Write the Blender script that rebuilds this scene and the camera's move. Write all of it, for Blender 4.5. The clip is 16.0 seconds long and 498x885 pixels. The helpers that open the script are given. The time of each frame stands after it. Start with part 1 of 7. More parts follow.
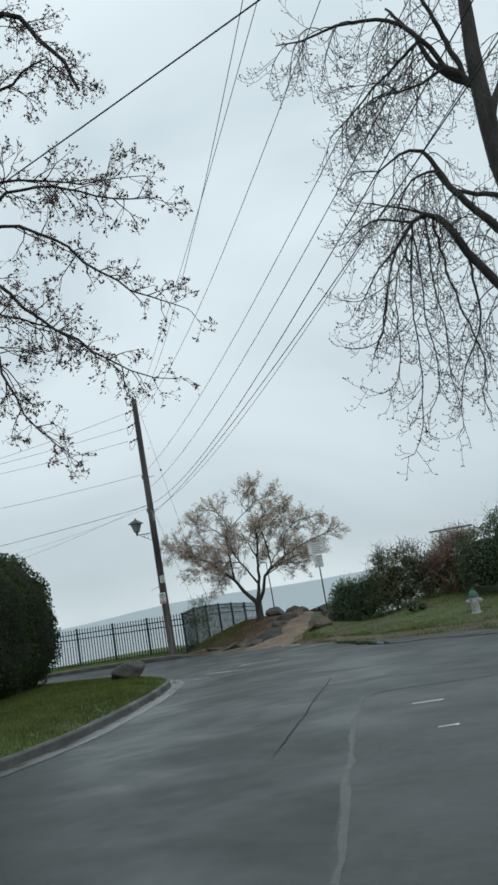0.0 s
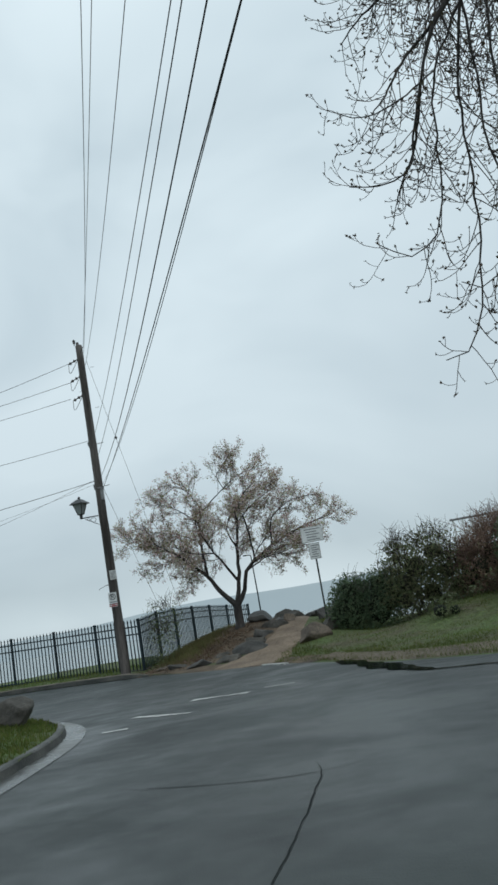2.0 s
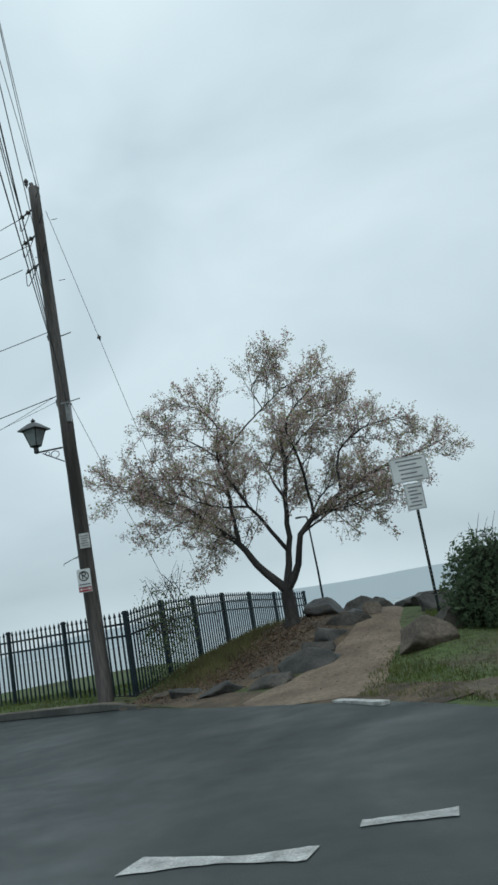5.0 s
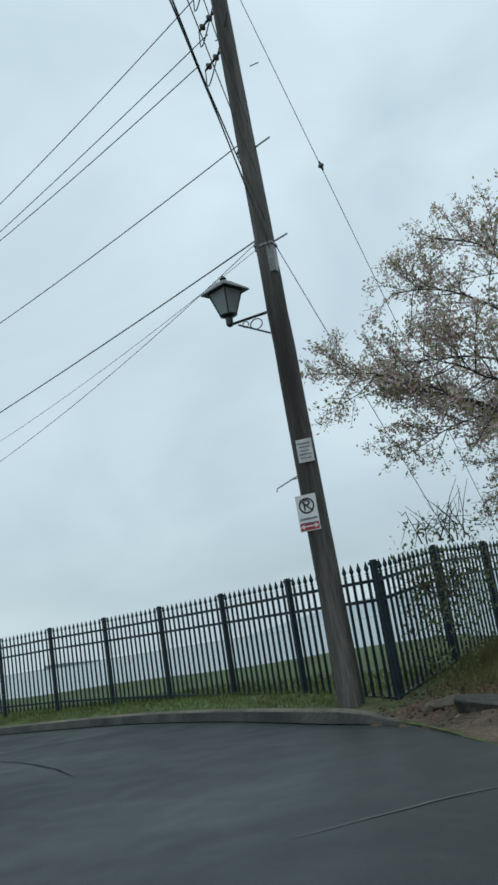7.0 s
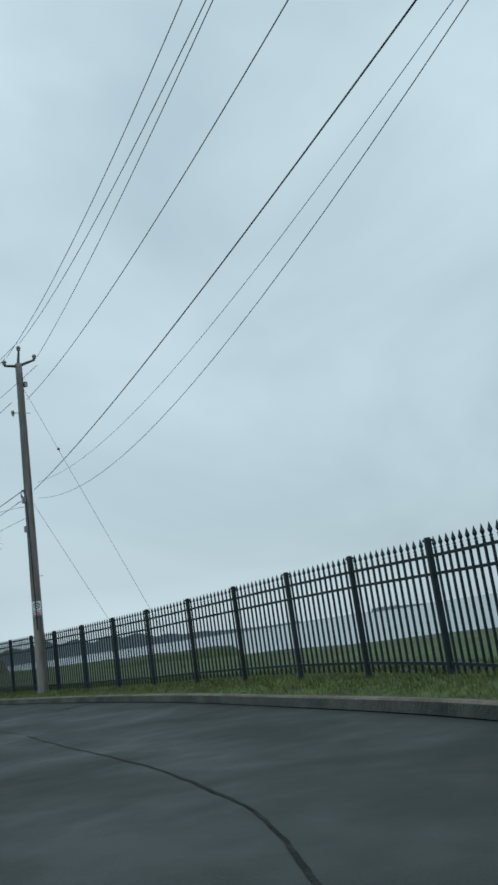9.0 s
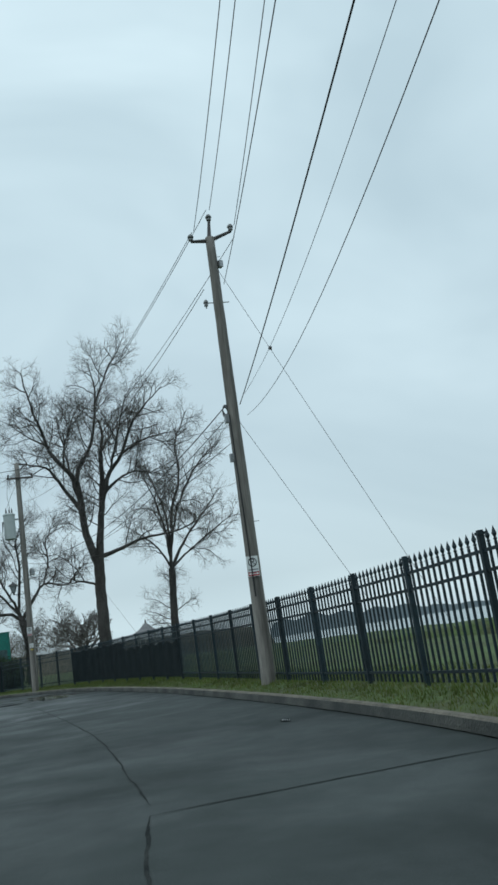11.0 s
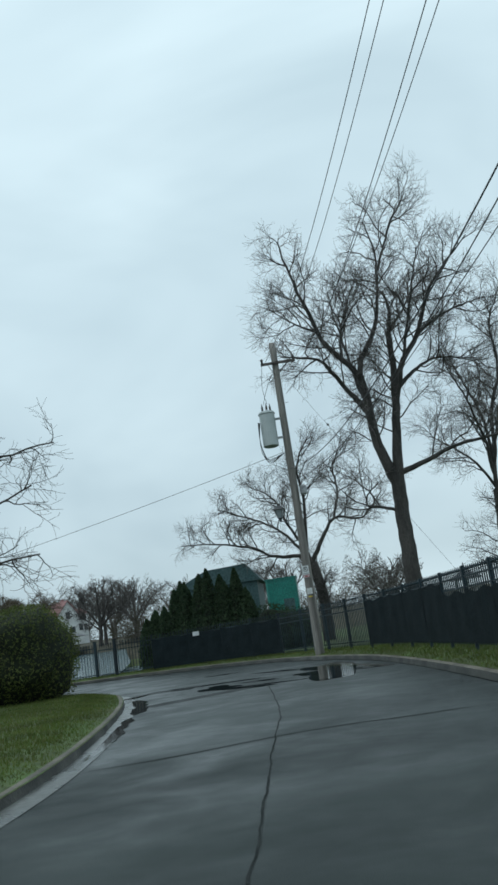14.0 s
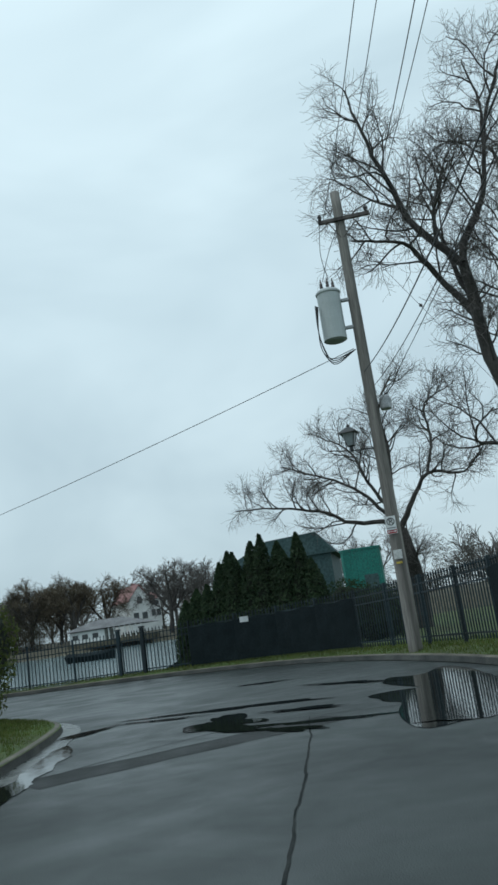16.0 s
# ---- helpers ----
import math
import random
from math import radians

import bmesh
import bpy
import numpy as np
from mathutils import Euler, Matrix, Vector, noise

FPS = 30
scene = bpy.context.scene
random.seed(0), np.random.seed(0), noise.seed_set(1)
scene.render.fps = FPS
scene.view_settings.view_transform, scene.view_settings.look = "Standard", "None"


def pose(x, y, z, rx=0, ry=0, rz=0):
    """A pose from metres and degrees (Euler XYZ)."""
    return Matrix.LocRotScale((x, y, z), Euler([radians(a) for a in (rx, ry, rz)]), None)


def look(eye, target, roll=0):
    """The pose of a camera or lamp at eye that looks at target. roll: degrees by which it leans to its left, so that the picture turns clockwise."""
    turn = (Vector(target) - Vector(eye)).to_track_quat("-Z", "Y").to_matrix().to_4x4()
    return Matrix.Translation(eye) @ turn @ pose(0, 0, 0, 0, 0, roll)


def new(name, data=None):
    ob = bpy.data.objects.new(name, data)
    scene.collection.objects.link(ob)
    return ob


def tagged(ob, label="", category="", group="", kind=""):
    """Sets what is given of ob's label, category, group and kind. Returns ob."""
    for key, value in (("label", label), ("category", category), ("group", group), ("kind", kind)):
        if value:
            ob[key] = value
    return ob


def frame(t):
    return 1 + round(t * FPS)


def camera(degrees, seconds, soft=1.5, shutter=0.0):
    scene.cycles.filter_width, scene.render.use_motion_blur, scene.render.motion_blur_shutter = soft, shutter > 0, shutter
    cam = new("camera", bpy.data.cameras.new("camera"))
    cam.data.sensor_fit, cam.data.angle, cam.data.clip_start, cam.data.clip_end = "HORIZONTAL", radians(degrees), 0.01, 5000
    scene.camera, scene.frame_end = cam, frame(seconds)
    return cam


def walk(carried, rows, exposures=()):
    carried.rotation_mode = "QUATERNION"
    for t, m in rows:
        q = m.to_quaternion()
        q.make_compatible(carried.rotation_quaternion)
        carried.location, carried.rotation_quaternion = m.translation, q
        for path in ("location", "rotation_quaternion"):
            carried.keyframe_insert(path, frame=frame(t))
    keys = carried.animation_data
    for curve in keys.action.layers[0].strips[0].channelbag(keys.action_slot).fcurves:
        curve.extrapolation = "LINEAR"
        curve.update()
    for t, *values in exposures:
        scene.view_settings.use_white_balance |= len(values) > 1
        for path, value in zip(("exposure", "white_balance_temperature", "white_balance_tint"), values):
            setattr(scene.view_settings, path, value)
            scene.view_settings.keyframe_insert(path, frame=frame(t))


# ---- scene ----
from mathutils import geometry

# ---------------------------------------------------------------- camera
cam = camera(32.8, 16.0, soft=2.8)
PATH = [
    (0, (4.919, -1.849, 1.193), (4.562, 0.078, 1.591), -9.6),
    (0.5, (4.752, 0.034, 1.183), (4.395, 1.96, 1.585), -9.9),
    (1, (4.535, 2.036, 1.191), (4.178, 3.962, 1.592), -10.2),
    (1.5, (4.353, 4.034, 1.186), (3.99, 5.959, 1.587), -10.1),
    (2, (4.069, 5.874, 1.176), (3.707, 7.799, 1.581), -9.7),
    (2.5, (3.852, 7.673, 1.16), (3.487, 9.596, 1.568), -9.5),
    (3, (3.649, 9.362, 1.139), (3.28, 11.284, 1.548), -9.5),
    (3.2, (3.457, 10.119, 1.14), (3.095, 12.043, 1.548), -9.9),
    (5.3, (1.58, 16.688, 1.156), (1.043, 18.569, 1.573), -9.9),
    (5.5, (1.424, 17.244, 1.135), (0.844, 19.111, 1.557), -9.9),
    (6, (0.885, 18.856, 1.131), (0.155, 20.667, 1.562), -9.6),
    (6.5, (0.263, 20.314, 1.133), (-0.625, 22.053, 1.566), -9.4),
    (7, (-0.507, 21.743, 1.163), (-1.574, 23.376, 1.602), -9.2),
    (7.5, (-1.377, 22.94, 1.209), (-2.611, 24.452, 1.647), -8.8),
    (8, (-2.496, 23.982, 1.219), (-3.869, 25.369, 1.657), -8.7),
    (8.5, (-3.757, 25.044, 1.162), (-5.259, 26.289, 1.602), -8.1),
    (8.7, (-4.201, 25.502, 1.158), (-5.745, 26.697, 1.591), -8.2),
    (10.8, (-11.518, 29.715, 1.151), (-13.358, 30.358, 1.598), -8.4),
    (11, (-12.385, 29.984, 1.155), (-14.245, 30.565, 1.603), -8.5),
    (11.5, (-14.641, 30.634, 1.15), (-16.545, 31.047, 1.604), -8.4),
    (12, (-16.975, 31.077, 1.176), (-18.907, 31.334, 1.626), -8.2),
    (12.5, (-19.215, 31.341, 1.144), (-21.16, 31.47, 1.589), -7.8),
    (13, (-21.677, 31.525, 1.187), (-23.627, 31.543, 1.629), -7.8),
    (13.5, (-24.277, 31.67, 1.224), (-26.227, 31.615, 1.664), -8.2),
    (14, (-26.977, 31.717, 1.207), (-28.924, 31.596, 1.646), -8.3),
    (14.5, (-29.731, 31.686, 1.189), (-31.674, 31.504, 1.626), -8.3),
    (15, (-32.382, 31.585, 1.136), (-34.319, 31.357, 1.577), -8.3),
    (15.5, (-35.136, 31.567, 1.136), (-37.067, 31.288, 1.577), -8.3),
    (16, (-37.792, 31.449, 1.112), (-39.717, 31.127, 1.548), -8.2),
]
walk(cam, [(t, look(eye, target, roll)) for t, eye, target, roll in PATH],
     exposures=[(0.0, 0.13, 6520, 10), (3.0, 0.04, 6300, 8), (6.5, 0.06, 6200, 6), (7.5, 0.05, 6100, 6), (8.5, -0.1, 6050, 4), (11.0, 0.05, 6080, 3.5), (13.5, 0.1, 6080, 3.5), (16.0, 0.1, 6080, 3.5)])

# ---------------------------------------------------------------- sky and light
world = bpy.data.worlds.new("overcast_sky")
scene.world = world
world.use_nodes = True
wn, wl = world.node_tree.nodes, world.node_tree.links
wn.clear()
w_out = wn.new("ShaderNodeOutputWorld")
w_bg = wn.new("ShaderNodeBackground")
w_sky = wn.new("ShaderNodeTexSky")
w_sky.sky_type, w_sky.sun_disc = "NISHITA", False
w_sky.sun_elevation, w_sky.sun_rotation = radians(48), radians(150)
w_co = wn.new("ShaderNodeTexCoord")
w_sep = wn.new("ShaderNodeSeparateXYZ")
w_map = wn.new("ShaderNodeMapping")
w_map.inputs["Scale"].default_value = (1.0, 1.0, 1.9)
w_big = wn.new("ShaderNodeTexNoise")
w_big.inputs["Scale"].default_value, w_big.inputs["Detail"].default_value = 2.0, 4.0
w_big.inputs["Distortion"].default_value = 0.5
w_ramp = wn.new("ShaderNodeValToRGB")
w_ramp.color_ramp.elements[0].position, w_ramp.color_ramp.elements[0].color = 0.31, (0.54, 0.645, 0.70, 1)
w_ramp.color_ramp.elements[1].position, w_ramp.color_ramp.elements[1].color = 0.66, (0.75, 0.86, 0.905, 1)
w_grad = wn.new("ShaderNodeValToRGB")
ge = w_grad.color_ramp.elements
ge[0].position, ge[0].color = 0.0, (0.80, 0.80, 0.81, 1)
ge[1].position, ge[1].color = 0.75, (1.12, 1.11, 1.10, 1)
for pos, v in ((0.03, 0.89), (0.07, 0.79), (0.16, 0.84), (0.40, 0.96)):
    e = ge.new(pos)
    e.color = (v, v, v, 1)
w_mul = wn.new("ShaderNodeMixRGB")
w_mul.blend_type, w_mul.inputs[0].default_value = "MULTIPLY", 1.0
w_skyk = wn.new("ShaderNodeMixRGB")
w_skyk.blend_type, w_skyk.inputs[0].default_value = "MULTIPLY", 1.0
w_skyk.inputs[2].default_value = (0.1, 0.1, 0.1, 1)
w_mix = wn.new("ShaderNodeMixRGB")
w_mix.inputs[0].default_value = 0.93
wl.new(w_co.outputs["Generated"], w_map.inputs["Vector"])
wl.new(w_map.outputs["Vector"], w_big.inputs["Vector"])
wl.new(w_co.outputs["Generated"], w_sep.inputs[0])
wl.new(w_sep.outputs["Z"], w_grad.inputs[0])
wl.new(w_big.outputs["Fac"], w_ramp.inputs[0])
wl.new(w_ramp.outputs[0], w_mul.inputs[1])
wl.new(w_grad.outputs[0], w_mul.inputs[2])
wl.new(w_sky.outputs[0], w_skyk.inputs[1])
wl.new(w_skyk.outputs[0], w_mix.inputs[1])
wl.new(w_mul.outputs[0], w_mix.inputs[2])
wl.new(w_mix.outputs[0], w_bg.inputs["Color"])
w_bg.inputs["Strength"].default_value = 1.0
wl.new(w_bg.outputs[0], w_out.inputs[0])

sun_data = bpy.data.lights.new("sun", "SUN")
sun_data.energy, sun_data.angle, sun_data.color = 0.5, radians(25), (1.0, 0.97, 0.93)
sun = new("sun", sun_data)
sun.matrix_world = look((20, -30, 60), (0, 0, 0))

# ---------------------------------------------------------------- materials
def mat(name, c1, c2, scale=3.0, rough=0.75, metal=0.0, bump=0.25, bscale=30.0, fine=0.35, rnd="", rough2=None, spec=0.5, stretch=None):
    """A surface with two scales of colour variation, bump and, where named, a shift per piece."""
    m = bpy.data.materials.new(name)
    m.use_nodes = True
    n, l = m.node_tree.nodes, m.node_tree.links
    b = n["Principled BSDF"]
    co = n.new("ShaderNodeTexCoord")
    big, small, bmp = n.new("ShaderNodeTexNoise"), n.new("ShaderNodeTexNoise"), n.new("ShaderNodeTexNoise")
    for node, s, d in ((big, scale, 5), (small, scale * 11, 4), (bmp, bscale, 6)):
        node.inputs["Scale"].default_value, node.inputs["Detail"].default_value = s, d
        l.new(co.outputs["Object"], node.inputs["Vector"])
        if stretch:
            mp = n.new("ShaderNodeMapping")
            mp.inputs["Scale"].default_value = stretch
            l.new(co.outputs["Object"], mp.inputs["Vector"])
            l.new(mp.outputs["Vector"], node.inputs["Vector"])
    ramp = n.new("ShaderNodeValToRGB")
    ramp.color_ramp.elements[0].position, ramp.color_ramp.elements[0].color = 0.34, (*c1, 1)
    ramp.color_ramp.elements[1].position, ramp.color_ramp.elements[1].color = 0.66, (*c2, 1)
    l.new(big.outputs["Fac"], ramp.inputs[0])
    grain = n.new("ShaderNodeMapRange")
    grain.inputs["From Min"].default_value, grain.inputs["From Max"].default_value = 0.3, 0.7
    grain.inputs["To Min"].default_value, grain.inputs["To Max"].default_value = 1 - fine, 1 + fine
    l.new(small.outputs["Fac"], grain.inputs["Value"])
    mul = n.new("ShaderNodeVectorMath")
    mul.operation = "SCALE"
    l.new(ramp.outputs[0], mul.inputs[0])
    l.new(grain.outputs[0], mul.inputs["Scale"])
    last = mul.outputs[0]
    if rnd:
        info = n.new("ShaderNodeNewGeometry" if rnd == "island" else "ShaderNodeObjectInfo")
        vary = n.new("ShaderNodeMapRange")
        vary.inputs["To Min"].default_value, vary.inputs["To Max"].default_value = 0.6, 1.35
        l.new(info.outputs["Random Per Island" if rnd == "island" else "Random"], vary.inputs["Value"])
        mul2 = n.new("ShaderNodeVectorMath")
        mul2.operation = "SCALE"
        l.new(last, mul2.inputs[0])
        l.new(vary.outputs[0], mul2.inputs["Scale"])
        last = mul2.outputs[0]
    l.new(last, b.inputs["Base Color"])
    b.inputs["Metallic"].default_value = metal
    b.inputs["Specular IOR Level"].default_value = spec
    b.inputs["Roughness"].default_value = rough
    if rough2 is not None:
        rr = n.new("ShaderNodeMapRange")
        rr.inputs["From Min"].default_value, rr.inputs["From Max"].default_value = 0.35, 0.65
        rr.inputs["To Min"].default_value, rr.inputs["To Max"].default_value = rough, rough2
        l.new(big.outputs["Fac"], rr.inputs["Value"])
        l.new(rr.outputs[0], b.inputs["Roughness"])
    if bump:
        bn = n.new("ShaderNodeBump")
        bn.inputs["Strength"].default_value, bn.inputs["Distance"].default_value = bump, 0.02
        l.new(bmp.outputs["Fac"], bn.inputs["Height"])
        l.new(bn.outputs[0], b.inputs["Normal"])
    return m


def leaf_mat(name, colours, rough=0.6, through_light=0.4):
    """Leaves: the colour of each one picked from a few."""
    m = bpy.data.materials.new(name)
    m.use_nodes = True
    n, l = m.node_tree.nodes, m.node_tree.links
    b = n["Principled BSDF"]
    geo = n.new("ShaderNodeNewGeometry")
    ramp = n.new("ShaderNodeValToRGB")
    el = ramp.color_ramp.elements
    el[0].color, el[1].color = (*colours[0], 1), (*colours[-1], 1)
    for k in range(1, len(colours) - 1):
        e = el.new(k / (len(colours) - 1))
        e.color = (*colours[k], 1)
    l.new(geo.outputs["Random Per Island"], ramp.inputs[0])
    co, noi = n.new("ShaderNodeTexCoord"), n.new("ShaderNodeTexNoise")
    noi.inputs["Scale"].default_value, noi.inputs["Detail"].default_value = 1.3, 4
    l.new(co.outputs["Object"], noi.inputs["Vector"])
    mr = n.new("ShaderNodeMapRange")
    mr.inputs["From Min"].default_value, mr.inputs["From Max"].default_value = 0.3, 0.7
    mr.inputs["To Min"].default_value, mr.inputs["To Max"].default_value = 0.65, 1.3
    l.new(noi.outputs["Fac"], mr.inputs["Value"])
    mul = n.new("ShaderNodeVectorMath")
    mul.operation = "SCALE"
    l.new(ramp.outputs[0], mul.inputs[0])
    l.new(mr.outputs[0], mul.inputs["Scale"])
    l.new(mul.outputs[0], b.inputs["Base Color"])
    b.inputs["Roughness"].default_value = rough
    b.inputs["Specular IOR Level"].default_value = 0.25
    thin, mix = n.new("ShaderNodeBsdfTranslucent"), n.new("ShaderNodeMixShader")
    mix.inputs[0].default_value = through_light
    l.new(mul.outputs[0], thin.inputs["Color"])
    l.new(b.outputs[0], mix.inputs[1])
    l.new(thin.outputs[0], mix.inputs[2])
    l.new(mix.outputs[0], n["Material Output"].inputs[0])
    return m


def asphalt_mat():
    """Wet asphalt: dark aggregate, repair patches, and damp sheen of uneven width."""
    m = bpy.data.materials.new("wet_asphalt")
    m.use_nodes = True
    n, l = m.node_tree.nodes, m.node_tree.links
    b = n["Principled BSDF"]
    co = n.new("ShaderNodeTexCoord")
    def noise_node(scale, detail, distort=0.0, stretch=None):
        node = n.new("ShaderNodeTexNoise")
        node.inputs["Scale"].default_value, node.inputs["Detail"].default_value = scale, detail
        node.inputs["Distortion"].default_value = distort
        if stretch:
            mp = n.new("ShaderNodeMapping")
            mp.inputs["Scale"].default_value = stretch
            l.new(co.outputs["Object"], mp.inputs["Vector"])
            l.new(mp.outputs["Vector"], node.inputs["Vector"])
        else:
            l.new(co.outputs["Object"], node.inputs["Vector"])
        return node
    patch, grain, wet, film = noise_node(0.35, 5, 0.6), noise_node(90, 3), noise_node(0.5, 6, 0.8), noise_node(2.6, 5, 0.3)
    ramp = n.new("ShaderNodeValToRGB")
    ramp.color_ramp.elements[0].position, ramp.color_ramp.elements[0].color = 0.35, (0.017, 0.0225, 0.022, 1)
    ramp.color_ramp.elements[1].position, ramp.color_ramp.elements[1].color = 0.68, (0.036, 0.0445, 0.043, 1)
    l.new(patch.outputs["Fac"], ramp.inputs[0])
    g = n.new("ShaderNodeMapRange")
    g.inputs["From Min"].default_value, g.inputs["From Max"].default_value = 0.3, 0.7
    g.inputs["To Min"].default_value, g.inputs["To Max"].default_value = 0.7, 1.35
    l.new(grain.outputs["Fac"], g.inputs["Value"])
    mul = n.new("ShaderNodeVectorMath")
    mul.operation = "SCALE"
    l.new(ramp.outputs[0], mul.inputs[0])
    l.new(g.outputs[0], mul.inputs["Scale"])
    l.new(mul.outputs[0], b.inputs["Base Color"])
    add = n.new("ShaderNodeMath")
    add.operation = "MULTIPLY_ADD"
    add.inputs[1].default_value = 0.35
    l.new(film.outputs["Fac"], add.inputs[0])
    l.new(wet.outputs["Fac"], add.inputs[2])
    rr = n.new("ShaderNodeMapRange")
    rr.inputs["From Min"].default_value, rr.inputs["From Max"].default_value = 0.50, 0.85
    rr.inputs["To Min"].default_value, rr.inputs["To Max"].default_value = 0.29, 0.54
    l.new(add.outputs[0], rr.inputs["Value"])
    # the road is drier along the fence, from one bend to the next
    place, wear = n.new("ShaderNodeSeparateXYZ"), n.new("ShaderNodeMath")
    wear.operation = "MULTIPLY_ADD"
    wear.inputs[1].default_value = 9.0
    l.new(co.outputs["Object"], place.inputs[0])
    l.new(wet.outputs["Fac"], wear.inputs[0])
    l.new(place.outputs["X"], wear.inputs[2])
    dry = []
    for a0, a1 in ((-34, -26), (4, -4)):
        edge = n.new("ShaderNodeMapRange")
        edge.interpolation_type = "SMOOTHSTEP"
        edge.inputs["From Min"].default_value, edge.inputs["From Max"].default_value = a0, a1
        l.new(wear.outputs[0], edge.inputs["Value"])
        dry.append(edge)
    both, more = n.new("ShaderNodeMath"), n.new("ShaderNodeMath")
    both.operation, more.operation = "MULTIPLY", "MULTIPLY_ADD"
    more.inputs[1].default_value = 0.22
    l.new(dry[0].outputs[0], both.inputs[0])
    l.new(dry[1].outputs[0], both.inputs[1])
    l.new(both.outputs[0], more.inputs[0])
    l.new(rr.outputs[0], more.inputs[2])
    l.new(more.outputs[0], b.inputs["Roughness"])
    b.inputs["Specular IOR Level"].default_value = 0.24
    bn = n.new("ShaderNodeBump")
    bn.inputs["Strength"].default_value, bn.inputs["Distance"].default_value = 0.35, 0.01
    l.new(grain.outputs["Fac"], bn.inputs["Height"])
    l.new(bn.outputs[0], b.inputs["Normal"])
    return m


def water_mat(name, base, rough, scale, strength, stretch=(1, 1, 1)):
    m = bpy.data.materials.new(name)
    m.use_nodes = True
    n, l = m.node_tree.nodes, m.node_tree.links
    b = n["Principled BSDF"]
    b.inputs["Base Color"].default_value = (*base, 1)
    b.inputs["Roughness"].default_value = rough
    b.inputs["IOR"].default_value = 1.33
    co, mp, noi, bn = n.new("ShaderNodeTexCoord"), n.new("ShaderNodeMapping"), n.new("ShaderNodeTexNoise"), n.new("ShaderNodeBump")
    mp.inputs["Scale"].default_value = stretch
    noi.inputs["Scale"].default_value, noi.inputs["Detail"].default_value = scale, 4
    bn.inputs["Strength"].default_value, bn.inputs["Distance"].default_value = strength, 0.1
    l.new(co.outputs["Object"], mp.inputs[0])
    l.new(mp.outputs[0], noi.inputs["Vector"])
    l.new(noi.outputs["Fac"], bn.inputs["Height"])
    l.new(bn.outputs[0], b.inputs["Normal"])
    return m


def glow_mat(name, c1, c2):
    """Far distance: haze is painted into a nearly even tone that glows by itself."""
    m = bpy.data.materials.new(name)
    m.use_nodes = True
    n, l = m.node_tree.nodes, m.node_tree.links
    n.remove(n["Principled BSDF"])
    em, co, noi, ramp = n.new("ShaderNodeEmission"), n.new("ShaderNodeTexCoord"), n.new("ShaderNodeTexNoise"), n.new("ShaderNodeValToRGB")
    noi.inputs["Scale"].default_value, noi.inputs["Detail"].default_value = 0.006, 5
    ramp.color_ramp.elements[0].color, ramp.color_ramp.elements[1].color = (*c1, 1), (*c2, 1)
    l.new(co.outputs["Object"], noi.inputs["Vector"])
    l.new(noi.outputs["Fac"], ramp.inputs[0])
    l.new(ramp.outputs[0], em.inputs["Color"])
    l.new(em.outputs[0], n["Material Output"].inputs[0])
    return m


M_ROAD = asphalt_mat()
M_GRASS = mat("lawn_grass", (0.060, 0.068, 0.024), (0.070, 0.115, 0.026), scale=0.6, rough=0.9, bump=0.8, bscale=60, fine=0.45)
M_BLADE_DRY = leaf_mat("rough_grass_blade", [(0.075, 0.105, 0.026), (0.11, 0.14, 0.040), (0.15, 0.13, 0.06), (0.095, 0.11, 0.035)], 0.8, 0.35)
M_ROUGH = mat("rough_bank_turf", (0.085, 0.078, 0.045), (0.075, 0.120, 0.032), scale=0.9, rough=0.95, bump=0.9, bscale=50, fine=0.5)
M_BLADE = leaf_mat("grass_blade", [(0.068, 0.100, 0.020), (0.10, 0.145, 0.030), (0.14, 0.14, 0.05), (0.08, 0.12, 0.026)], 0.8, 0.3)
M_DIRT = mat("sandy_dirt", (0.125, 0.092, 0.064), (0.215, 0.165, 0.118), scale=1.4, rough=0.95, bump=0.7, bscale=45, fine=0.3)
M_VERGE = mat("worn_verge_soil", (0.080, 0.064, 0.046), (0.155, 0.125, 0.090), scale=1.8, rough=0.95, bump=0.8, bscale=50, fine=0.4)
M_MULCH = mat("mulch_bed", (0.050, 0.038, 0.027), (0.13, 0.095, 0.060), scale=2.5, rough=0.95, bump=0.9, bscale=60, fine=0.5)
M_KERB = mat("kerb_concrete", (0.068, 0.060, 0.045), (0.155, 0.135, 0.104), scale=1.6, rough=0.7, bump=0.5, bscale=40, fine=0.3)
# Damp and the shade on the road-side face are both put into this colour.
M_KERB_DAMP_SHADE = mat("damp_shaded_kerb", (0.014, 0.016, 0.013), (0.046, 0.045, 0.036), scale=1.3, rough=0.6, bump=0.5, bscale=30, fine=0.35, rough2=0.4)
M_GUTTER = mat("gutter_concrete", (0.050, 0.053, 0.050), (0.105, 0.108, 0.10), scale=1.0, rough=0.12, bump=0.12, bscale=50, rough2=0.45)
M_SEAM = mat("worn_joint", (0.050, 0.055, 0.052), (0.105, 0.110, 0.104), scale=5, rough=0.45, bump=0.3, bscale=60, fine=0.3, rough2=0.7)
M_TAR = mat("crack_filler", (0.014, 0.017, 0.017), (0.036, 0.039, 0.038), scale=3, rough=0.95, bump=0.3, spec=0.1)
M_PATCH = mat("asphalt_patch", (0.018, 0.0225, 0.022), (0.034, 0.040, 0.039), scale=0.8, rough=0.34, bump=0.35, bscale=120, rough2=0.56)
M_BAND = mat("dark_repair_band", (0.010, 0.0125, 0.0125), (0.022, 0.025, 0.0245), scale=2.0, rough=0.55, bump=0.4, bscale=120, rough2=0.75, spec=0.25)
M_PAINT = mat("worn_paint_and_sheen", (0.28, 0.28, 0.27), (0.55, 0.55, 0.53), scale=6, rough=0.6, bump=0.2)
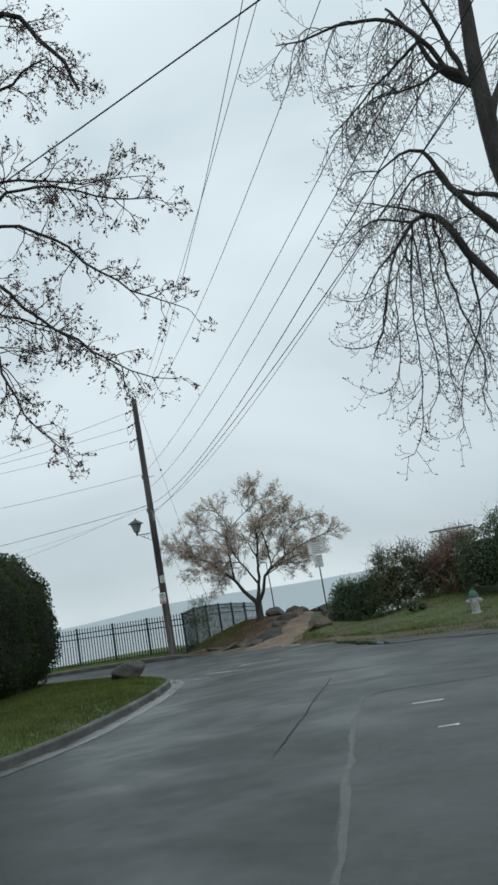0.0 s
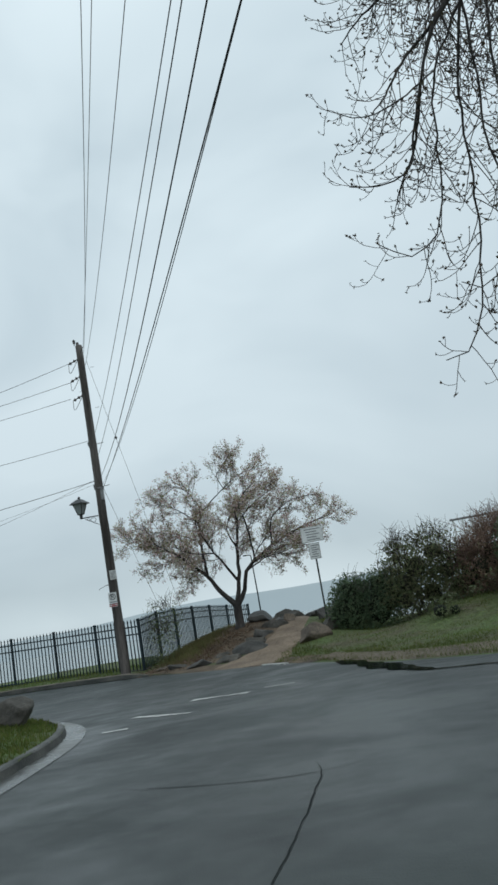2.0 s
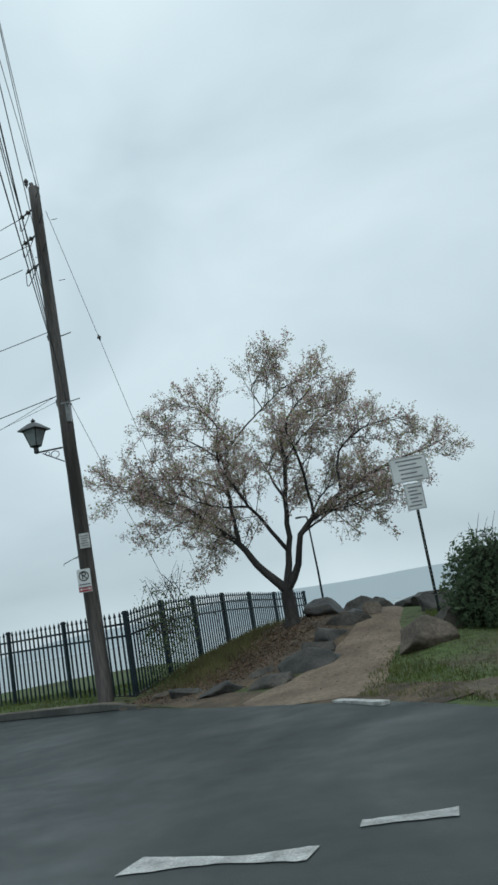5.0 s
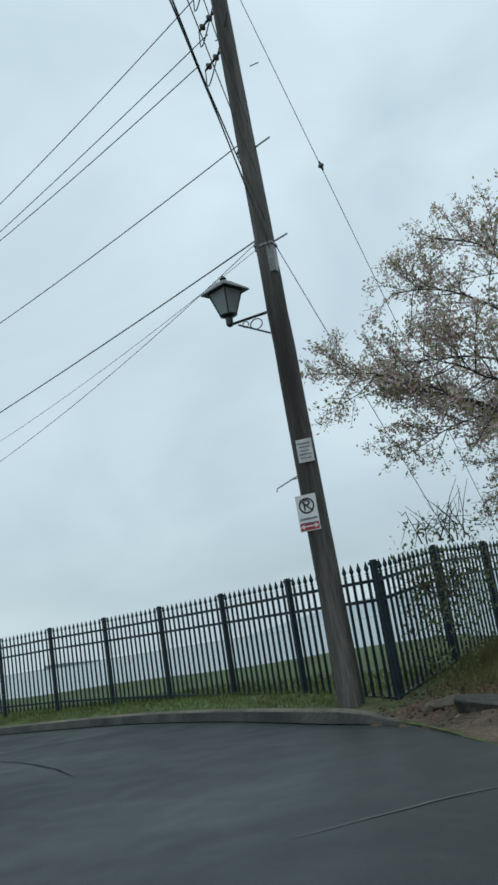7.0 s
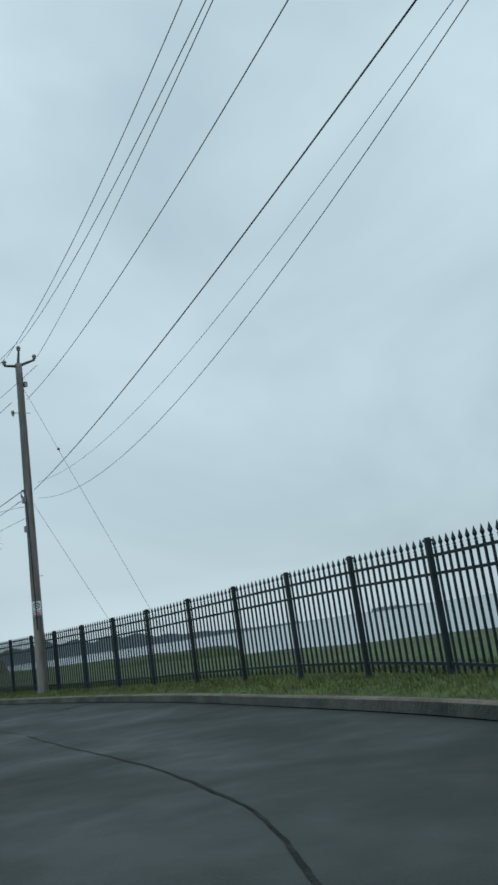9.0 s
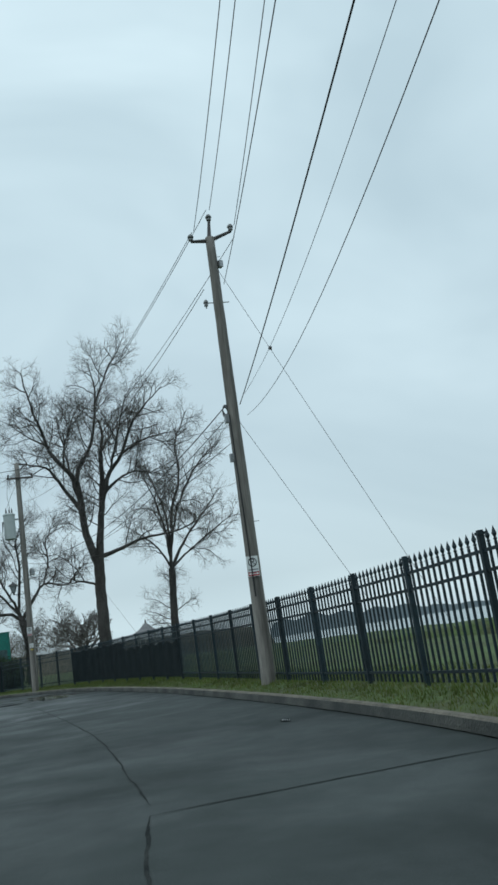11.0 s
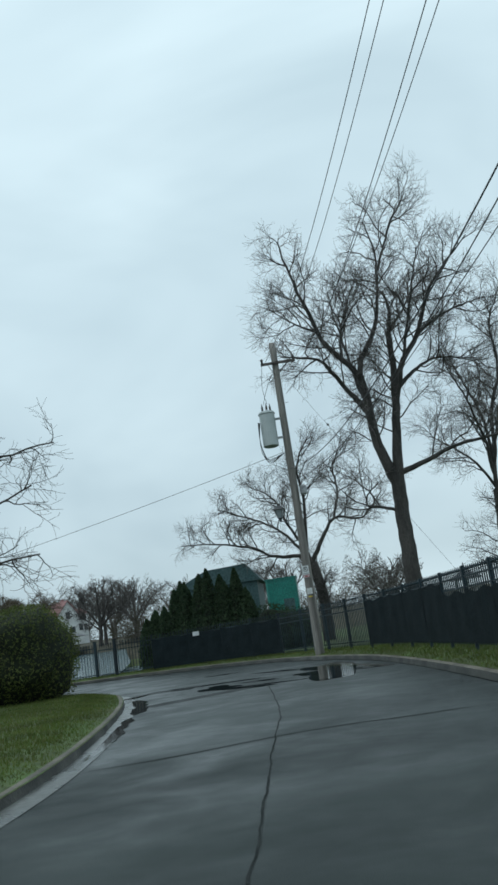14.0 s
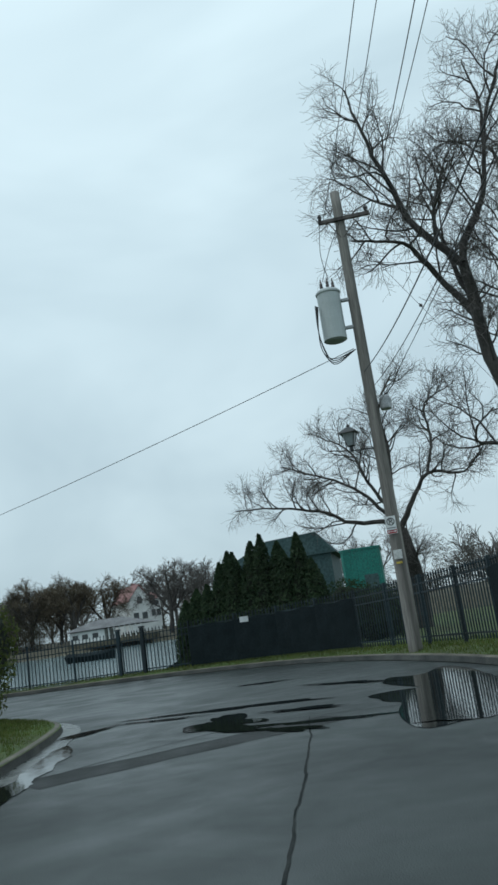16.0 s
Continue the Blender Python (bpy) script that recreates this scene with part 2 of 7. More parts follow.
M_SEA = water_mat("sea_water", (0.14, 0.19, 0.20), 0.2, 0.35, 0.3, (1.0, 2.2, 1.0))
M_PUDDLE = water_mat("rain_water", (0.010, 0.012, 0.012), 0.02, 9.0, 0.012)
M_IRON = mat("dark_painted_steel", (0.005, 0.013, 0.018), (0.011, 0.025, 0.033), scale=5, rough=0.5, bump=0.12, bscale=80, rnd="object", spec=0.35)
M_SCREEN = mat("black_screen_mesh", (0.005, 0.010, 0.012), (0.011, 0.018, 0.021), spec=0.15, scale=1.5, rough=0.85, bump=0.4, bscale=150)
M_POLE = mat("weathered_pole_wood", (0.095, 0.088, 0.080), (0.25, 0.235, 0.215), scale=4.5, rough=0.85, bump=0.6, bscale=40, fine=0.3, stretch=(1, 1, 0.05))
M_POLE_DK = mat("creosoted_pole_wood", (0.022, 0.018, 0.016), (0.125, 0.112, 0.105), scale=3.2, rough=0.8, bump=0.6, bscale=40, fine=0.35, stretch=(1, 1, 0.10))
M_STEEL = mat("galvanised_steel", (0.22, 0.23, 0.235), (0.36, 0.37, 0.375), scale=6, rough=0.45, metal=0.7, bump=0.15)
M_WIRE = mat("cable_sheath", (0.012, 0.013, 0.014), (0.022, 0.023, 0.025), scale=2, rough=0.6, bump=0)
M_CERAM = mat("insulator_glaze", (0.035, 0.03, 0.03), (0.07, 0.06, 0.058), scale=5, rough=0.25, bump=0)
M_CERAM_GY = mat("grey_insulator", (0.16, 0.165, 0.17), (0.24, 0.245, 0.25), scale=5, rough=0.35, bump=0)
M_TRANS = mat("transformer_paint", (0.38, 0.42, 0.42), (0.44, 0.48, 0.48), scale=1.5, rough=0.5, bump=0.05, fine=0.04)
M_SIGN = mat("sign_white", (0.60, 0.62, 0.62), (0.72, 0.74, 0.74), scale=3, rough=0.45, bump=0.05, fine=0.08)
M_RED = mat("sign_red", (0.33, 0.022, 0.03), (0.42, 0.035, 0.045), scale=5, rough=0.45, bump=0, fine=0.1)
M_INK = mat("sign_black", (0.015, 0.016, 0.018), (0.03, 0.03, 0.033), scale=6, rough=0.5, bump=0, fine=0.1)
M_GREYINK = mat("sign_grey_print", (0.13, 0.14, 0.15), (0.22, 0.23, 0.24), scale=9, rough=0.5, bump=0, fine=0.1)
M_PAPER = mat("weathered_paper", (0.42, 0.43, 0.42), (0.60, 0.61, 0.60), scale=14, rough=0.8, bump=0.3)
M_LANTERN = mat("lantern_black_paint", (0.012, 0.014, 0.016), (0.028, 0.031, 0.034), scale=8, rough=0.4, bump=0.1)
M_FROST = mat("frosted_lantern_glass", (0.22, 0.245, 0.255), (0.34, 0.37, 0.38), scale=1.6, rough=0.25, bump=0.03, fine=0.05)
M_BARK = mat("dark_wet_bark", (0.016, 0.0145, 0.014), (0.048, 0.043, 0.040), scale=3.5, rough=0.85, bump=0.9, bscale=22, fine=0.4, stretch=(1, 1, 0.3))
M_BARK_GY = mat("grey_brown_bark", (0.026, 0.024, 0.022), (0.066, 0.060, 0.055), scale=2.5, rough=0.85, bump=0.9, bscale=18, fine=0.35, stretch=(1, 1, 0.25))
M_TWIG = mat("dark_twigs", (0.040, 0.033, 0.029), (0.075, 0.064, 0.057), scale=1.0, rough=0.8, bump=0)
M_TWIG_GY = mat("grey_twigs", (0.075, 0.068, 0.063), (0.13, 0.118, 0.11), scale=0.6, rough=0.85, bump=0)
M_TWIG_WL = mat("willow_twigs", (0.085, 0.066, 0.045), (0.13, 0.105, 0.07), scale=0.4, rough=0.85, bump=0)
M_BUD = leaf_mat("reddish_buds", [(0.10, 0.06, 0.055), (0.17, 0.09, 0.085), (0.14, 0.11, 0.09), (0.20, 0.13, 0.12)])
M_BUD_GN = leaf_mat("brown_buds", [(0.075, 0.052, 0.04), (0.11, 0.08, 0.055), (0.09, 0.09, 0.05)])
M_BLOOM = leaf_mat("fading_blossom", [(0.82, 0.72, 0.73), (0.30, 0.36, 0.14), (0.66, 0.48, 0.50), (0.28, 0.35, 0.13), (0.48, 0.25, 0.27), (0.86, 0.80, 0.80), (0.55, 0.33, 0.36), (0.42, 0.46, 0.18)], 0.7, 0.75)
M_SPRING = leaf_mat("spring_leaves", [(0.10, 0.14, 0.06), (0.16, 0.20, 0.09), (0.22, 0.24, 0.14), (0.08, 0.12, 0.05)], 0.6, 0.5)
M_HEDGE = leaf_mat("hedge_leaves", [(0.020, 0.036, 0.014), (0.036, 0.060, 0.020), (0.055, 0.080, 0.026), (0.028, 0.046, 0.018)])
# Solid plant cores: shade among the leaves is put into this near-black green.
M_HEDGE_IN = mat("hedge_inner_shade", (0.006, 0.010, 0.005), (0.016, 0.024, 0.010), scale=4, rough=0.95, bump=0.8, bscale=30)
M_SHRUB = leaf_mat("clipped_shrub_leaves", [(0.055, 0.080, 0.024), (0.11, 0.14, 0.038), (0.085, 0.11, 0.03), (0.15, 0.16, 0.05)])
M_ARBOR = leaf_mat("arborvitae_sprays", [(0.018, 0.038, 0.020), (0.034, 0.062, 0.028), (0.048, 0.074, 0.034), (0.026, 0.048, 0.024)])
M_STRAW = leaf_mat("straw_blade", [(0.14, 0.13, 0.05), (0.10, 0.12, 0.04), (0.19, 0.16, 0.08), (0.12, 0.10, 0.05)], 0.8, 0.3)
M_LITTER = leaf_mat("fallen_leaf", [(0.10, 0.06, 0.04), (0.16, 0.10, 0.065), (0.07, 0.045, 0.032), (0.22, 0.16, 0.11)], 0.8, 0.1)
M_BUSH = leaf_mat("evergreen_bush_leaves", [(0.07, 0.115, 0.068), (0.105, 0.165, 0.088), (0.16, 0.205, 0.12), (0.09, 0.135, 0.075)], 0.6, 0.5)
M_BUSHOL = leaf_mat("olive_shrub_leaves", [(0.12, 0.15, 0.075), (0.17, 0.20, 0.10), (0.20, 0.19, 0.11), (0.10, 0.135, 0.065)], 0.6, 0.6)
M_BUSHBR = leaf_mat("russet_bush_leaves", [(0.24, 0.155, 0.12), (0.30, 0.20, 0.155), (0.18, 0.17, 0.095), (0.22, 0.14, 0.115), (0.26, 0.18, 0.14)], 0.7, 0.5)
M_TWIG_RD = mat("russet_twigs", (0.13, 0.085, 0.066), (0.22, 0.145, 0.115), scale=1.2, rough=0.85, bump=0)
# Cores of looser shrubs: inner shade painted in, less dark.
M_BUSH_IN = mat("shrub_inner_shade", (0.020, 0.022, 0.014), (0.045, 0.046, 0.030), scale=4, rough=0.95, bump=0.8, bscale=30)
M_FARWOOD = leaf_mat("far_wood_twigs", [(0.10, 0.085, 0.07), (0.13, 0.115, 0.095), (0.09, 0.095, 0.06), (0.15, 0.13, 0.115)], 0.9)
M_ROCK = mat("grey_boulder", (0.030, 0.029, 0.025), (0.088, 0.080, 0.067), scale=1.8, rough=0.8, bump=0.9, bscale=14, fine=0.35)
M_ROCK_DK = mat("dark_wet_boulder", (0.016, 0.0165, 0.015), (0.055, 0.051, 0.044), scale=2.0, rough=0.6, bump=0.9, bscale=14, fine=0.35)
M_ROCK_BR = mat("brown_boulder", (0.06, 0.048, 0.037), (0.135, 0.108, 0.082), scale=1.8, rough=0.8, bump=0.9, bscale=14, fine=0.35)
M_TEAL = mat("teal_container_paint", (0.010, 0.155, 0.125), (0.020, 0.20, 0.165), scale=1.2, rough=0.45, bump=0.1)
M_TEALROOF = mat("grey_teal_roofing", (0.035, 0.075, 0.08), (0.06, 0.105, 0.11), scale=0.8, rough=0.7, bump=0.3)
M_WHITE = mat("white_house_paint", (0.60, 0.61, 0.60), (0.72, 0.73, 0.72), scale=0.7, rough=0.7, bump=0.1, fine=0.08)
M_ROOFRED = mat("red_roof_tiles", (0.24, 0.12, 0.115), (0.32, 0.17, 0.16), scale=0.8, rough=0.8, bump=0.3)
M_ROOFGY = mat("grey_shingles", (0.12, 0.12, 0.125), (0.20, 0.20, 0.205), scale=0.8, rough=0.8, bump=0.3)
M_GLASS = mat("dark_window_glass", (0.02, 0.025, 0.028), (0.035, 0.042, 0.046), scale=1, rough=0.08, bump=0)
M_HYD = mat("hydrant_grey_paint", (0.30, 0.31, 0.29), (0.42, 0.43, 0.41), scale=6, rough=0.5, bump=0.2)
M_HYDG = mat("hydrant_green_paint", (0.020, 0.075, 0.05), (0.035, 0.11, 0.075), scale=6, rough=0.5, bump=0.2)
M_HILL = glow_mat("hazy_shore_glow", (0.305, 0.39, 0.43), (0.34, 0.425, 0.465))
M_POINT = glow_mat("hazy_headland_glow", (0.075, 0.105, 0.12), (0.11, 0.145, 0.165))
M_BANK = mat("shore_bank_soil", (0.060, 0.055, 0.038), (0.11, 0.10, 0.07), scale=0.2, rough=0.9, bump=0.4)


# ---------------------------------------------------------------- building helpers
def mesh_from(name, verts, faces, material, smooth=False):
    me = bpy.data.meshes.new(name)
    me.from_pydata([tuple(v) for v in verts], [], [tuple(f) for f in faces])
    me.materials.append(material)
    if smooth:
        me.polygons.foreach_set("use_smooth", [True] * len(me.polygons))
    me.update()
    return me


def thing(name, loc, label, category, group="", kind=""):
    """An Empty at a thing's base, to which its parts belong."""
    return place_at(tagged(new(name), label, category, group, kind), loc)


def place_at(ob, loc):
    ob.location = loc
    return ob


def attach(name, me, parent, label="", loc=(0, 0, 0), rot=(0, 0, 0)):
    ob = new(name, me)
    ob.parent, ob.location, ob.rotation_euler = parent, loc, rot
    if label:
        ob["label"] = label
    return ob


def pmesh(name, geo, material, parent, label="", smooth=False):
    return attach(name, mesh_from(name, geo[0], geo[1], material, smooth), parent, label)


def part(name, bm, material, parent, label="", smooth=False):
    """Links a bmesh as one mesh object under a thing or under a part."""
    me = bpy.data.meshes.new(name)
    bm.to_mesh(me)
    bm.free()
    me.materials.append(material)
    if smooth:
        me.polygons.foreach_set("use_smooth", [True] * len(me.polygons))
    return attach(name, me, parent, label)


def solo(name, geo, material, label, category, group="", kind="", smooth=False, loc=(0, 0, 0)):
    ob = new(name, mesh_from(name, geo[0], geo[1], material, smooth))
    ob.location = loc
    return tagged(ob, label, category, group, kind)


def join(*geos):
    verts, faces = [], []
    for v, f in geos:
        k = len(verts)
        verts += [tuple(p) for p in v]
        faces += [tuple(i + k for i in q) for q in f]
    return verts, faces


def tube(pts, radii, sides=6, caps=True):
    """A tapered tube along a line of points."""
    pts = np.asarray(pts, float)
    n = len(pts)
    tang = np.gradient(pts, axis=0)
    tang /= np.linalg.norm(tang, axis=1)[:, None] + 1e-9
    ref = np.array([0.0, 0.0, 1.0]) if abs(tang[0][2]) < 0.9 else np.array([1.0, 0.0, 0.0])
    a = np.cross(tang, ref)
    a /= np.linalg.norm(a, axis=1)[:, None] + 1e-9
    b = np.cross(tang, a)
    ang = np.arange(sides) * 2 * np.pi / sides
    r = np.broadcast_to(np.asarray(radii, float), (n,))
    ring = pts[:, None] + r[:, None, None] * (np.cos(ang)[None, :, None] * a[:, None] + np.sin(ang)[None, :, None] * b[:, None])
    faces = [(i * sides + j, i * sides + (j + 1) % sides, (i + 1) * sides + (j + 1) % sides, (i + 1) * sides + j)
             for i in range(n - 1) for j in range(sides)]
    if caps:
        faces += [tuple(range(sides))[::-1], tuple(range((n - 1) * sides, n * sides))]
    return ring.reshape(-1, 3).tolist(), faces


def box(c, s, rz=0.0, bev=0.0):
    """A box with its centre at c, of size s, turned by rz degrees; bev chamfers its upright edges."""
    hx, hy, hz = s[0] / 2, s[1] / 2, s[2] / 2
    if bev:
        o = [(-hx + bev, -hy), (hx - bev, -hy), (hx, -hy + bev), (hx, hy - bev), (hx - bev, hy), (-hx + bev, hy), (-hx, hy - bev), (-hx, -hy + bev)]
    else:
        o = [(-hx, -hy), (hx, -hy), (hx, hy), (-hx, hy)]
    k = len(o)
    ca, sa = math.cos(radians(rz)), math.sin(radians(rz))
    v = [(c[0] + x * ca - y * sa, c[1] + x * sa + y * ca, c[2] + z) for z in (-hz, hz) for x, y in o]
    f = [(i, (i + 1) % k, k + (i + 1) % k, k + i) for i in range(k)] + [tuple(range(k))[::-1], tuple(range(k, 2 * k))]
    return v, f


def lathe(profile, sides=16, c=(0, 0, 0)):
    """A turned shape from (radius, height) pairs."""
    v = [(c[0] + r * math.cos(2 * math.pi * j / sides), c[1] + r * math.sin(2 * math.pi * j / sides), c[2] + z) for r, z in profile for j in range(sides)]
    n = len(profile)
    f = [(i * sides + j, i * sides + (j + 1) % sides, (i + 1) * sides + (j + 1) % sides, (i + 1) * sides + j) for i in range(n - 1) for j in range(sides)]
    f += [tuple(range(sides))[::-1], tuple(range((n - 1) * sides, n * sides))]
    return v, f


def moved(geo, m):
    return [tuple(m @ Vector(v)) for v in geo[0]], geo[1]


def smooth01(t):
    t = np.clip(t, 0.0, 1.0)
    return t * t * (3 - 2 * t)


def resample(line, step):
    """Points at even steps along a smooth curve through the given ones."""
    p = np.asarray(line, float)
    ext = np.vstack([2 * p[0] - p[1], p, 2 * p[-1] - p[-2]])
    fine = []
    for i in range(1, len(ext) - 2):
        a, b, c, d = ext[i - 1:i + 3]
        for t in np.linspace(0, 1, 16, endpoint=False):
            fine.append(0.5 * ((2 * b) + (c - a) * t + (2 * a - 5 * b + 4 * c - d) * t ** 2 + (3 * b - a - 3 * c + d) * t ** 3))
    fine = np.array(fine + [p[-1]])
    s = np.r_[0, np.cumsum(np.linalg.norm(np.diff(fine, axis=0), axis=1))]
    k = max(2, int(round(s[-1] / step)) + 1)
    at = np.linspace(0, s[-1], k)
    return np.stack([np.interp(at, s, fine[:, j]) for j in range(fine.shape[1])], axis=1)


def dist_to(line, x, y):
    """The distance of points from an open line in the plan."""
    best = np.full(np.shape(x), 1e9)
    for (ax, ay), (bx, by) in zip(line[:-1], line[1:]):
        dx, dy = bx - ax, by - ay
        t = np.clip(((x - ax) * dx + (y - ay) * dy) / (dx * dx + dy * dy + 1e-12), 0, 1)
        best = np.minimum(best, np.hypot(x - ax - t * dx, y - ay - t * dy))
    return best


def within(poly, x, y):
    """Which points lie inside a closed outline."""
    c = np.zeros(np.shape(x), bool)
    for (ax, ay), (bx, by) in zip(poly, np.roll(poly, -1, axis=0)):
        hit = ((ay > y) != (by > y)) & (x < (bx - ax) * (y - ay) / (by - ay + 1e-12) + ax)
        c ^= hit
    return c


# ---------------------------------------------------------------- plan of the ground
OUTER = resample([(8.6, -45), (8.2, -10), (8.0, 5), (7.7, 12), (6.9, 16.5), (5.6, 19.4), (4.1, 21.0), (2.7, 22.5), (1.7, 24.1), (0.4, 25.7),
                  (-1.0, 26.7), (-2.7, 27.9), (-3.8, 29.0), (-4.6, 29.6), (-5.6, 30.05), (-7.8, 31.15), (-10.8, 32.2), (-15.0, 33.3), (-18.3, 33.9),
                  (-22.1, 34.25), (-28.0, 34.4), (-37.0, 34.25), (-45.2, 33.7), (-51.0, 33.0), (-54.2, 32.3), (-57.0, 31.4), (-59.5, 30.4), (-62.5, 28.8),
                  (-65.2, 26.6), (-67.3, 24.0), (-69.0, 20.0), (-69.7, 15.0), (-69.7, 4.0)], 0.5)
INNER = resample([(-0.8, -45), (-0.3, 0), (0.0, 8), (-0.1, 10.2), (-0.4, 12.8), (-0.7, 14.6), (-1.2, 16.8), (-2.1, 18.8), (-3.8, 20.8), (-6.5, 22.9), (-10, 24.9),
                  (-15, 26.8), (-21, 28.0), (-28, 28.6), (-33.3, 28.6), (-36.5, 28.45), (-40.7, 27.9), (-46, 26.95), (-50.1, 25.9), (-51.8, 25.2), (-53.1, 24.2),
                  (-54.2, 22.6), (-54.9, 20), (-55.0, 4)], 0.5)
ROAD_LOOP = np.vstack([OUTER, INNER[::-1]])
ISLAND = np.vstack([INNER, [(-55, -45)]])
K0 = int(np.argmin(np.hypot(OUTER[:, 0] + 3.9, OUTER[:, 1] - 29.05)))   # where the far kerb begins


def road_z(x, y):
    return 0.10 * smooth01((np.asarray(y) - 22) / 7) * smooth01((np.asarray(x) + 17) / 8)


def ground_z(x, y):
    x, y = np.asarray(x, float), np.asarray(y, float)
    d = np.minimum(dist_to(OUTER, x, y), dist_to(INNER, x, y))
    base = road_z(x, y) + 0.105 + 0.12 * smooth01(d / 0.9)
    island = within(ISLAND, x, y)
    bank = road_z(x, y) - 0.004 + (0.80 - 0.48 * smooth01((x - 0.3) / 2.0)) * smooth01(d / 6.0) + 0.45 * smooth01((x - 2.6) / 2.5) * smooth01((y - 26.5) / 4) + 0.34 * np.exp(-((x + 2.2) ** 2 + (y - 32.6) ** 2) / 3.4)
    bank = bank + 1.6 * smooth01((x - 3.5) / 4.5) * smooth01((y - 31) / 9)
    w = smooth01((x + 7.0) / 4.5) * ~island
    h = base * (1 - w) + bank * w
    h = h + 0.05 * np.sin(x * 0.7 + 1.3) * np.sin(y * 0.55) * smooth01((d - 1.0) / 3)
    shore = 37.5 + 7.5 * smooth01((-4.5 - x) / 6) + 16 * smooth01((-49 - x) / 12) + 30 * smooth01((x - 3.0) / 4)
    s = smooth01((y - shore) / 6)
    s = np.maximum(s, smooth01((-70.8 - x) / 3.0) * smooth01((22.8 - y) / 2.5) * smooth01((x + 135) / 6))
    return h * (1 - s) - 4.0 * s


def steps(*spans):
    out = []
    for a, b, n in spans:
        out += list(np.linspace(a, b, n, endpoint=False))
    return np.array(out + [spans[-1][1]])


gx = steps((-3500, -400, 4), (-400, -170, 5), (-170, -84, 18), (-84, -12, 72), (-12, 12, 48), (12, 40, 14), (40, 400, 5), (400, 3500, 4))
gy = steps((-3500, -300, 4), (-300, -45, 6), (-45, 0, 16), (0, 24, 24), (24, 42, 40), (42, 60, 14), (60, 110, 10), (110, 400, 4), (400, 3500, 3))
px, py = (a.ravel() for a in np.meshgrid(gx, gy))
rng0 = np.random.default_rng(3)
near = (px > -80) & (px < 30) & (py > -20) & (py < 60)
px, py = px + near * rng0.uniform(-0.12, 0.12, px.size), py + near * rng0.uniform(-0.12, 0.12, px.size)
keep = np.minimum(dist_to(OUTER, px, py), dist_to(INNER, px, py)) > 0.22
pts2 = [Vector(p) for p in np.vstack([ROAD_LOOP, np.stack([px, py], 1)[keep]])]
nr = len(ROAD_LOOP)
cv, ce, cf, *_ = geometry.delaunay_2d_cdt(pts2, [(i, (i + 1) % nr) for i in range(nr)], [], 0, 1e-5)
cv = np.array([tuple(v) for v in cv])
tri = np.array([f for f in cf if len(f) == 3])
mid = cv[tri].mean(axis=1)
on_road = within(ROAD_LOOP, mid[:, 0], mid[:, 1])


def sheet(sel, zs):
    used, inv = np.unique(tri[sel], return_inverse=True)
    xy = cv[used]
    return np.column_stack([xy, zs(xy[:, 0], xy[:, 1])]).tolist(), inv.reshape(-1, 3).tolist()


solo("ground", sheet(~on_road, ground_z), M_GRASS, "damp spring lawn and verge running down to the shore", "grass", kind="structure", smooth=True)
solo("road", sheet(on_road, road_z), M_ROAD, "wet dark grey asphalt road bending along the shore", "road", kind="structure", smooth=True)


def kerb_geo(line, side, top=0.115, width=0.10):
    """A kerb with a sloped face along a line; side: +1 where it lies left of the way."""
    d = np.gradient(line, axis=0)
    d /= np.linalg.norm(d, axis=1)[:, None]
    nrm = np.stack([-d[:, 1], d[:, 0]], 1) * side
    z = road_z(line[:, 0], line[:, 1])
    prof = [(-0.30, 0.006), (-0.02, 0.012), (0.005, top - 0.02), (0.03, top), (width, top + 0.004), (width + 0.02, top - 0.1)]
    v = []
    run = np.r_[0, np.cumsum(np.linalg.norm(np.diff(line, axis=0), axis=1))]
    ease = 0.06 + 0.94 * smooth01(run / 1.6)
    for off, h in prof:
        p = line + nrm * off
        v += np.column_stack([p, z + h * ease]).tolist()
    n, k = len(line), len(prof)
    f = [(a * n + i, a * n + i + 1, (a + 1) * n + i + 1, (a + 1) * n + i) for a in range(1, k - 1) for i in range(n - 1)]
    g = [(i, i + 1, n + i + 1, n + i) for i in range(n - 1)]
    return (v, f), (v, g)


for nm, line, side, lab in (("kerb_far", OUTER[K0:], -1, "weathered concrete kerb along the fence verge"), ("kerb_near", INNER, 1, "worn concrete kerb round the grass corner")):
    k_geo, g_geo = kerb_geo(line, side, 0.15 if nm == "kerb_far" else 0.115)
    kerb_ob = solo(nm, k_geo, M_KERB, lab, "kerb", kind="structure")
    kerb_ob.data.materials.append(M_KERB_DAMP_SHADE)
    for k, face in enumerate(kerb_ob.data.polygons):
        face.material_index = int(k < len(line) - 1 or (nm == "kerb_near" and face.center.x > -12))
    if nm == "kerb_near":
        solo("gutter", g_geo, M_GUTTER, "pale wet concrete gutter beside the kerb", "gutter", kind="structure")


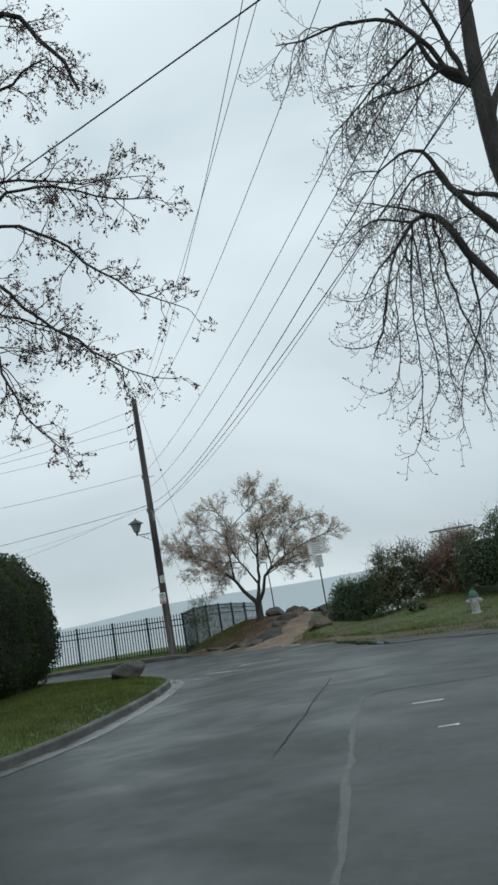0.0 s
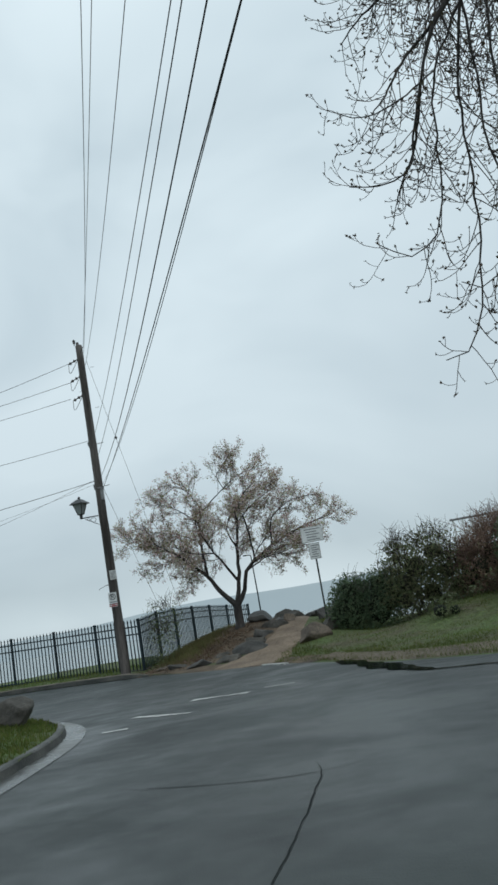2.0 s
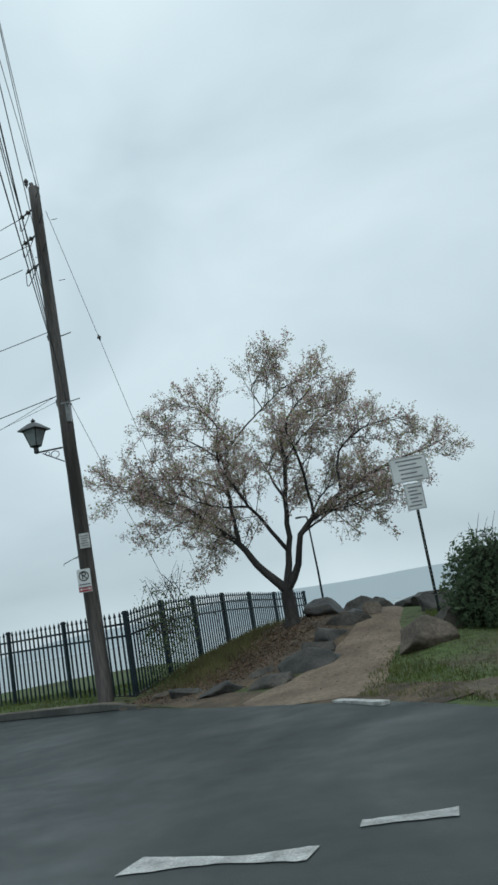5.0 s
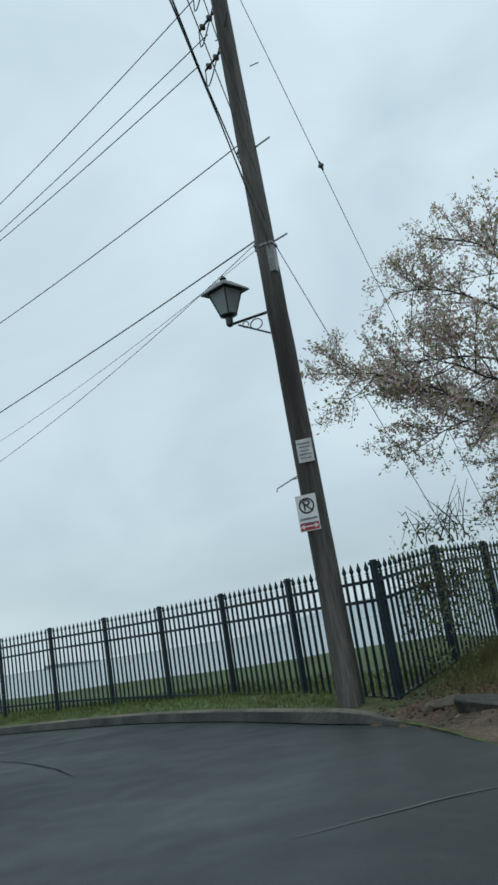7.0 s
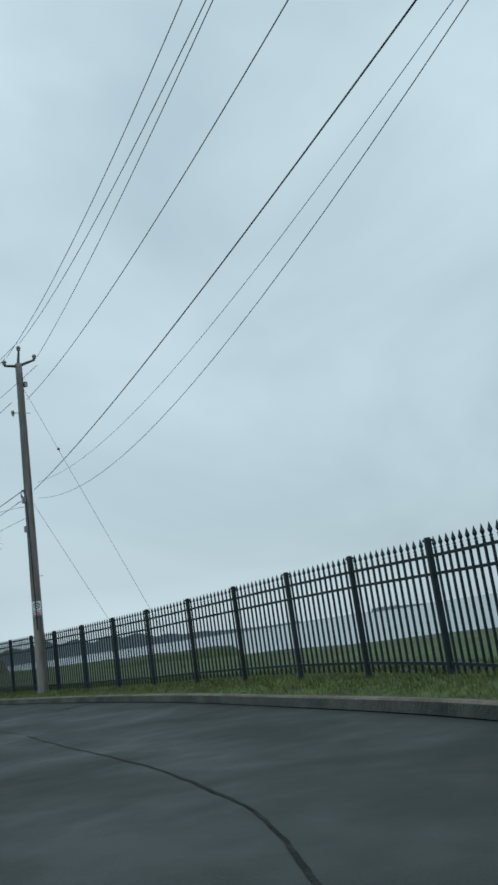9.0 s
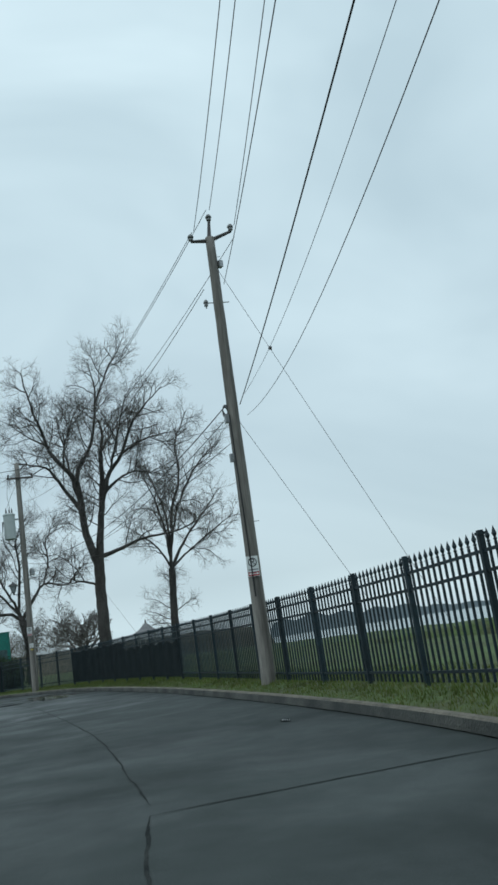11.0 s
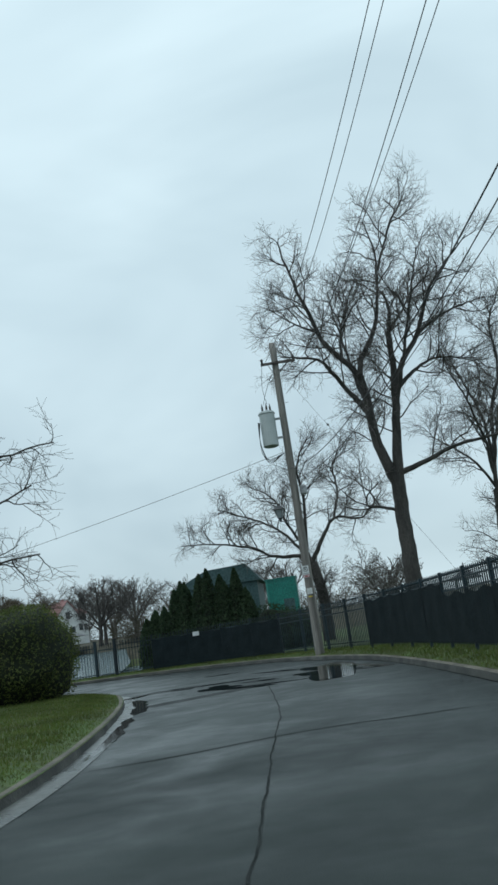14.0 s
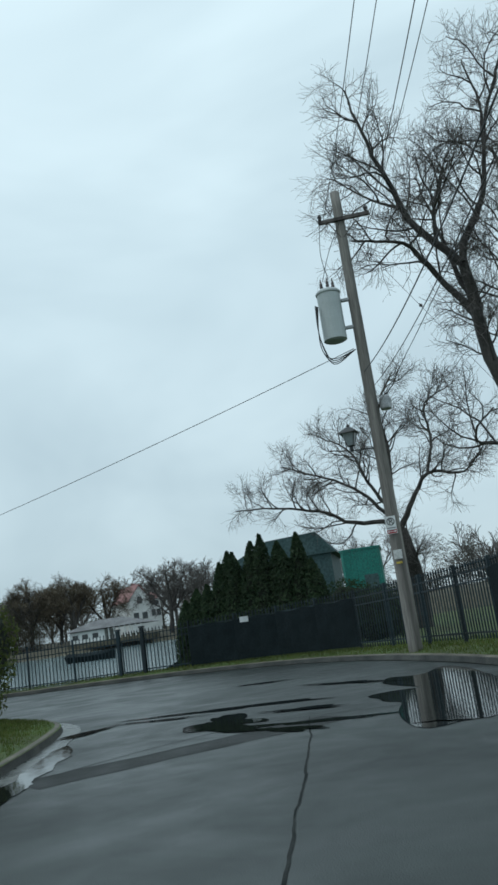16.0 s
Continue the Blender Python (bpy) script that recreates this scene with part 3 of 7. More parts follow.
def ribbon(line, width, lift, seed, rough=0.4, step=0.12, taper=False):
    """A thin uneven strip lying on the road."""
    r = np.random.default_rng(seed)
    p = resample(line, step)
    d = np.gradient(p, axis=0)
    d /= np.linalg.norm(d, axis=1)[:, None]
    nrm = np.stack([-d[:, 1], d[:, 0]], 1)
    s = np.arange(len(p)) * step
    ph = r.uniform(0, 6.28, 8)
    p = p + nrm * (rough * (sum(0.035 / (k + 1) * np.sin(s * (0.9 + 1.7 * k) + ph[k]) for k in range(5)) + 0.006 * np.sin(s * 13 + ph[2]) + 0.005 * np.sin(s * 23 + ph[3])))[:, None]
    w = width * (1 + rough * (0.45 * np.sin(s * 2.3 + ph[5]) + 0.35 * np.sin(s * 6.1 + ph[6]) + r.uniform(-0.15, 0.15, len(p))))
    if taper or width < 0.06:
        w = w * (0.15 + 0.85 * np.clip(np.minimum(s, s[-1] - s) / 0.7, 0, 1))
    a, b = p + nrm * w[:, None] / 2, p - nrm * w[:, None] / 2
    n = len(p)
    v = [(*q, float(road_z(*q)) + lift) for q in np.vstack([a, b])]
    return v, [(i, i + 1, n + i + 1, n + i) for i in range(n - 1)]


for k, (line, w) in enumerate((([(3.28, 5.5), (3.18, 8.3), (3.08, 10), (2.98, 12.1), (2.83, 12.9)], 0.022), ([(3.3, 12.65), (2.83, 12.43), (2.3, 12.45), (1.2, 12.8)], 0.03),
                               ([(-19.5, 30.95), (-21.5, 31.05), (-24.1, 31.17), (-28.9, 31.19), (-34.3, 31.0), (-37.5, 30.88), (-40.5, 30.74), (-43.7, 30.47), (-46.0, 30.22), (-48.9, 29.85)], 0.036),
                               ([(-19.1, 30.9), (-19.07, 31.9), (-19.0, 33.2), (-18.9, 33.9)], 0.065), ([(-36.6, 28.8), (-36.9, 29.78), (-37.46, 30.87), (-37.7, 31.7), (-37.7, 32.5), (-37.8, 33.6)], 0.085),
                               ([(-7.1, 27.8), (-8.15, 28.42), (-9.7, 29.1), (-12.4, 29.8), (-16.0, 30.4), (-19.1, 30.9)], 0.05), ([(-45.9, 27.4), (-47.6, 28.3), (-48.7, 29.3), (-48.8, 30.8), (-48.5, 32.4)], 0.04))):
    solo("road_crack", ribbon(line, w * 0.55, 0.004, 40 + k, 0.36, 0.05), M_TAR, "dark irregular crack across the wet asphalt", "road crack", "cracks in the road", kind="structure")
solo("road_seam", ribbon([(4.30, 0.5), (4.22, 2.2), (4.08, 4.0), (3.92, 6.6), (3.80, 8.6), (3.82, 9.2), (4.2, 9.45), (4.8, 9.4), (6.8, 9.3)], 0.055, 0.005, 61, 0.55), M_SEAM,
     "pale worn concrete edge of a road repair", "road seam", kind="structure")
solo("asphalt_repair", ribbon([(-45.75, 27.5), (-46.5, 28.3), (-47.5, 29.35), (-48.4, 30.3)], 0.75, 0.003, 63, 0.14), M_BAND, "darker asphalt repair strip in the road", "road patch", kind="structure")
solo("road_seam", ribbon([(-3.3, 25.85), (-2.85, 26.45), (-2.4, 26.85)], 0.05, 0.005, 65, 0.5), M_SEAM, "pale worn joint in the asphalt", "road seam", kind="structure")
solo("asphalt_repair", ribbon([(5.65, 0.0), (5.43, 4.0), (5.27, 6.6), (5.15, 9.25)], 2.7, 0.003, 62, 0.012), M_PATCH, "darker asphalt repair strip in the road", "road patch", kind="structure")
# third and fourth strips paint pale wet sheen in the white of the markings
for k, (line, w) in enumerate((([(-0.4, 20.35), (0.65, 20.25)], 0.24), ([(0.82, 20.72), (1.35, 20.75)], 0.14), ([(-0.9, 18.85), (-0.35, 18.55), (0.2, 18.25)], 0.16), ([(-0.8, 17.3), (-0.45, 17.4)], 0.14),
                               ([(4.43, 7.76), (4.76, 7.75)], 0.10), ([(4.70, 5.94), (4.88, 5.93)], 0.10))):
    solo("road_marking", ribbon(line, w, 0.006, 70 + k, 0.6, 0.06), M_PAINT, "worn white road paint and painted pale wet bands", "road marking", "road markings", kind="structure")


def puddle_geo(cx, cy, rx, ry, rz, seed, lift=0.008):
    r = np.random.default_rng(seed)
    a = np.linspace(0, 2 * np.pi, 96, endpoint=False)
    ph = r.uniform(0, 6.28, 6)
    rad = np.maximum(1 + sum(0.24 / (k + 1) ** 0.45 * np.sin((k + 2) * a + ph[k]) for k in range(6)) + 0.05 * np.sin(11 * a + ph[0]) + 0.03 * np.sin(17 * a + ph[1]), 0.25)
    x, y = rx * rad * np.cos(a), ry * rad * np.sin(a)
    c, s = math.cos(radians(rz)), math.sin(radians(rz))
    v = [(cx, cy, float(road_z(cx, cy)) + lift)] + [(cx + u * c - w * s, cy + u * s + w * c, float(road_z(cx + u * c - w * s, cy + u * s + w * c)) + lift) for u, w in zip(x, y)]
    return v, [(0, i + 1, (i + 1) % 96 + 1) for i in range(96)]


for k, p in enumerate(((-50.4, 31.7, 2.9, 1.15, 8), (-48.25, 29.8, 1.0, 0.17, 76), (-49.2, 28.7, 1.1, 0.40, 25), (-51.4, 28.3, 1.5, 0.20, 80), (-47.9, 29.5, 0.8, 0.16, 55), (-50.9, 27.3, 0.7, 0.1, 80), (-56.9, 27.75, 0.7, 0.16, 85), (-46.9, 31.5, 0.35, 0.12, 60),
                       (-50.3, 26.3, 0.6, 0.16, -22),
                       (-53.6, 30.0, 1.1, 0.14, 50), (-49.8, 29.7, 0.7, 0.12, 70), (-24.05, 33.56, 0.17, 0.06, 159))):
    solo("puddle", puddle_geo(*p, 90 + k, 0.006 + 0.0011 * k), M_PUDDLE, "shallow rain puddle lying on the asphalt", "puddle", "puddles", kind="stuff")
for line, w, k in (([(1.7, 24.3), (2.3, 22.9), (2.85, 21.5), (3.3, 20.3), (3.75, 19.3)], 0.44, 88), ([(-48.9, 26.6), (-47.6, 26.95), (-46.4, 27.25), (-45.2, 27.45), (-44.0, 27.62)], 0.34, 86), ([(-43.4, 27.75), (-41.5, 28.03), (-39.6, 28.28), (-37.6, 28.48)], 0.20, 87), ([(3.3, 19.9), (3.75, 19.3), (4.2, 19.05), (4.7, 18.75), (5.4, 17.7), (6.3, 16.7)], 0.10, 89)):
    solo("puddle", ribbon(line, w, 0.008 + 0.0012 * (k - 86), k, 0.55, 0.07, True), M_PUDDLE, "long thin rain puddle along the edge of the road", "puddle", "puddles", kind="stuff")
solo("painted_edge_strip", box((0.0, 25.95, 0.055), (1.15, 0.13, 0.07), -51, 0.015), M_PAINT, "short white painted kerb stone at the road edge", "kerb stone", kind="structure")

# sea and far shore
solo("sea", ([(-3000, -2600, -0.55), (3000, -2600, -0.55), (4600, 3400, -0.55), (2500, 4600, -0.55), (-2500, 4600, -0.55), (-4600, 3400, -0.55)], [(0, 1, 2, 3, 4, 5)]),
     M_SEA, "grey rippled sea under the overcast sky", "water", kind="structure")
# inlet sheet climbs away from the camera, tilted to fit its view
solo("inlet_water", ([(-71.6, -12.0, -0.45), (-71.6, 19.6, -0.45), (-100, 14.5, 0.35), (-146.5, 3.0, 1.75), (-146.5, -60.0, 1.75), (-100, -34.0, 0.35)], [(0, 1, 2, 5), (5, 2, 3, 4)]), M_SEA, "pale grey water of the inlet", "water", kind="structure")


def far_shore():
    r = np.random.default_rng(5)
    az = np.radians(np.linspace(-34, 44, 120))
    fade = smooth01((np.degrees(az) + 34) / 10) * smooth01((37 - np.degrees(az)) / 11)
    h = (112 + 14 * np.sin(az * 9) + 7 * np.sin(az * 23 + 1) + np.cumsum(r.normal(0, 0.8, 120))) * fade
    v = []
    for R, k in ((3500, 0.0), (3540, 0.55), (3600, 0.85), (3700, 1.0)):
        v += [(-R * math.sin(a), R * math.cos(a), -3 + k * q) for a, q in zip(az, h)]
    return v, [(b * 120 + i, b * 120 + i + 1, (b + 1) * 120 + i + 1, (b + 1) * 120 + i) for b in range(3) for i in range(119)]


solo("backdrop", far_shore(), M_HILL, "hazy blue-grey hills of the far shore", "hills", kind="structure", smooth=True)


def headland(b0, b1, top, seed, far=900.0):
    """A low wooded point on the water, between two bearings from the bend, its haze put into the colour."""
    r = np.random.default_rng(seed)
    az = np.radians(np.linspace(b0, b1, 90))
    u = np.linspace(0, 1, 90)
    h = top * smooth01(u / 0.8) ** 1.3 * (1 + 0.16 * np.sin(u * 61) + 0.12 * np.sin(u * 23 + 1)) + np.abs(r.normal(0, 0.5, 90)) + 1.2
    h[-1] = h[0] = 0.3
    v = []
    for R, k in ((far, 0.0), (far + 12, 0.7), (far + 30, 1.0), (far + 70, 0.9), (far + 90, 0.0)):
        v += [(-3 + R * math.cos(a), 24.4 + R * math.sin(a), -0.8 + k * q + (0.6 if k else 0)) for a, q in zip(az, h)]
    return v, [(b * 90 + i, b * 90 + i + 1, (b + 1) * 90 + i + 1, (b + 1) * 90 + i) for b in range(4) for i in range(89)]


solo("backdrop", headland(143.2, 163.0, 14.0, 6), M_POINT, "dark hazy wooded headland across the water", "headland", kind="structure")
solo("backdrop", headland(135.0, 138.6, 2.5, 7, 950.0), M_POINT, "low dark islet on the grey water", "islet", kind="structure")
# ---------------------------------------------------------------- fences
def picket_mesh():
    """A square steel picket with a spear finial, its foot at the origin."""
    w, H = 0.0135, 1.50
    v = [(x, y, z) for z in (0, H) for x, y in ((-w, -w), (w, -w), (w, w), (-w, w))]
    f = [(0, 1, 5, 4), (1, 2, 6, 5), (2, 3, 7, 6), (3, 0, 4, 7)]
    fin = lathe([(0.010, H), (0.026, H + 0.018), (0.012, H + 0.036), (0.030, H + 0.075), (0.002, H + 0.165)], 5)
    return mesh_from("picket", *join((v, f), fin), M_IRON)


PICKET = picket_mesh()
POST = mesh_from("fence_post", *join(box((0, 0, 0.72), (0.072, 0.072, 1.86), 0, 0.008), box((0, 0, 1.665), (0.092, 0.092, 0.03)), box((0, 0, 1.69), (0.062, 0.062, 0.025))), M_IRON)


def fence(label, line, tops, spacing=2.1, per=12, screened=(), group="", low=()):
    """Posts, rails and pickets along a plan line; tops: heights of the ground line at its two ends."""
    p = resample(line, 0.05)
    s = np.r_[0, np.cumsum(np.linalg.norm(np.diff(p, axis=0), axis=1))]
    n = int(round(s[-1] / spacing))
    at = np.linspace(0, s[-1], n + 1)
    posts = np.stack([np.interp(at, s, p[:, 0]), np.interp(at, s, p[:, 1])], 1)
    zs = np.interp(at, np.linspace(0, s[-1], len(tops)), tops)
    base = Vector((*posts[0], float(zs[0])))
    t = thing("fence", base, label, "fence", group)
    for i, q in enumerate(posts):
        d = posts[min(i + 1, n)] - posts[max(i - 1, 0)]
        attach("fence_post", POST, t, loc=(q[0] - base.x, q[1] - base.y, zs[i] - base.z), rot=(0, 0, math.atan2(d[1], d[0])))
    for i in range(n):
        a, b = posts[i], posts[i + 1]
        d = b - a
        L, ang = float(np.hypot(*d)), math.atan2(d[1], d[0])
        z0, z1 = zs[i] - base.z, zs[i + 1] - base.z
        for h in (0.17, 1.25, 1.47):
            c = ((a + b) / 2 - posts[0])
            g = box((0, 0, 0), (L - 0.086, 0.032, 0.038))
            v = [(x, y, z + (z1 - z0) * x / L) for x, y, z in g[0]]
            attach("rail", mesh_from("rail", v, g[1], M_IRON), t, loc=(c[0], c[1], (z0 + z1) / 2 + h), rot=(0, 0, ang))
        for k in range(per):
            u = (k + 1) / (per + 1)
            q = a + d * u - posts[0]
            attach("picket", PICKET, t, loc=(q[0], q[1], z0 + (z1 - z0) * u + 0.04), rot=(0, 0, ang))
        if i in screened:
            c = ((a + b) / 2 - posts[0])
            m = 13
            v, f = [], []
            for k in range(m):
                u = k / (m - 1)
                sagz = 0.03 * math.sin(u * 3.14 * 3 + i)
                bow = 0.02 * math.sin(u * 12.6 + i * 2)
                top = (1.16 if i in low else 1.46) + sagz * (1.6 if i in low else 1.0)
                for zz in (0.08, 0.7, top):
                    for off in (-0.034, -0.030):
                        v.append(((u - 0.5) * (L + 0.02), off - bow * (0.5 if zz == 0.7 else 0.15) - 0.012, zz))
            for k in range(m - 1):
                for r in (0, 2):
                    o = k * 6 + r
                    f += [(o, o + 6, o + 8, o + 2), (o + 1, o + 3, o + 9, o + 7)]
            attach("privacy_screen", mesh_from("privacy_screen", v, f, M_SCREEN), t, "black mesh screen tied to the pickets",
                   loc=(c[0], c[1], (z0 + z1) / 2), rot=(0, 0, ang + math.pi))
    return posts


F1 = [(-4.84, 30.52), (-6.66, 31.55), (-8.53, 32.52), (-10.48, 33.29), (-12.48, 33.94), (-14.53, 34.39), (-16.60, 34.72), (-18.69, 34.97), (-20.78, 35.13), (-22.88, 35.2), (-24.98, 35.29),
      (-27.08, 35.32), (-29.18, 35.33)]
fence("dark spear-topped steel fence along the bending verge", F1, [0.07, 0.12, 0.16, 0.20, 0.24, 0.28, 0.29, 0.28, 0.26, 0.23, 0.22, 0.21, 0.21], group="shore fences")
F2 = [(-29.18, 35.33), (-33.0, 35.36), (-37.0, 35.3), (-41.4, 35.05), (-45.2, 34.75), (-51.0, 34.05), (-54.6, 33.3), (-57.6, 32.4), (-60.2, 31.3), (-63.3, 29.6)]
fence("dark spear-topped steel fence with black screening beside the park", F2, [0.21, 0.24, 0.30, 0.30, 0.28, 0.22], screened=tuple(range(5, 13)), group="shore fences", low=(5, 6, 7, 8))
F3 = [(-63.3, 29.6), (-66.2, 27.2), (-68.3, 24.4), (-69.3, 22.1), (-69.75, 20.9)]
fence("dark spear-topped steel fence with black screening in front of evergreens", F3, [0.22, 0.2, 0.18], screened=(0, 1, 2, 3), group="shore fences")
solo("white_tag", box((-67.40, 25.42, 1.62), (0.012, 0.30, 0.19), 12), M_SIGN, "small white tag fixed to the dark fence", "tag")
F4 = [(-69.95, 19.85), (-70.2, 17.9), (-70.35, 15.8), (-70.4, 12.0), (-70.4, 7.8)]
fence("dark spear-topped steel fence beside the inlet", F4, [0.16, 0.12, 0.1], group="shore fences")
F5 = [(-4.84, 30.52), (-4.95, 32.62), (-4.99, 34.72), (-4.95, 36.82), (-4.84, 38.91), (-4.66, 41.0), (-4.2, 43.0)]
fence("dark spear-topped steel fence climbing the mound to the shore", F5, [0.07, 0.25, 0.31, 0.34, 0.32, 0.26, 0.18], group="shore fences")


def gate():
    """A narrow gate between two heavier posts, with a scrolled foot."""
    t = thing("gate", (-69.85, 20.4, 0.15), "closed dark steel gate between two square posts", "gate")
    ang = math.degrees(math.atan2(1.05, 0.2))
    for q in ((-69.95, 19.85), (-69.75, 20.9)):
        pmesh("gate_post", join(box((q[0] + 69.85, q[1] - 20.4, 0.86), (0.14, 0.14, 1.8), ang, 0.01), box((q[0] + 69.85, q[1] - 20.4, 1.79), (0.18, 0.18, 0.05), ang)), M_IRON, t)
    pmesh("gate_frame", join(box((0, 0, 0.15), (0.86, 0.04, 0.05), ang), box((0, 0, 1.35), (0.86, 0.04, 0.05), ang),
                             *[box((u * math.cos(radians(ang)), u * math.sin(radians(ang)), 0.75), (0.04, 0.04, 1.24), ang) for u in (-0.41, 0.41)]), M_IRON, t)
    for k in range(6):
        u = -0.3 + 0.12 * k
        attach("picket", PICKET, t, loc=(u * math.cos(radians(ang)), u * math.sin(radians(ang)), 0.05))


gate()


# ---------------------------------------------------------------- poles and lines
def bars(t_parent, x0, z0, w, rows, material, name, y):
    for k in range(rows):
        ww = w * (0.95, 0.8, 0.9, 0.7, 0.85)[k % 5]
        pmesh(name, box((x0, y, z0 - k * 0.055), (ww, 0.003, 0.022)), material, t_parent)


def text_geo(word, size):
    """The outline of built-in lettering as a mesh in the xz plane, centred."""
    cu = bpy.data.curves.new("letter", "FONT")
    cu.body, cu.size, cu.align_x, cu.align_y, cu.extrude = word, size, "CENTER", "CENTER", 0.0015
    ob = bpy.data.objects.new("letter", cu)
    scene.collection.objects.link(ob)
    me = bpy.data.meshes.new_from_object(ob)
    v = [(p.co.x, -p.co.z, p.co.y) for p in me.vertices]
    f = [tuple(q.vertices) for q in me.polygons]
    bpy.data.objects.remove(ob)
    bpy.data.curves.remove(cu)
    return v, f


def parking_sign(loc, yaw, h=0.43, w=0.25):
    """A no-parking plate: ring and stroke over the letter, two lines of print, a red band with an arrow."""
    t = thing("parking_sign", loc, "white no-parking sign with a red arrow band on a pole", "sign", "no-parking signs")
    t.rotation_euler = (0, 0, radians(yaw))
    pmesh("plate", box((0, 0, h / 2), (w, 0.006, h), 0), M_SIGN, t)
    zc, R = h - 0.13, 0.095
    a = np.linspace(0, 2 * np.pi, 28, endpoint=False)
    ring = [(r * math.cos(q), -0.007, zc + r * math.sin(q)) for q in a for r in (R, R - 0.018)]
    pmesh("ring", (ring, [(2 * i, 2 * ((i + 1) % 28), 2 * ((i + 1) % 28) + 1, 2 * i + 1) for i in range(28)]), M_INK, t)
    g = text_geo("P", 0.19)
    pmesh("letter", ([(x, y - 0.0075, z + zc) for x, y, z in g[0]], g[1]), M_INK, t)
    st = box((0, -0.0095, 0), (0.20, 0.002, 0.016))
    pmesh("stroke", moved(st, Matrix.Translation((0, 0, zc)) @ Matrix.Rotation(radians(45), 4, "Y")), M_INK, t)
    bars(t, 0, h - 0.285, 0.22, 2, M_GREYINK, "print_line", -0.006)
    pmesh("red_band", box((0, -0.006, 0.055), (w - 0.02, 0.003, 0.085)), M_RED, t)
    pmesh("arrow", join(box((0, -0.009, 0.055), (0.13, 0.002, 0.014)), *[([(s * 0.115, -0.009, 0.055), (s * 0.065, -0.009, 0.085), (s * 0.065, -0.009, 0.025)], [(0, 1, 2)]) for s in (-1, 1)]), M_SIGN, t)
    return t


def disc_string(a, b, n=3, r=0.055):
    """A string of insulator discs between two points."""
    a, b = Vector(a), Vector(b)
    d = b - a
    q = d.to_track_quat("Z", "Y").to_matrix().to_4x4()
    L = d.length
    prof = [(0.012, 0)]
    for k in range(n):
        z = L * (k + 0.5) / n
        prof += [(0.014, z - 0.05), (0.02, z - 0.045), (r, z - 0.01), (r * 0.9, z + 0.012), (0.022, z + 0.03)]
    prof.append((0.012, L))
    return moved(lathe(prof, 10), Matrix.Translation(a) @ q)


def pin_insulator(p, h=0.16, r=0.07):
    return lathe([(0.015, -0.06), (0.015, 0), (r * 0.75, 0.0), (r * 0.8, h * 0.3), (r * 0.55, h * 0.42), (r, h * 0.5), (r * 0.95, h * 0.7), (r * 0.5, h), (0.01, h + 0.005)], 10, p)


def lantern(t, foot, out, drop=0.0):
    """A four-sided street lantern on a scrolled bracket; foot: where the bracket meets the pole, out: unit plan vector."""
    ox, oy = out
    reach = 0.54
    c = Vector((foot[0] + ox * reach, foot[1] + oy * reach, foot[2] + 0.12))
    arm = pmesh("bracket", join(tube([(foot[0], foot[1], foot[2] + 0.02), (c.x, c.y, c.z - 0.10)], 0.018, 6), tube([(foot[0], foot[1], foot[2] - 0.26), (foot[0] + ox * 0.42, foot[1] + oy * 0.42, foot[2] - 0.02)], 0.013, 6),
                tube([(foot[0] + ox * (0.17 + 0.085 * math.cos(a)), foot[1] + oy * (0.17 + 0.085 * math.cos(a)), foot[2] - 0.085 + 0.07 * math.sin(a)) for a in np.linspace(0, 6.28, 13)], 0.008, 5),
                tube([(foot[0] + ox * (0.32 + 0.045 * math.cos(a)), foot[1] + oy * (0.32 + 0.045 * math.cos(a)), foot[2] - 0.045 + 0.04 * math.sin(a)) for a in np.linspace(0, 6.28, 11)], 0.007, 5)), M_LANTERN, t)
    lamp = pmesh("lantern_frame", join(lathe([(0.03, -0.12), (0.05, -0.10), (0.05, 0.0), (0.12, 0.03)], 8, c),
                 *[tube([(c.x + 0.10 * math.cos(a), c.y + 0.10 * math.sin(a), c.z + 0.03), (c.x + 0.225 * math.cos(a), c.y + 0.225 * math.sin(a), c.z + 0.37)], 0.012, 4) for a in np.arange(4) * math.pi / 2 + 0.6]), M_LANTERN, t)
    ang = np.arange(4) * math.pi / 2 + 0.6
    lo = [(c.x + 0.095 * math.cos(a), c.y + 0.095 * math.sin(a), c.z + 0.03) for a in ang]
    hi = [(c.x + 0.22 * math.cos(a), c.y + 0.22 * math.sin(a), c.z + 0.36) for a in ang]
    for i in range(4):
        j = (i + 1) % 4
        pmesh("pane", ([lo[i], lo[j], hi[j], hi[i]], [(0, 1, 2, 3)]), M_FROST, lamp, "frosted glass pane")
    roof = [(c.x + 0.33 * math.cos(a), c.y + 0.33 * math.sin(a), c.z + 0.35) for a in ang] + [(c.x + 0.30 * math.cos(a), c.y + 0.30 * math.sin(a), c.z + 0.38) for a in ang] \
        + [(c.x + 0.10 * math.cos(a), c.y + 0.10 * math.sin(a), c.z + 0.50) for a in ang] + [(c.x, c.y, c.z + 0.53)]
    rf = [(3, 2, 1, 0)] + [(k + i, k + (i + 1) % 4, k + 4 + (i + 1) % 4, k + 4 + i) for k in (0, 4) for i in range(4)] + [(8 + i, 8 + (i + 1) % 4, 12) for i in range(4)]
    pmesh("lantern_roof", (roof, rf), M_LANTERN, lamp)
    pmesh("finial", lathe([(0.02, 0.51), (0.05, 0.545), (0.02, 0.58), (0.004, 0.60)], 8, c), M_LANTERN, lamp)


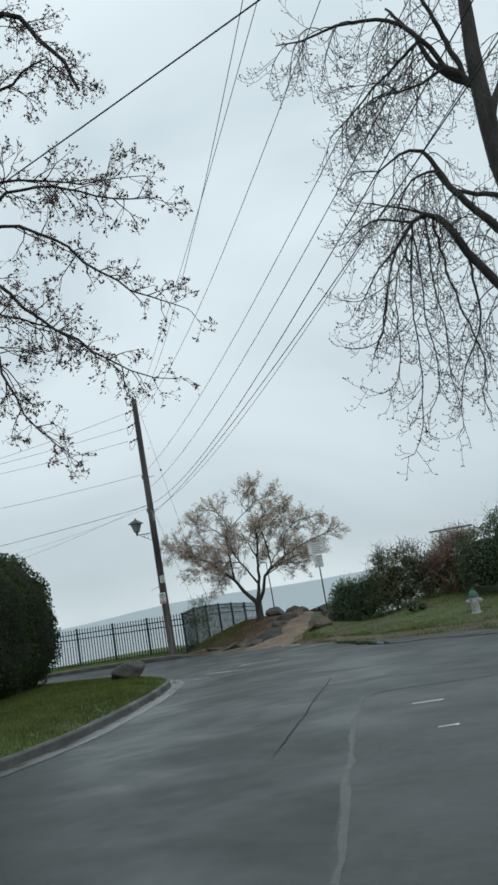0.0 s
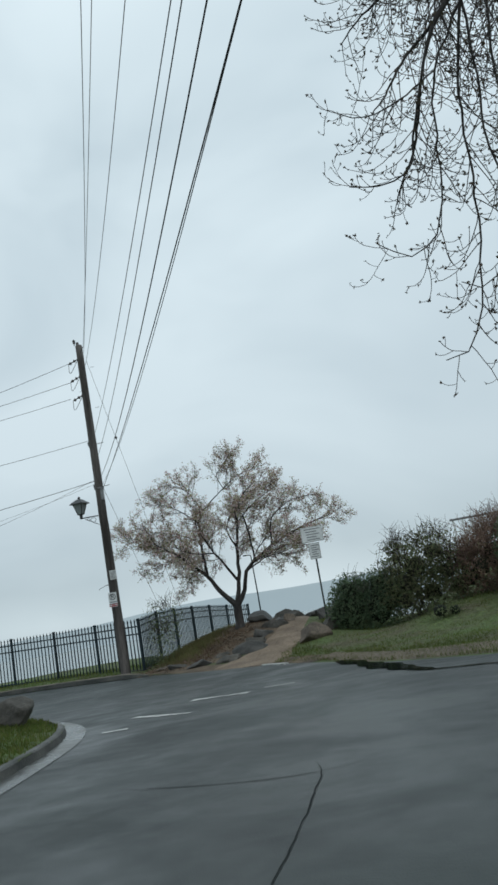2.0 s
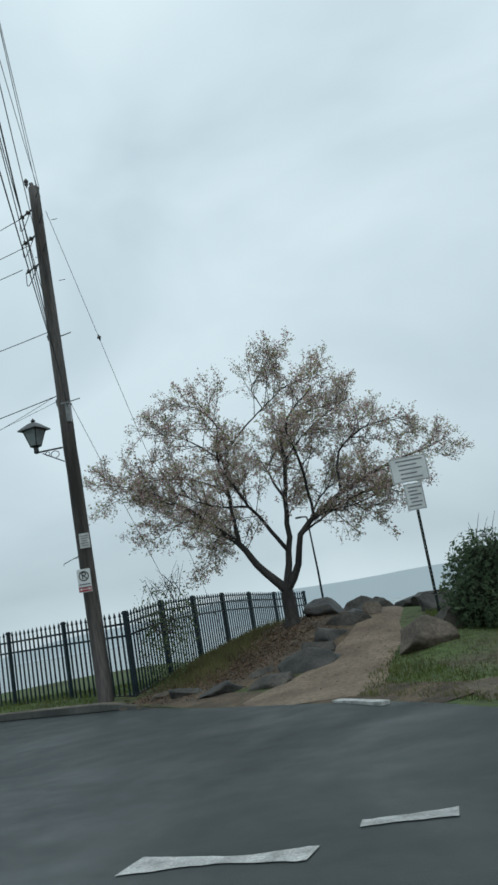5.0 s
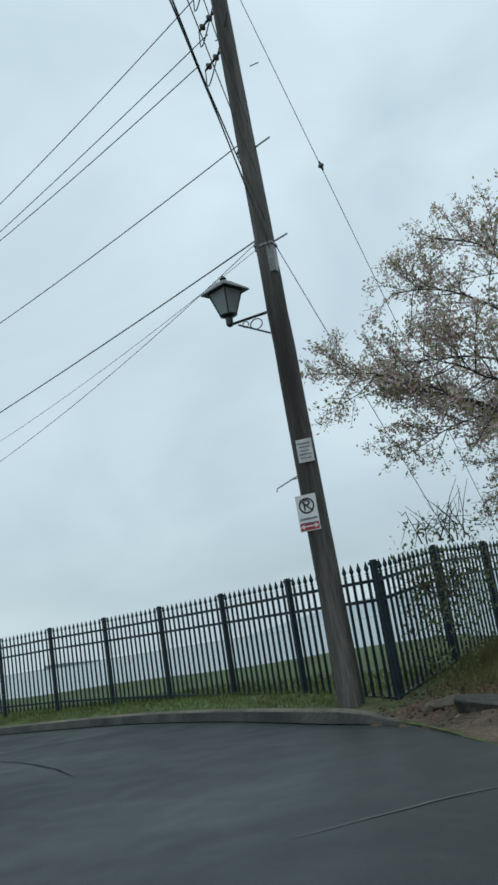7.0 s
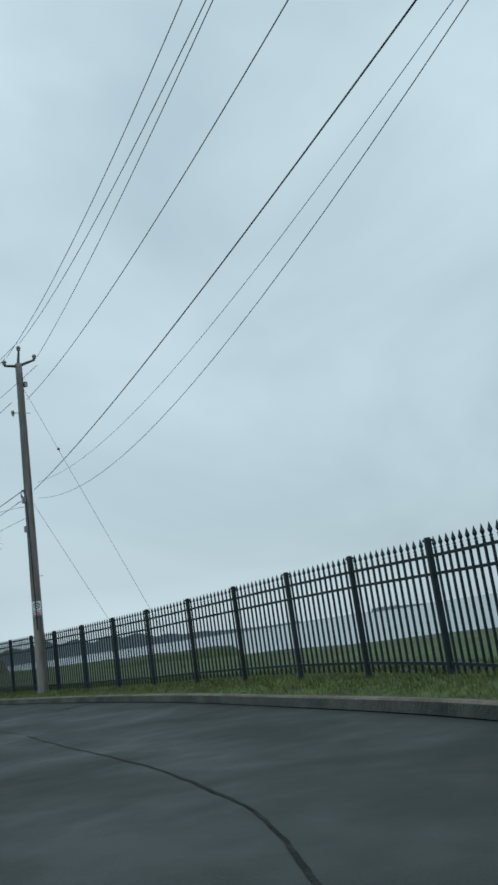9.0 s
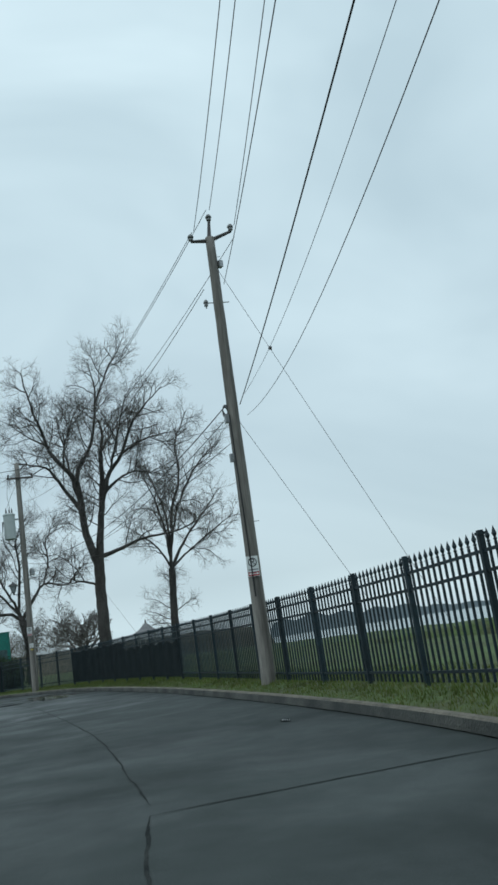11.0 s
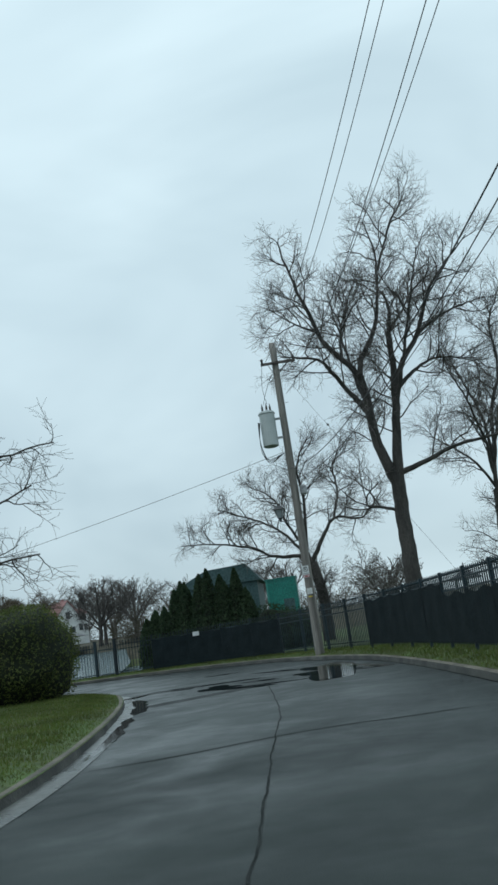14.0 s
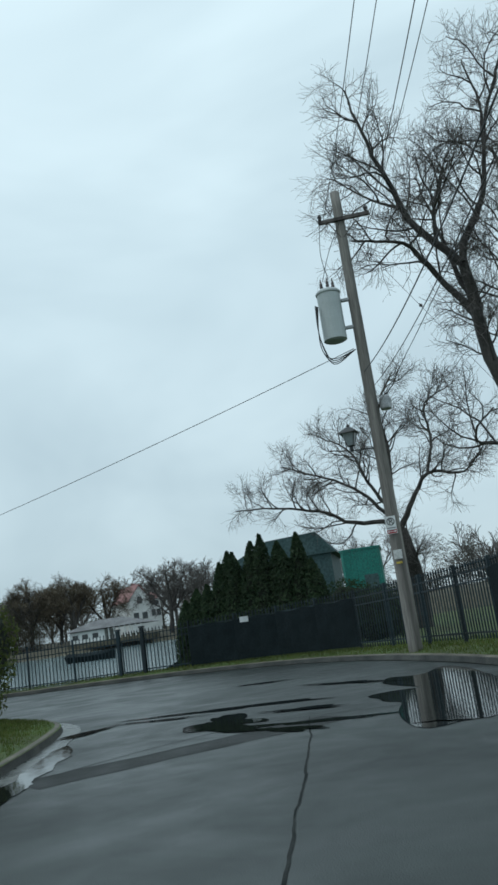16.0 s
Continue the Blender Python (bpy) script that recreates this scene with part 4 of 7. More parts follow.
def shaft(h, r0, r1, lean=(0, 0), seed=0):
    r = np.random.default_rng(seed)
    zs = np.linspace(-0.4, h, 26)
    pts = [(lean[0] * z / h + r.normal(0, 0.002), lean[1] * z / h + r.normal(0, 0.002), z) for z in zs]
    g = tube(pts, [r0 + (r1 - r0) * max(z, 0) / h for z in zs], 16)
    return g


def step_bolts(t, zs, r, yaw):
    for k, z in enumerate(zs):
        a = radians(yaw + 180 * (k % 2))
        pmesh("step_bolt", tube([(r * math.cos(a), r * math.sin(a), z), ((r + 0.13) * math.cos(a), (r + 0.13) * math.sin(a), z)], 0.008, 5), M_STEEL, t)


def dirn(a, b):
    d = np.array(b[:2], float) - np.array(a[:2], float)
    return d / np.hypot(*d)


P0, P1, P2, P3 = (12.0, -11.3), (-5.42, 30.50), (-29.9, 35.12), (-58.7, 31.2)
GZ1, GZ2, GZ3 = float(ground_z(*P1)), float(ground_z(*P2)), float(ground_z(*P3))


def pole_one():
    t = thing("utility_pole", (*P1, GZ1), "dark weathered wooden utility pole with a street lantern", "utility pole", "utility poles")
    pmesh("shaft", shaft(10.62 - GZ1, 0.150, 0.108, (-0.11, -0.06), seed=1), M_POLE_DK, t, smooth=True)
    u = dirn(P1, P2)
    v0 = dirn(P1, P0)
    for k, z in enumerate((10.25, 9.66, 9.02)):
        a = (u[0] * 0.15, u[1] * 0.15, z - GZ1)
        b = (u[0] * 0.62, u[1] * 0.62, z - 0.12 - GZ1)
        pmesh("insulator_string", disc_string(a, b), M_CERAM, t, "dark glazed insulator discs")
        e = (v0[0] * 0.2, v0[1] * 0.2, z + 0.25 - GZ1)
        mid = ((b[0] + e[0]) / 2 + u[0] * 0.25, (b[1] + e[1]) / 2 + u[1] * 0.25, z - 0.45 - GZ1)
        pmesh("jumper_wire", tube(resample([b, mid, e], 0.08), 0.009, 5), M_WIRE, t)
    pmesh("top_cap", join(tube([(-0.11, -0.06, 10.5 - GZ1), (-0.16, -0.05, 10.74 - GZ1)], [0.06, 0.045], 8), pin_insulator((-0.24, -0.1, 10.70 - GZ1), 0.14, 0.05)), M_CERAM, t)
    for z, r in ((7.32, 0.05), (5.95, 0.04)):
        pmesh("side_insulator", pin_insulator((u[0] * 0.24, u[1] * 0.24, z - GZ1), 0.13, r), M_CERAM_GY, t)
        pmesh("through_bolt", tube([(-u[0] * 0.30, -u[1] * 0.30, z - GZ1), (u[0] * 0.26, u[1] * 0.26, z - GZ1)], 0.012, 5), M_STEEL, t)
    pmesh("junction_box", join(box((0.0, -0.06, 5.70 - GZ1), (0.15, 0.16, 0.36), 10, 0.02), box((0.0, -0.06, 5.90 - GZ1), (0.18, 0.19, 0.03), 10, 0.008)), M_CERAM_GY, t, "grey cable box")
    step_bolts(t, [9.85 - GZ1, 9.1 - GZ1, 8.5 - GZ1, 2.9 - GZ1], 0.15, 10)
    pmesh("broken_bracket", tube([(-0.17, -0.03, 2.93 - GZ1), (-0.46, -0.08, 2.83 - GZ1), (-0.47, -0.08, 2.79 - GZ1)], 0.008, 5), M_STEEL, t)
    lantern(t, (u[0] * 0.16 - 0.05, u[1] * 0.16 - 0.06, 5.05 - GZ1), tuple(dirn((0, 0), (-1.0, -0.12))))
    d = np.array([0.34, -0.94])
    pmesh("paper_notice", join(*[box((d[0] * 0.151 + 0.0, d[1] * 0.151, 3.18 - GZ1), (0.19, 0.006, 0.28), 20)]), M_PAPER, t, "faded paper notice")
    for k in range(5):
        pmesh("print_line", box((d[0] * 0.156, d[1] * 0.156, 3.27 - GZ1 - 0.045 * k), (0.15 - 0.02 * (k % 3), 0.004, 0.015), 20), M_GREYINK, t)


pole_one()
sd = np.array([0.34, -0.94]) * 0.160
parking_sign((P1[0] + sd[0] - 0.10, P1[1] + sd[1] - 0.01, 2.23), 14)


def pole_two():
    t = thing("utility_pole", (*P2, GZ2), "pale weathered wooden utility pole with three line insulators", "utility pole", "utility poles")
    pmesh("shaft", shaft(10.38 - GZ2, 0.16, 0.105, (0.0, 0.12), seed=2), M_POLE, t, smooth=True)
    ox, oz = 0.0, 10.3 - GZ2
    arms = (((0, 0.10, oz), (0, 0.16, 10.80 - GZ2)), ((0, 0.10, oz), (0, -0.34, 10.28 - GZ2)), ((0, 0.10, oz), (0, 0.66, 10.55 - GZ2)))
    for a, b in arms:
        arm = pmesh("insulator_arm", tube([a, b], [0.055, 0.035], 8), M_CERAM, t)
        pmesh("insulator", pin_insulator((b[0], b[1], b[2] + 0.03), 0.15, 0.075), M_CERAM_GY, arm)
    u = dirn(P2, P3)
    pmesh("guy_clamp", box((0.05, 0.26, 9.68 - GZ2), (0.12, 0.1, 0.16), 20), M_STEEL, t)
    pmesh("side_insulator", pin_insulator((-0.05, -0.18, 8.68 - GZ2), 0.15, 0.06), M_CERAM_GY, t)
    pmesh("through_bolt", tube([(-0.02, -0.2, 8.74 - GZ2), (0.02, 0.36, 8.74 - GZ2)], 0.012, 5), M_STEEL, t)
    a = np.linspace(0, 6.0, 20)
    pmesh("cable_coil", join(*[tube([(0.03 * s - 0.04, -0.10 - 0.06 * math.cos(q), 6.12 - GZ2 + 0.11 * math.sin(q) + 0.02 * s) for q in a], 0.011, 5) for s in (0, 1, 2)]), M_WIRE, t, "coil of spare cable")
    pmesh("cable_clamp", box((0, -0.09, 5.95 - GZ2), (0.12, 0.09, 0.18)), M_STEEL, t)
    pmesh("junction_box", box((0.02, -0.11, 5.05 - GZ2), (0.10, 0.09, 0.18), 0, 0.01), M_STEEL, t)
    step_bolts(t, [9.85 - GZ2, 5.9 - GZ2, 3.6 - GZ2], 0.16, 70)
    pmesh("cable_riser", tube([(0.17, -0.07, z) for z in np.linspace(2.0, 6.0, 8) - GZ2], 0.018, 6), M_WIRE, t)


pole_two()
parking_sign((P2[0] + 0.175, P2[1] - 0.04, 2.42), 84)


def pole_three():
    t = thing("utility_pole", (*P3, GZ3), "grey wooden utility pole carrying a transformer and a lantern", "utility pole", "utility poles")
    H = 12.15 - GZ3
    pmesh("shaft", shaft(H, 0.17, 0.125, seed=3), M_POLE, t, smooth=True)
    z = 11.3 - GZ3
    pmesh("crossarm", join(box((0.16, 0.12, z), (0.09, 1.35, 0.09)), tube([(0.12, 0.5, z - 0.03), (0.12, 0.05, z - 0.5)], 0.012, 5), tube([(0.12, -0.3, z - 0.03), (0.12, -0.02, z - 0.5)], 0.012, 5)), M_POLE_DK, t)
    for y in (-0.5, 0.72):
        pmesh("pin_insulator", pin_insulator((0.16, y, z + 0.07), 0.16, 0.06), M_CERAM, t)
    c = (0.12, -0.62, 8.02 - GZ3)
    tank = pmesh("transformer_tank", lathe([(0.24, 0.0), (0.30, 0.03), (0.30, 1.28), (0.325, 1.29), (0.325, 1.33), (0.27, 1.39), (0.06, 1.43)], 22, c), M_TRANS, t, "pale grey steel transformer tank", smooth=False)
    for k, a in enumerate((-0.9, 0.2, 1.3)):
        p = (c[0] + 0.17 * math.cos(a), c[1] + 0.17 * math.sin(a), c[2] + 1.36)
        pmesh("bushing", lathe([(0.035, 0), (0.05, 0.05), (0.035, 0.08), (0.05, 0.12), (0.035, 0.15), (0.045, 0.19), (0.02, 0.26), (0.012, 0.34)], 10, p), M_CERAM, tank)
    for h in (8.35, 9.1):
        pmesh("tank_bracket", box((0.05, -0.26, h - GZ3), (0.10, 0.30, 0.07)), M_STEEL, t)
    rr = np.random.default_rng(8)
    for k in range(4):
        x = c[0] + 0.16 + 0.04 * k
        pts = [(x, c[1] - 0.30 - 0.02 * k, c[2] + 0.95), (x + 0.03, c[1] - 0.38, c[2] + 0.3), (x, c[1] - 0.34 + rr.uniform(-.05, .05), c[2] - 0.25), (x, c[1] - 0.1, c[2] - 0.5 - 0.06 * k), (0.1, -0.16, c[2] - 0.3)]
        pmesh("drop_lead", tube(resample(pts, 0.1), 0.012, 5), M_WIRE, t)
    for y0, y1 in ((-0.5, -0.55), (0.1, -0.7)):
        pmesh("tap_wire", tube(resample([(0.16, y0, z + 0.1), (0.3, (y0 + y1) / 2 - 0.1, 10.4 - GZ3), (c[0], y1, c[2] + 1.68)], 0.1), 0.009, 5), M_WIRE, t)
    lantern(t, (0.05, -0.15, 5.12 - GZ3), (0.1, -0.995))
    pmesh("meter_can", lathe([(0.13, 0), (0.14, 0.03), (0.14, 0.3), (0.08, 0.36)], 12, (0.05, 0.33, 6.05 - GZ3)), M_STEEL, t)
    pmesh("paper_notice", box((0.195, -0.02, 2.45 - GZ3), (0.006, 0.2, 0.22)), M_PAPER, t)
    pmesh("yellow_tag", box((0.196, -0.02, 2.25 - GZ3), (0.005, 0.14, 0.05)), mat("yellow_tag_paint", (0.5, 0.38, 0.05), (0.6, 0.46, 0.08), rough=0.5, bump=0), t)
    step_bolts(t, [11.7 - GZ3, 10.5 - GZ3, 9.7 - GZ3], 0.15, 90)


pole_three()
parking_sign((P3[0] + 0.20, P3[1] - 0.06, 2.95), 88)


def pole_four():
    t = thing("utility_pole", (*P0, 0.2), "wooden utility pole at the far end of the lines", "utility pole", "utility poles")
    pmesh("shaft", shaft(11.3, 0.18, 0.13, seed=4), M_POLE, t, smooth=True)


pole_four()


def line_geo(a, b, sag, r=0.011, n=28):
    t = np.linspace(0, 1, n)[:, None]
    p = np.array(a) * (1 - t) + np.array(b) * t
    p[:, 2] -= (4 * sag * t * (1 - t))[:, 0]
    return tube(p, r, 5)


def overhead(a, b, sag, r=0.011, label="thin black overhead power line between poles", cat="power line"):
    solo("power_line", line_geo(a, b, sag, r), M_WIRE, label, cat, "overhead lines")


for ang, z1, z0, sag, r in ((22.84, 10.3, 13.2, 2.64, 0.006), (23.6, 10.48, 10.25, 0.85, 0.006), (24.24, 9.9, 10.2, 1.8, 0.006), (24.47, 7.6, 8.25, 1.23, 0.006),
                            (24.15, 6.86, 7.8, 1.34, 0.006), (24.2, 6.2, 8.07, 1.67, 0.0075), (24.86, 5.8, 6.85, 0.88, 0.0075), (24.71, 5.93, 7.6, 1.46, 0.005)):
    e = (P1[0] + 45 * math.sin(radians(ang)), P1[1] - 45 * math.cos(radians(ang)))
    s = dirn(P1, e) * 0.18
    overhead((P1[0] + s[0], P1[1] + s[1], z1), (*e, z0), sag, r)
u12 = dirn(P1, P2)
A1 = lambda z, o=0.64, w=0.0: (P1[0] + u12[0] * o + 0.19 * w, P1[1] + u12[1] * o + 0.98 * w, z)
for a, b, sag, r in ((A1(10.2, 0.64, 0.1), (-29.98, 34.9, 10.6), 0.75, 0.008), (A1(9.6, 0.64, 0.2), (-29.71, 35.82, 10.6), 0.40, 0.008), (A1(8.95, 0.62, -0.1), (-29.8, 35.3, 11.05), 0.62, 0.008),
                     (A1(7.47, 0.2, -0.05), (-29.9, 35.42, 9.2), 0.53, 0.008), (A1(6.2, 0.3, 0.15), (-29.85, 35.36, 6.25), 0.33, 0.010), (A1(6.12, 0.3, 0.2), (-29.85, 35.5, 6.5), 0.94, 0.004),
                     (A1(6.3, 0.3, 0.3), (-29.85, 35.5, 6.0), 1.3, 0.005)):
    overhead(a, b, sag, r)
for a, b, sag, r in (((P2[0] - 0.08, P2[1] - 0.27, 10.56), (P3[0] + 0.16, P3[1] - 0.43, 11.3), 1.04, 0.008), ((P2[0] + 0.10, P2[1] + 0.10, 11.05), (P3[0] + 0.16, P3[1] + 0.15, 11.8), 1.06, 0.008),
                     ((P2[0] - 0.05, P2[1] - 0.18, 9.1), (P3[0] + 0.16, P3[1] + 0.25, 10.0), 0.98, 0.008), ((P2[0] + 0.19, P2[1] + 0.66, 10.3), (P3[0] + 0.16, P3[1] + 0.75, 11.0), 0.98, 0.008),
                     ((P2[0] - 0.05, P2[1] - 0.06, 6.28), (P3[0] + 0.1, P3[1] - 0.05, 7.1), 1.1, 0.012), ((P2[0] - 0.05, P2[1] - 0.06, 6.0), (P3[0] + 0.1, P3[1] + 0.14, 6.7), 1.0, 0.009),
                     ((P2[0] - 0.05, P2[1] - 0.07, 5.4), (P3[0] + 0.1, P3[1] + 0.16, 6.2), 0.5, 0.007)):
    overhead(a, b, sag, r)
overhead((P2[0], P2[1] - 0.09, 5.75), (-19.0, 3.0, 3.41), 1.2, 0.006, "thin service cable crossing the road from a pole", "service cable")
overhead((P3[0] + 0.1, P3[1] - 0.2, 7.75), (-74.0, 0.5, 5.4), 0.35, 0.010, "thin service cable crossing the road from a pole", "service cable")
overhead((16.0, 3.9, 10.6), (-22.0, 21.0, 9.6), 0.3, 0.014, "thick black cable crossing high over the road", "service cable")
overhead((16.0, 1.6, 12.4), (-22.0, 18.0, 12.4), 0.3, 0.010, "black cable crossing high over the road", "service cable")
for k, (p, z, q) in enumerate(((P1, 10.15, (-5.55, 39.0)), (P1, 5.95, (-5.45, 36.4)), (P2, 9.7, (-29.7, 39.8)), (P2, 5.95, (-29.8, 38.45)), (P3, 11.0, (-58.6, 38.0)))):
    a, b = Vector((p[0], p[1] + 0.14, z)), Vector((*q, float(ground_z(*q))))
    t = thing("guy_wire", b, "taut steel guy wire running from a pole to the ground", "guy wire", "guy wires")
    pmesh("strand", line_geo(tuple(a - b), (0, 0, -0.1), 0.0, 0.0055, 6), M_WIRE, t)
    if z > 9:
        m = (a - b) * 0.78
        pmesh("strain_insulator", disc_string(tuple(m), tuple(m * 0.985), 1, 0.05), M_CERAM, t)


def warning_sign():
    """Two white notice plates on a punched steel post."""
    t = thing("notice_sign", (0.74, 31.1, float(ground_z(0.74, 31.1))), "two white notice plates on a dark punched steel post", "sign")
    z0 = float(ground_z(0.74, 31.1))
    post = pmesh("post", join(box((-0.022, 0.0, 1.0), (0.006, 0.04, 2.6)), box((0.022, 0.0, 1.0), (0.006, 0.04, 2.6)), box((0, 0.018, 1.0), (0.05, 0.006, 2.6))), mat("green_post_paint", (0.010, 0.022, 0.018), (0.02, 0.035, 0.03), rough=0.5), t)
    for k in range(24):
        pmesh("hole", ([(0.008 * math.cos(a), 0.0145, -0.15 + 0.07 * k + 0.55 + 0.008 * math.sin(a)) for a in np.arange(6) * math.pi / 3], [tuple(range(6))]), M_SIGN, post)
    for nm, w, h, zc, rows in (("upper_plate", 0.66, 0.46, 3.34 - z0, 5), ("lower_plate", 0.335, 0.48, 2.84 - z0, 6)):
        p = pmesh(nm, box((0, -0.03, zc), (w, 0.005, h), 0, 0.0), M_SIGN, t)
        e = 0.016
        pmesh("border", join(box((0, -0.034, zc + h / 2 - e), (w - e, 0.002, 0.008)), box((0, -0.034, zc - h / 2 + e), (w - e, 0.002, 0.008)), box((-w / 2 + e, -0.034, zc), (0.008, 0.002, h - 2 * e)), box((w / 2 - e, -0.034, zc), (0.008, 0.002, h - 2 * e))), M_GREYINK, p)
        for k in range(rows):
            pmesh("print_line", box((0.02 * (-1) ** k, -0.0345, zc + h * 0.34 - k * h * 0.68 / (rows - 1)), (w * (0.72, 0.5, 0.62, 0.45, 0.58, 0.66)[k], 0.002, 0.026)), M_GREYINK, p)
    t.rotation_euler = (0, 0, radians(8))


warning_sign()


def hydrant(x, y):
    t = thing("fire_hydrant", (x, y, float(ground_z(x, y))), "grey fire hydrant with a dark green bonnet on the verge", "fire hydrant")
    b = pmesh("barrel", lathe([(0.17, -0.1), (0.17, 0.05), (0.12, 0.06), (0.115, 0.40), (0.15, 0.42), (0.15, 0.47), (0.12, 0.48)], 16), M_HYD, t, smooth=False)
    pmesh("bonnet", lathe([(0.155, 0.48), (0.155, 0.52), (0.13, 0.60), (0.08, 0.67), (0.035, 0.69), (0.035, 0.75), (0.01, 0.76)], 16), M_HYDG, t, "dark green bonnet")
    for a in (-90, 0, 180):
        m = Matrix.Rotation(radians(a), 4, "Z") @ Matrix.Translation((0.10, 0, 0.37)) @ Matrix.Rotation(radians(90), 4, "Y")
        pmesh("outlet_cap", moved(lathe([(0.06, 0), (0.06, 0.07), (0.075, 0.07), (0.075, 0.11), (0.025, 0.12), (0.025, 0.15)], 12), m), M_HYD, t)


hydrant(5.92, 24.0)


def small_lamp(x, y):
    z = float(ground_z(x, y))
    t = thing("lamp_post", (x, y, z), "slender dark lamp post near the shore rocks", "lamp post")
    pmesh("pole", tube([(0, 0, -0.2), (0, 0, 1.2), (-0.03, 0, 2.55)], [0.03, 0.025, 0.018], 8), M_IRON, t)
    pmesh("head", join(tube([(-0.03, 0, 2.55), (-0.2, 0, 2.58)], 0.02, 6), box((-0.24, 0, 2.57), (0.14, 0.07, 0.04))), M_IRON, t)


small_lamp(-2.25, 36.2)
# ---------------------------------------------------------------- plants
class Lines:
    """Gathers many tapered tubes into one mesh."""
    def __init__(self):
        self.v, self.f, self.n = [], [], 0

    def add(self, pts, radii, sides):
        v, f = tube(pts, radii, sides, caps=False)
        self.v += v
        k = self.n
        self.f += [tuple(i + k for i in q) for q in f]
        self.n += len(v)


def branch(rng, start, way, length, r0, spec, n=6):
    """One branch as a line of points with radii; it wanders, and bends up or down."""
    p, d = np.array(start, float), np.array(way, float)
    d /= np.linalg.norm(d)
    pts, seg = [p.copy()], length / (n - 1)
    for k in range(n - 1):
        s = k / max(n - 2, 1)
        pull = spec["lift"] + (spec["tip"] - spec["lift"]) * s
        d = d + rng.normal(0, spec["wander"], 3) + np.array([0, 0, pull])
        d /= np.linalg.norm(d)
        p = p + d * seg
        pts.append(p.copy())
    return np.array(pts), np.linspace(r0, max(r0 * 0.35, spec["thin"]), n)


def sprout(rng, pts, radii, level, spec, thick, thin, ends):
    """Side branches along a line, and theirs in turn."""
    if level >= len(spec["count"]):
        return
    cnt = spec["count"][level]
    seglen = np.linalg.norm(np.diff(pts, axis=0), axis=1).sum()
    cnt = max(2, int(round(cnt * (seglen / spec["unit"][level]) ** 0.8))) if spec["unit"] else cnt
    for k in range(cnt):
        s = spec["from"] + (1 - spec["from"]) * (k + rng.uniform(0, 1)) / cnt
        i = min(int(s * (len(pts) - 1)), len(pts) - 2)
        q = s * (len(pts) - 1) - i
        p = pts[i] * (1 - q) + pts[i + 1] * q
        t = pts[i + 1] - pts[i]
        t = t / (np.linalg.norm(t) + 1e-9)
        side = rng.normal(0, 1, 3)
        side -= t * side.dot(t)
        side /= np.linalg.norm(side) + 1e-9
        a = radians(rng.uniform(*spec["angle"]))
        own = {**spec, **spec["order"][level]} if "order" in spec else spec
        way = t * math.cos(a) + side * math.sin(a) - np.array([0, 0, own.get("fall", 0.0)])
        L = spec["len"][level] * rng.uniform(0.6, 1.25) * (1.2 - 0.72 * s)
        r = min(spec["rad"][level], radii[i] * 0.75)
        bp, br = branch(rng, p, way, L, r, own, spec["n"][level])
        (thick if level == 0 else thin).add(bp, br, 5 if level == 0 else 3)
        last = level == len(spec["count"]) - 1
        if level >= len(spec["count"]) - spec.get("leafy", 1):
            ends.append(bp)
        if not last:
            sprout(rng, bp, br, level + 1, spec, thick, thin, ends)


def quads(rng, c, size, squash=1.0, normal=None, bend=True):
    """A small leaf at each place, turned by chance; each is its own island."""
    c = np.asarray(c, float)
    n = len(c)
    a = rng.normal(0, 1, (n, 3))
    if normal is not None:
        a = a * 0.7 + normal
    a /= np.linalg.norm(a, axis=1)[:, None]
    b = np.cross(a, rng.normal(0, 1, (n, 3)))
    b /= np.linalg.norm(b, axis=1)[:, None] + 1e-9
    d = np.cross(a, b)
    s = (size * rng.uniform(0.6, 1.35, n))[:, None]
    v = np.stack([c - b * s, c + d * s * 0.45 * squash + a * s * 0.15, c + b * s, c - d * s * 0.45 * squash + a * s * 0.15], 1).reshape(-1, 3)
    i = np.arange(n)[:, None] * 4
    return v.tolist(), (i + np.array([[0, 1, 2, 3]])).tolist()


def along(rng, ends, per, spread, first=0.25):
    """Places scattered round the outer parts of twigs."""
    out = []
    for p in ends:
        for _ in range(per):
            s = rng.uniform(first, 1.0) * (len(p) - 1)
            i = min(int(s), len(p) - 2)
            out.append(p[i] * (1 - s + i) + p[i + 1] * (s - i) + rng.normal(0, spread, 3))
    return np.array(out)


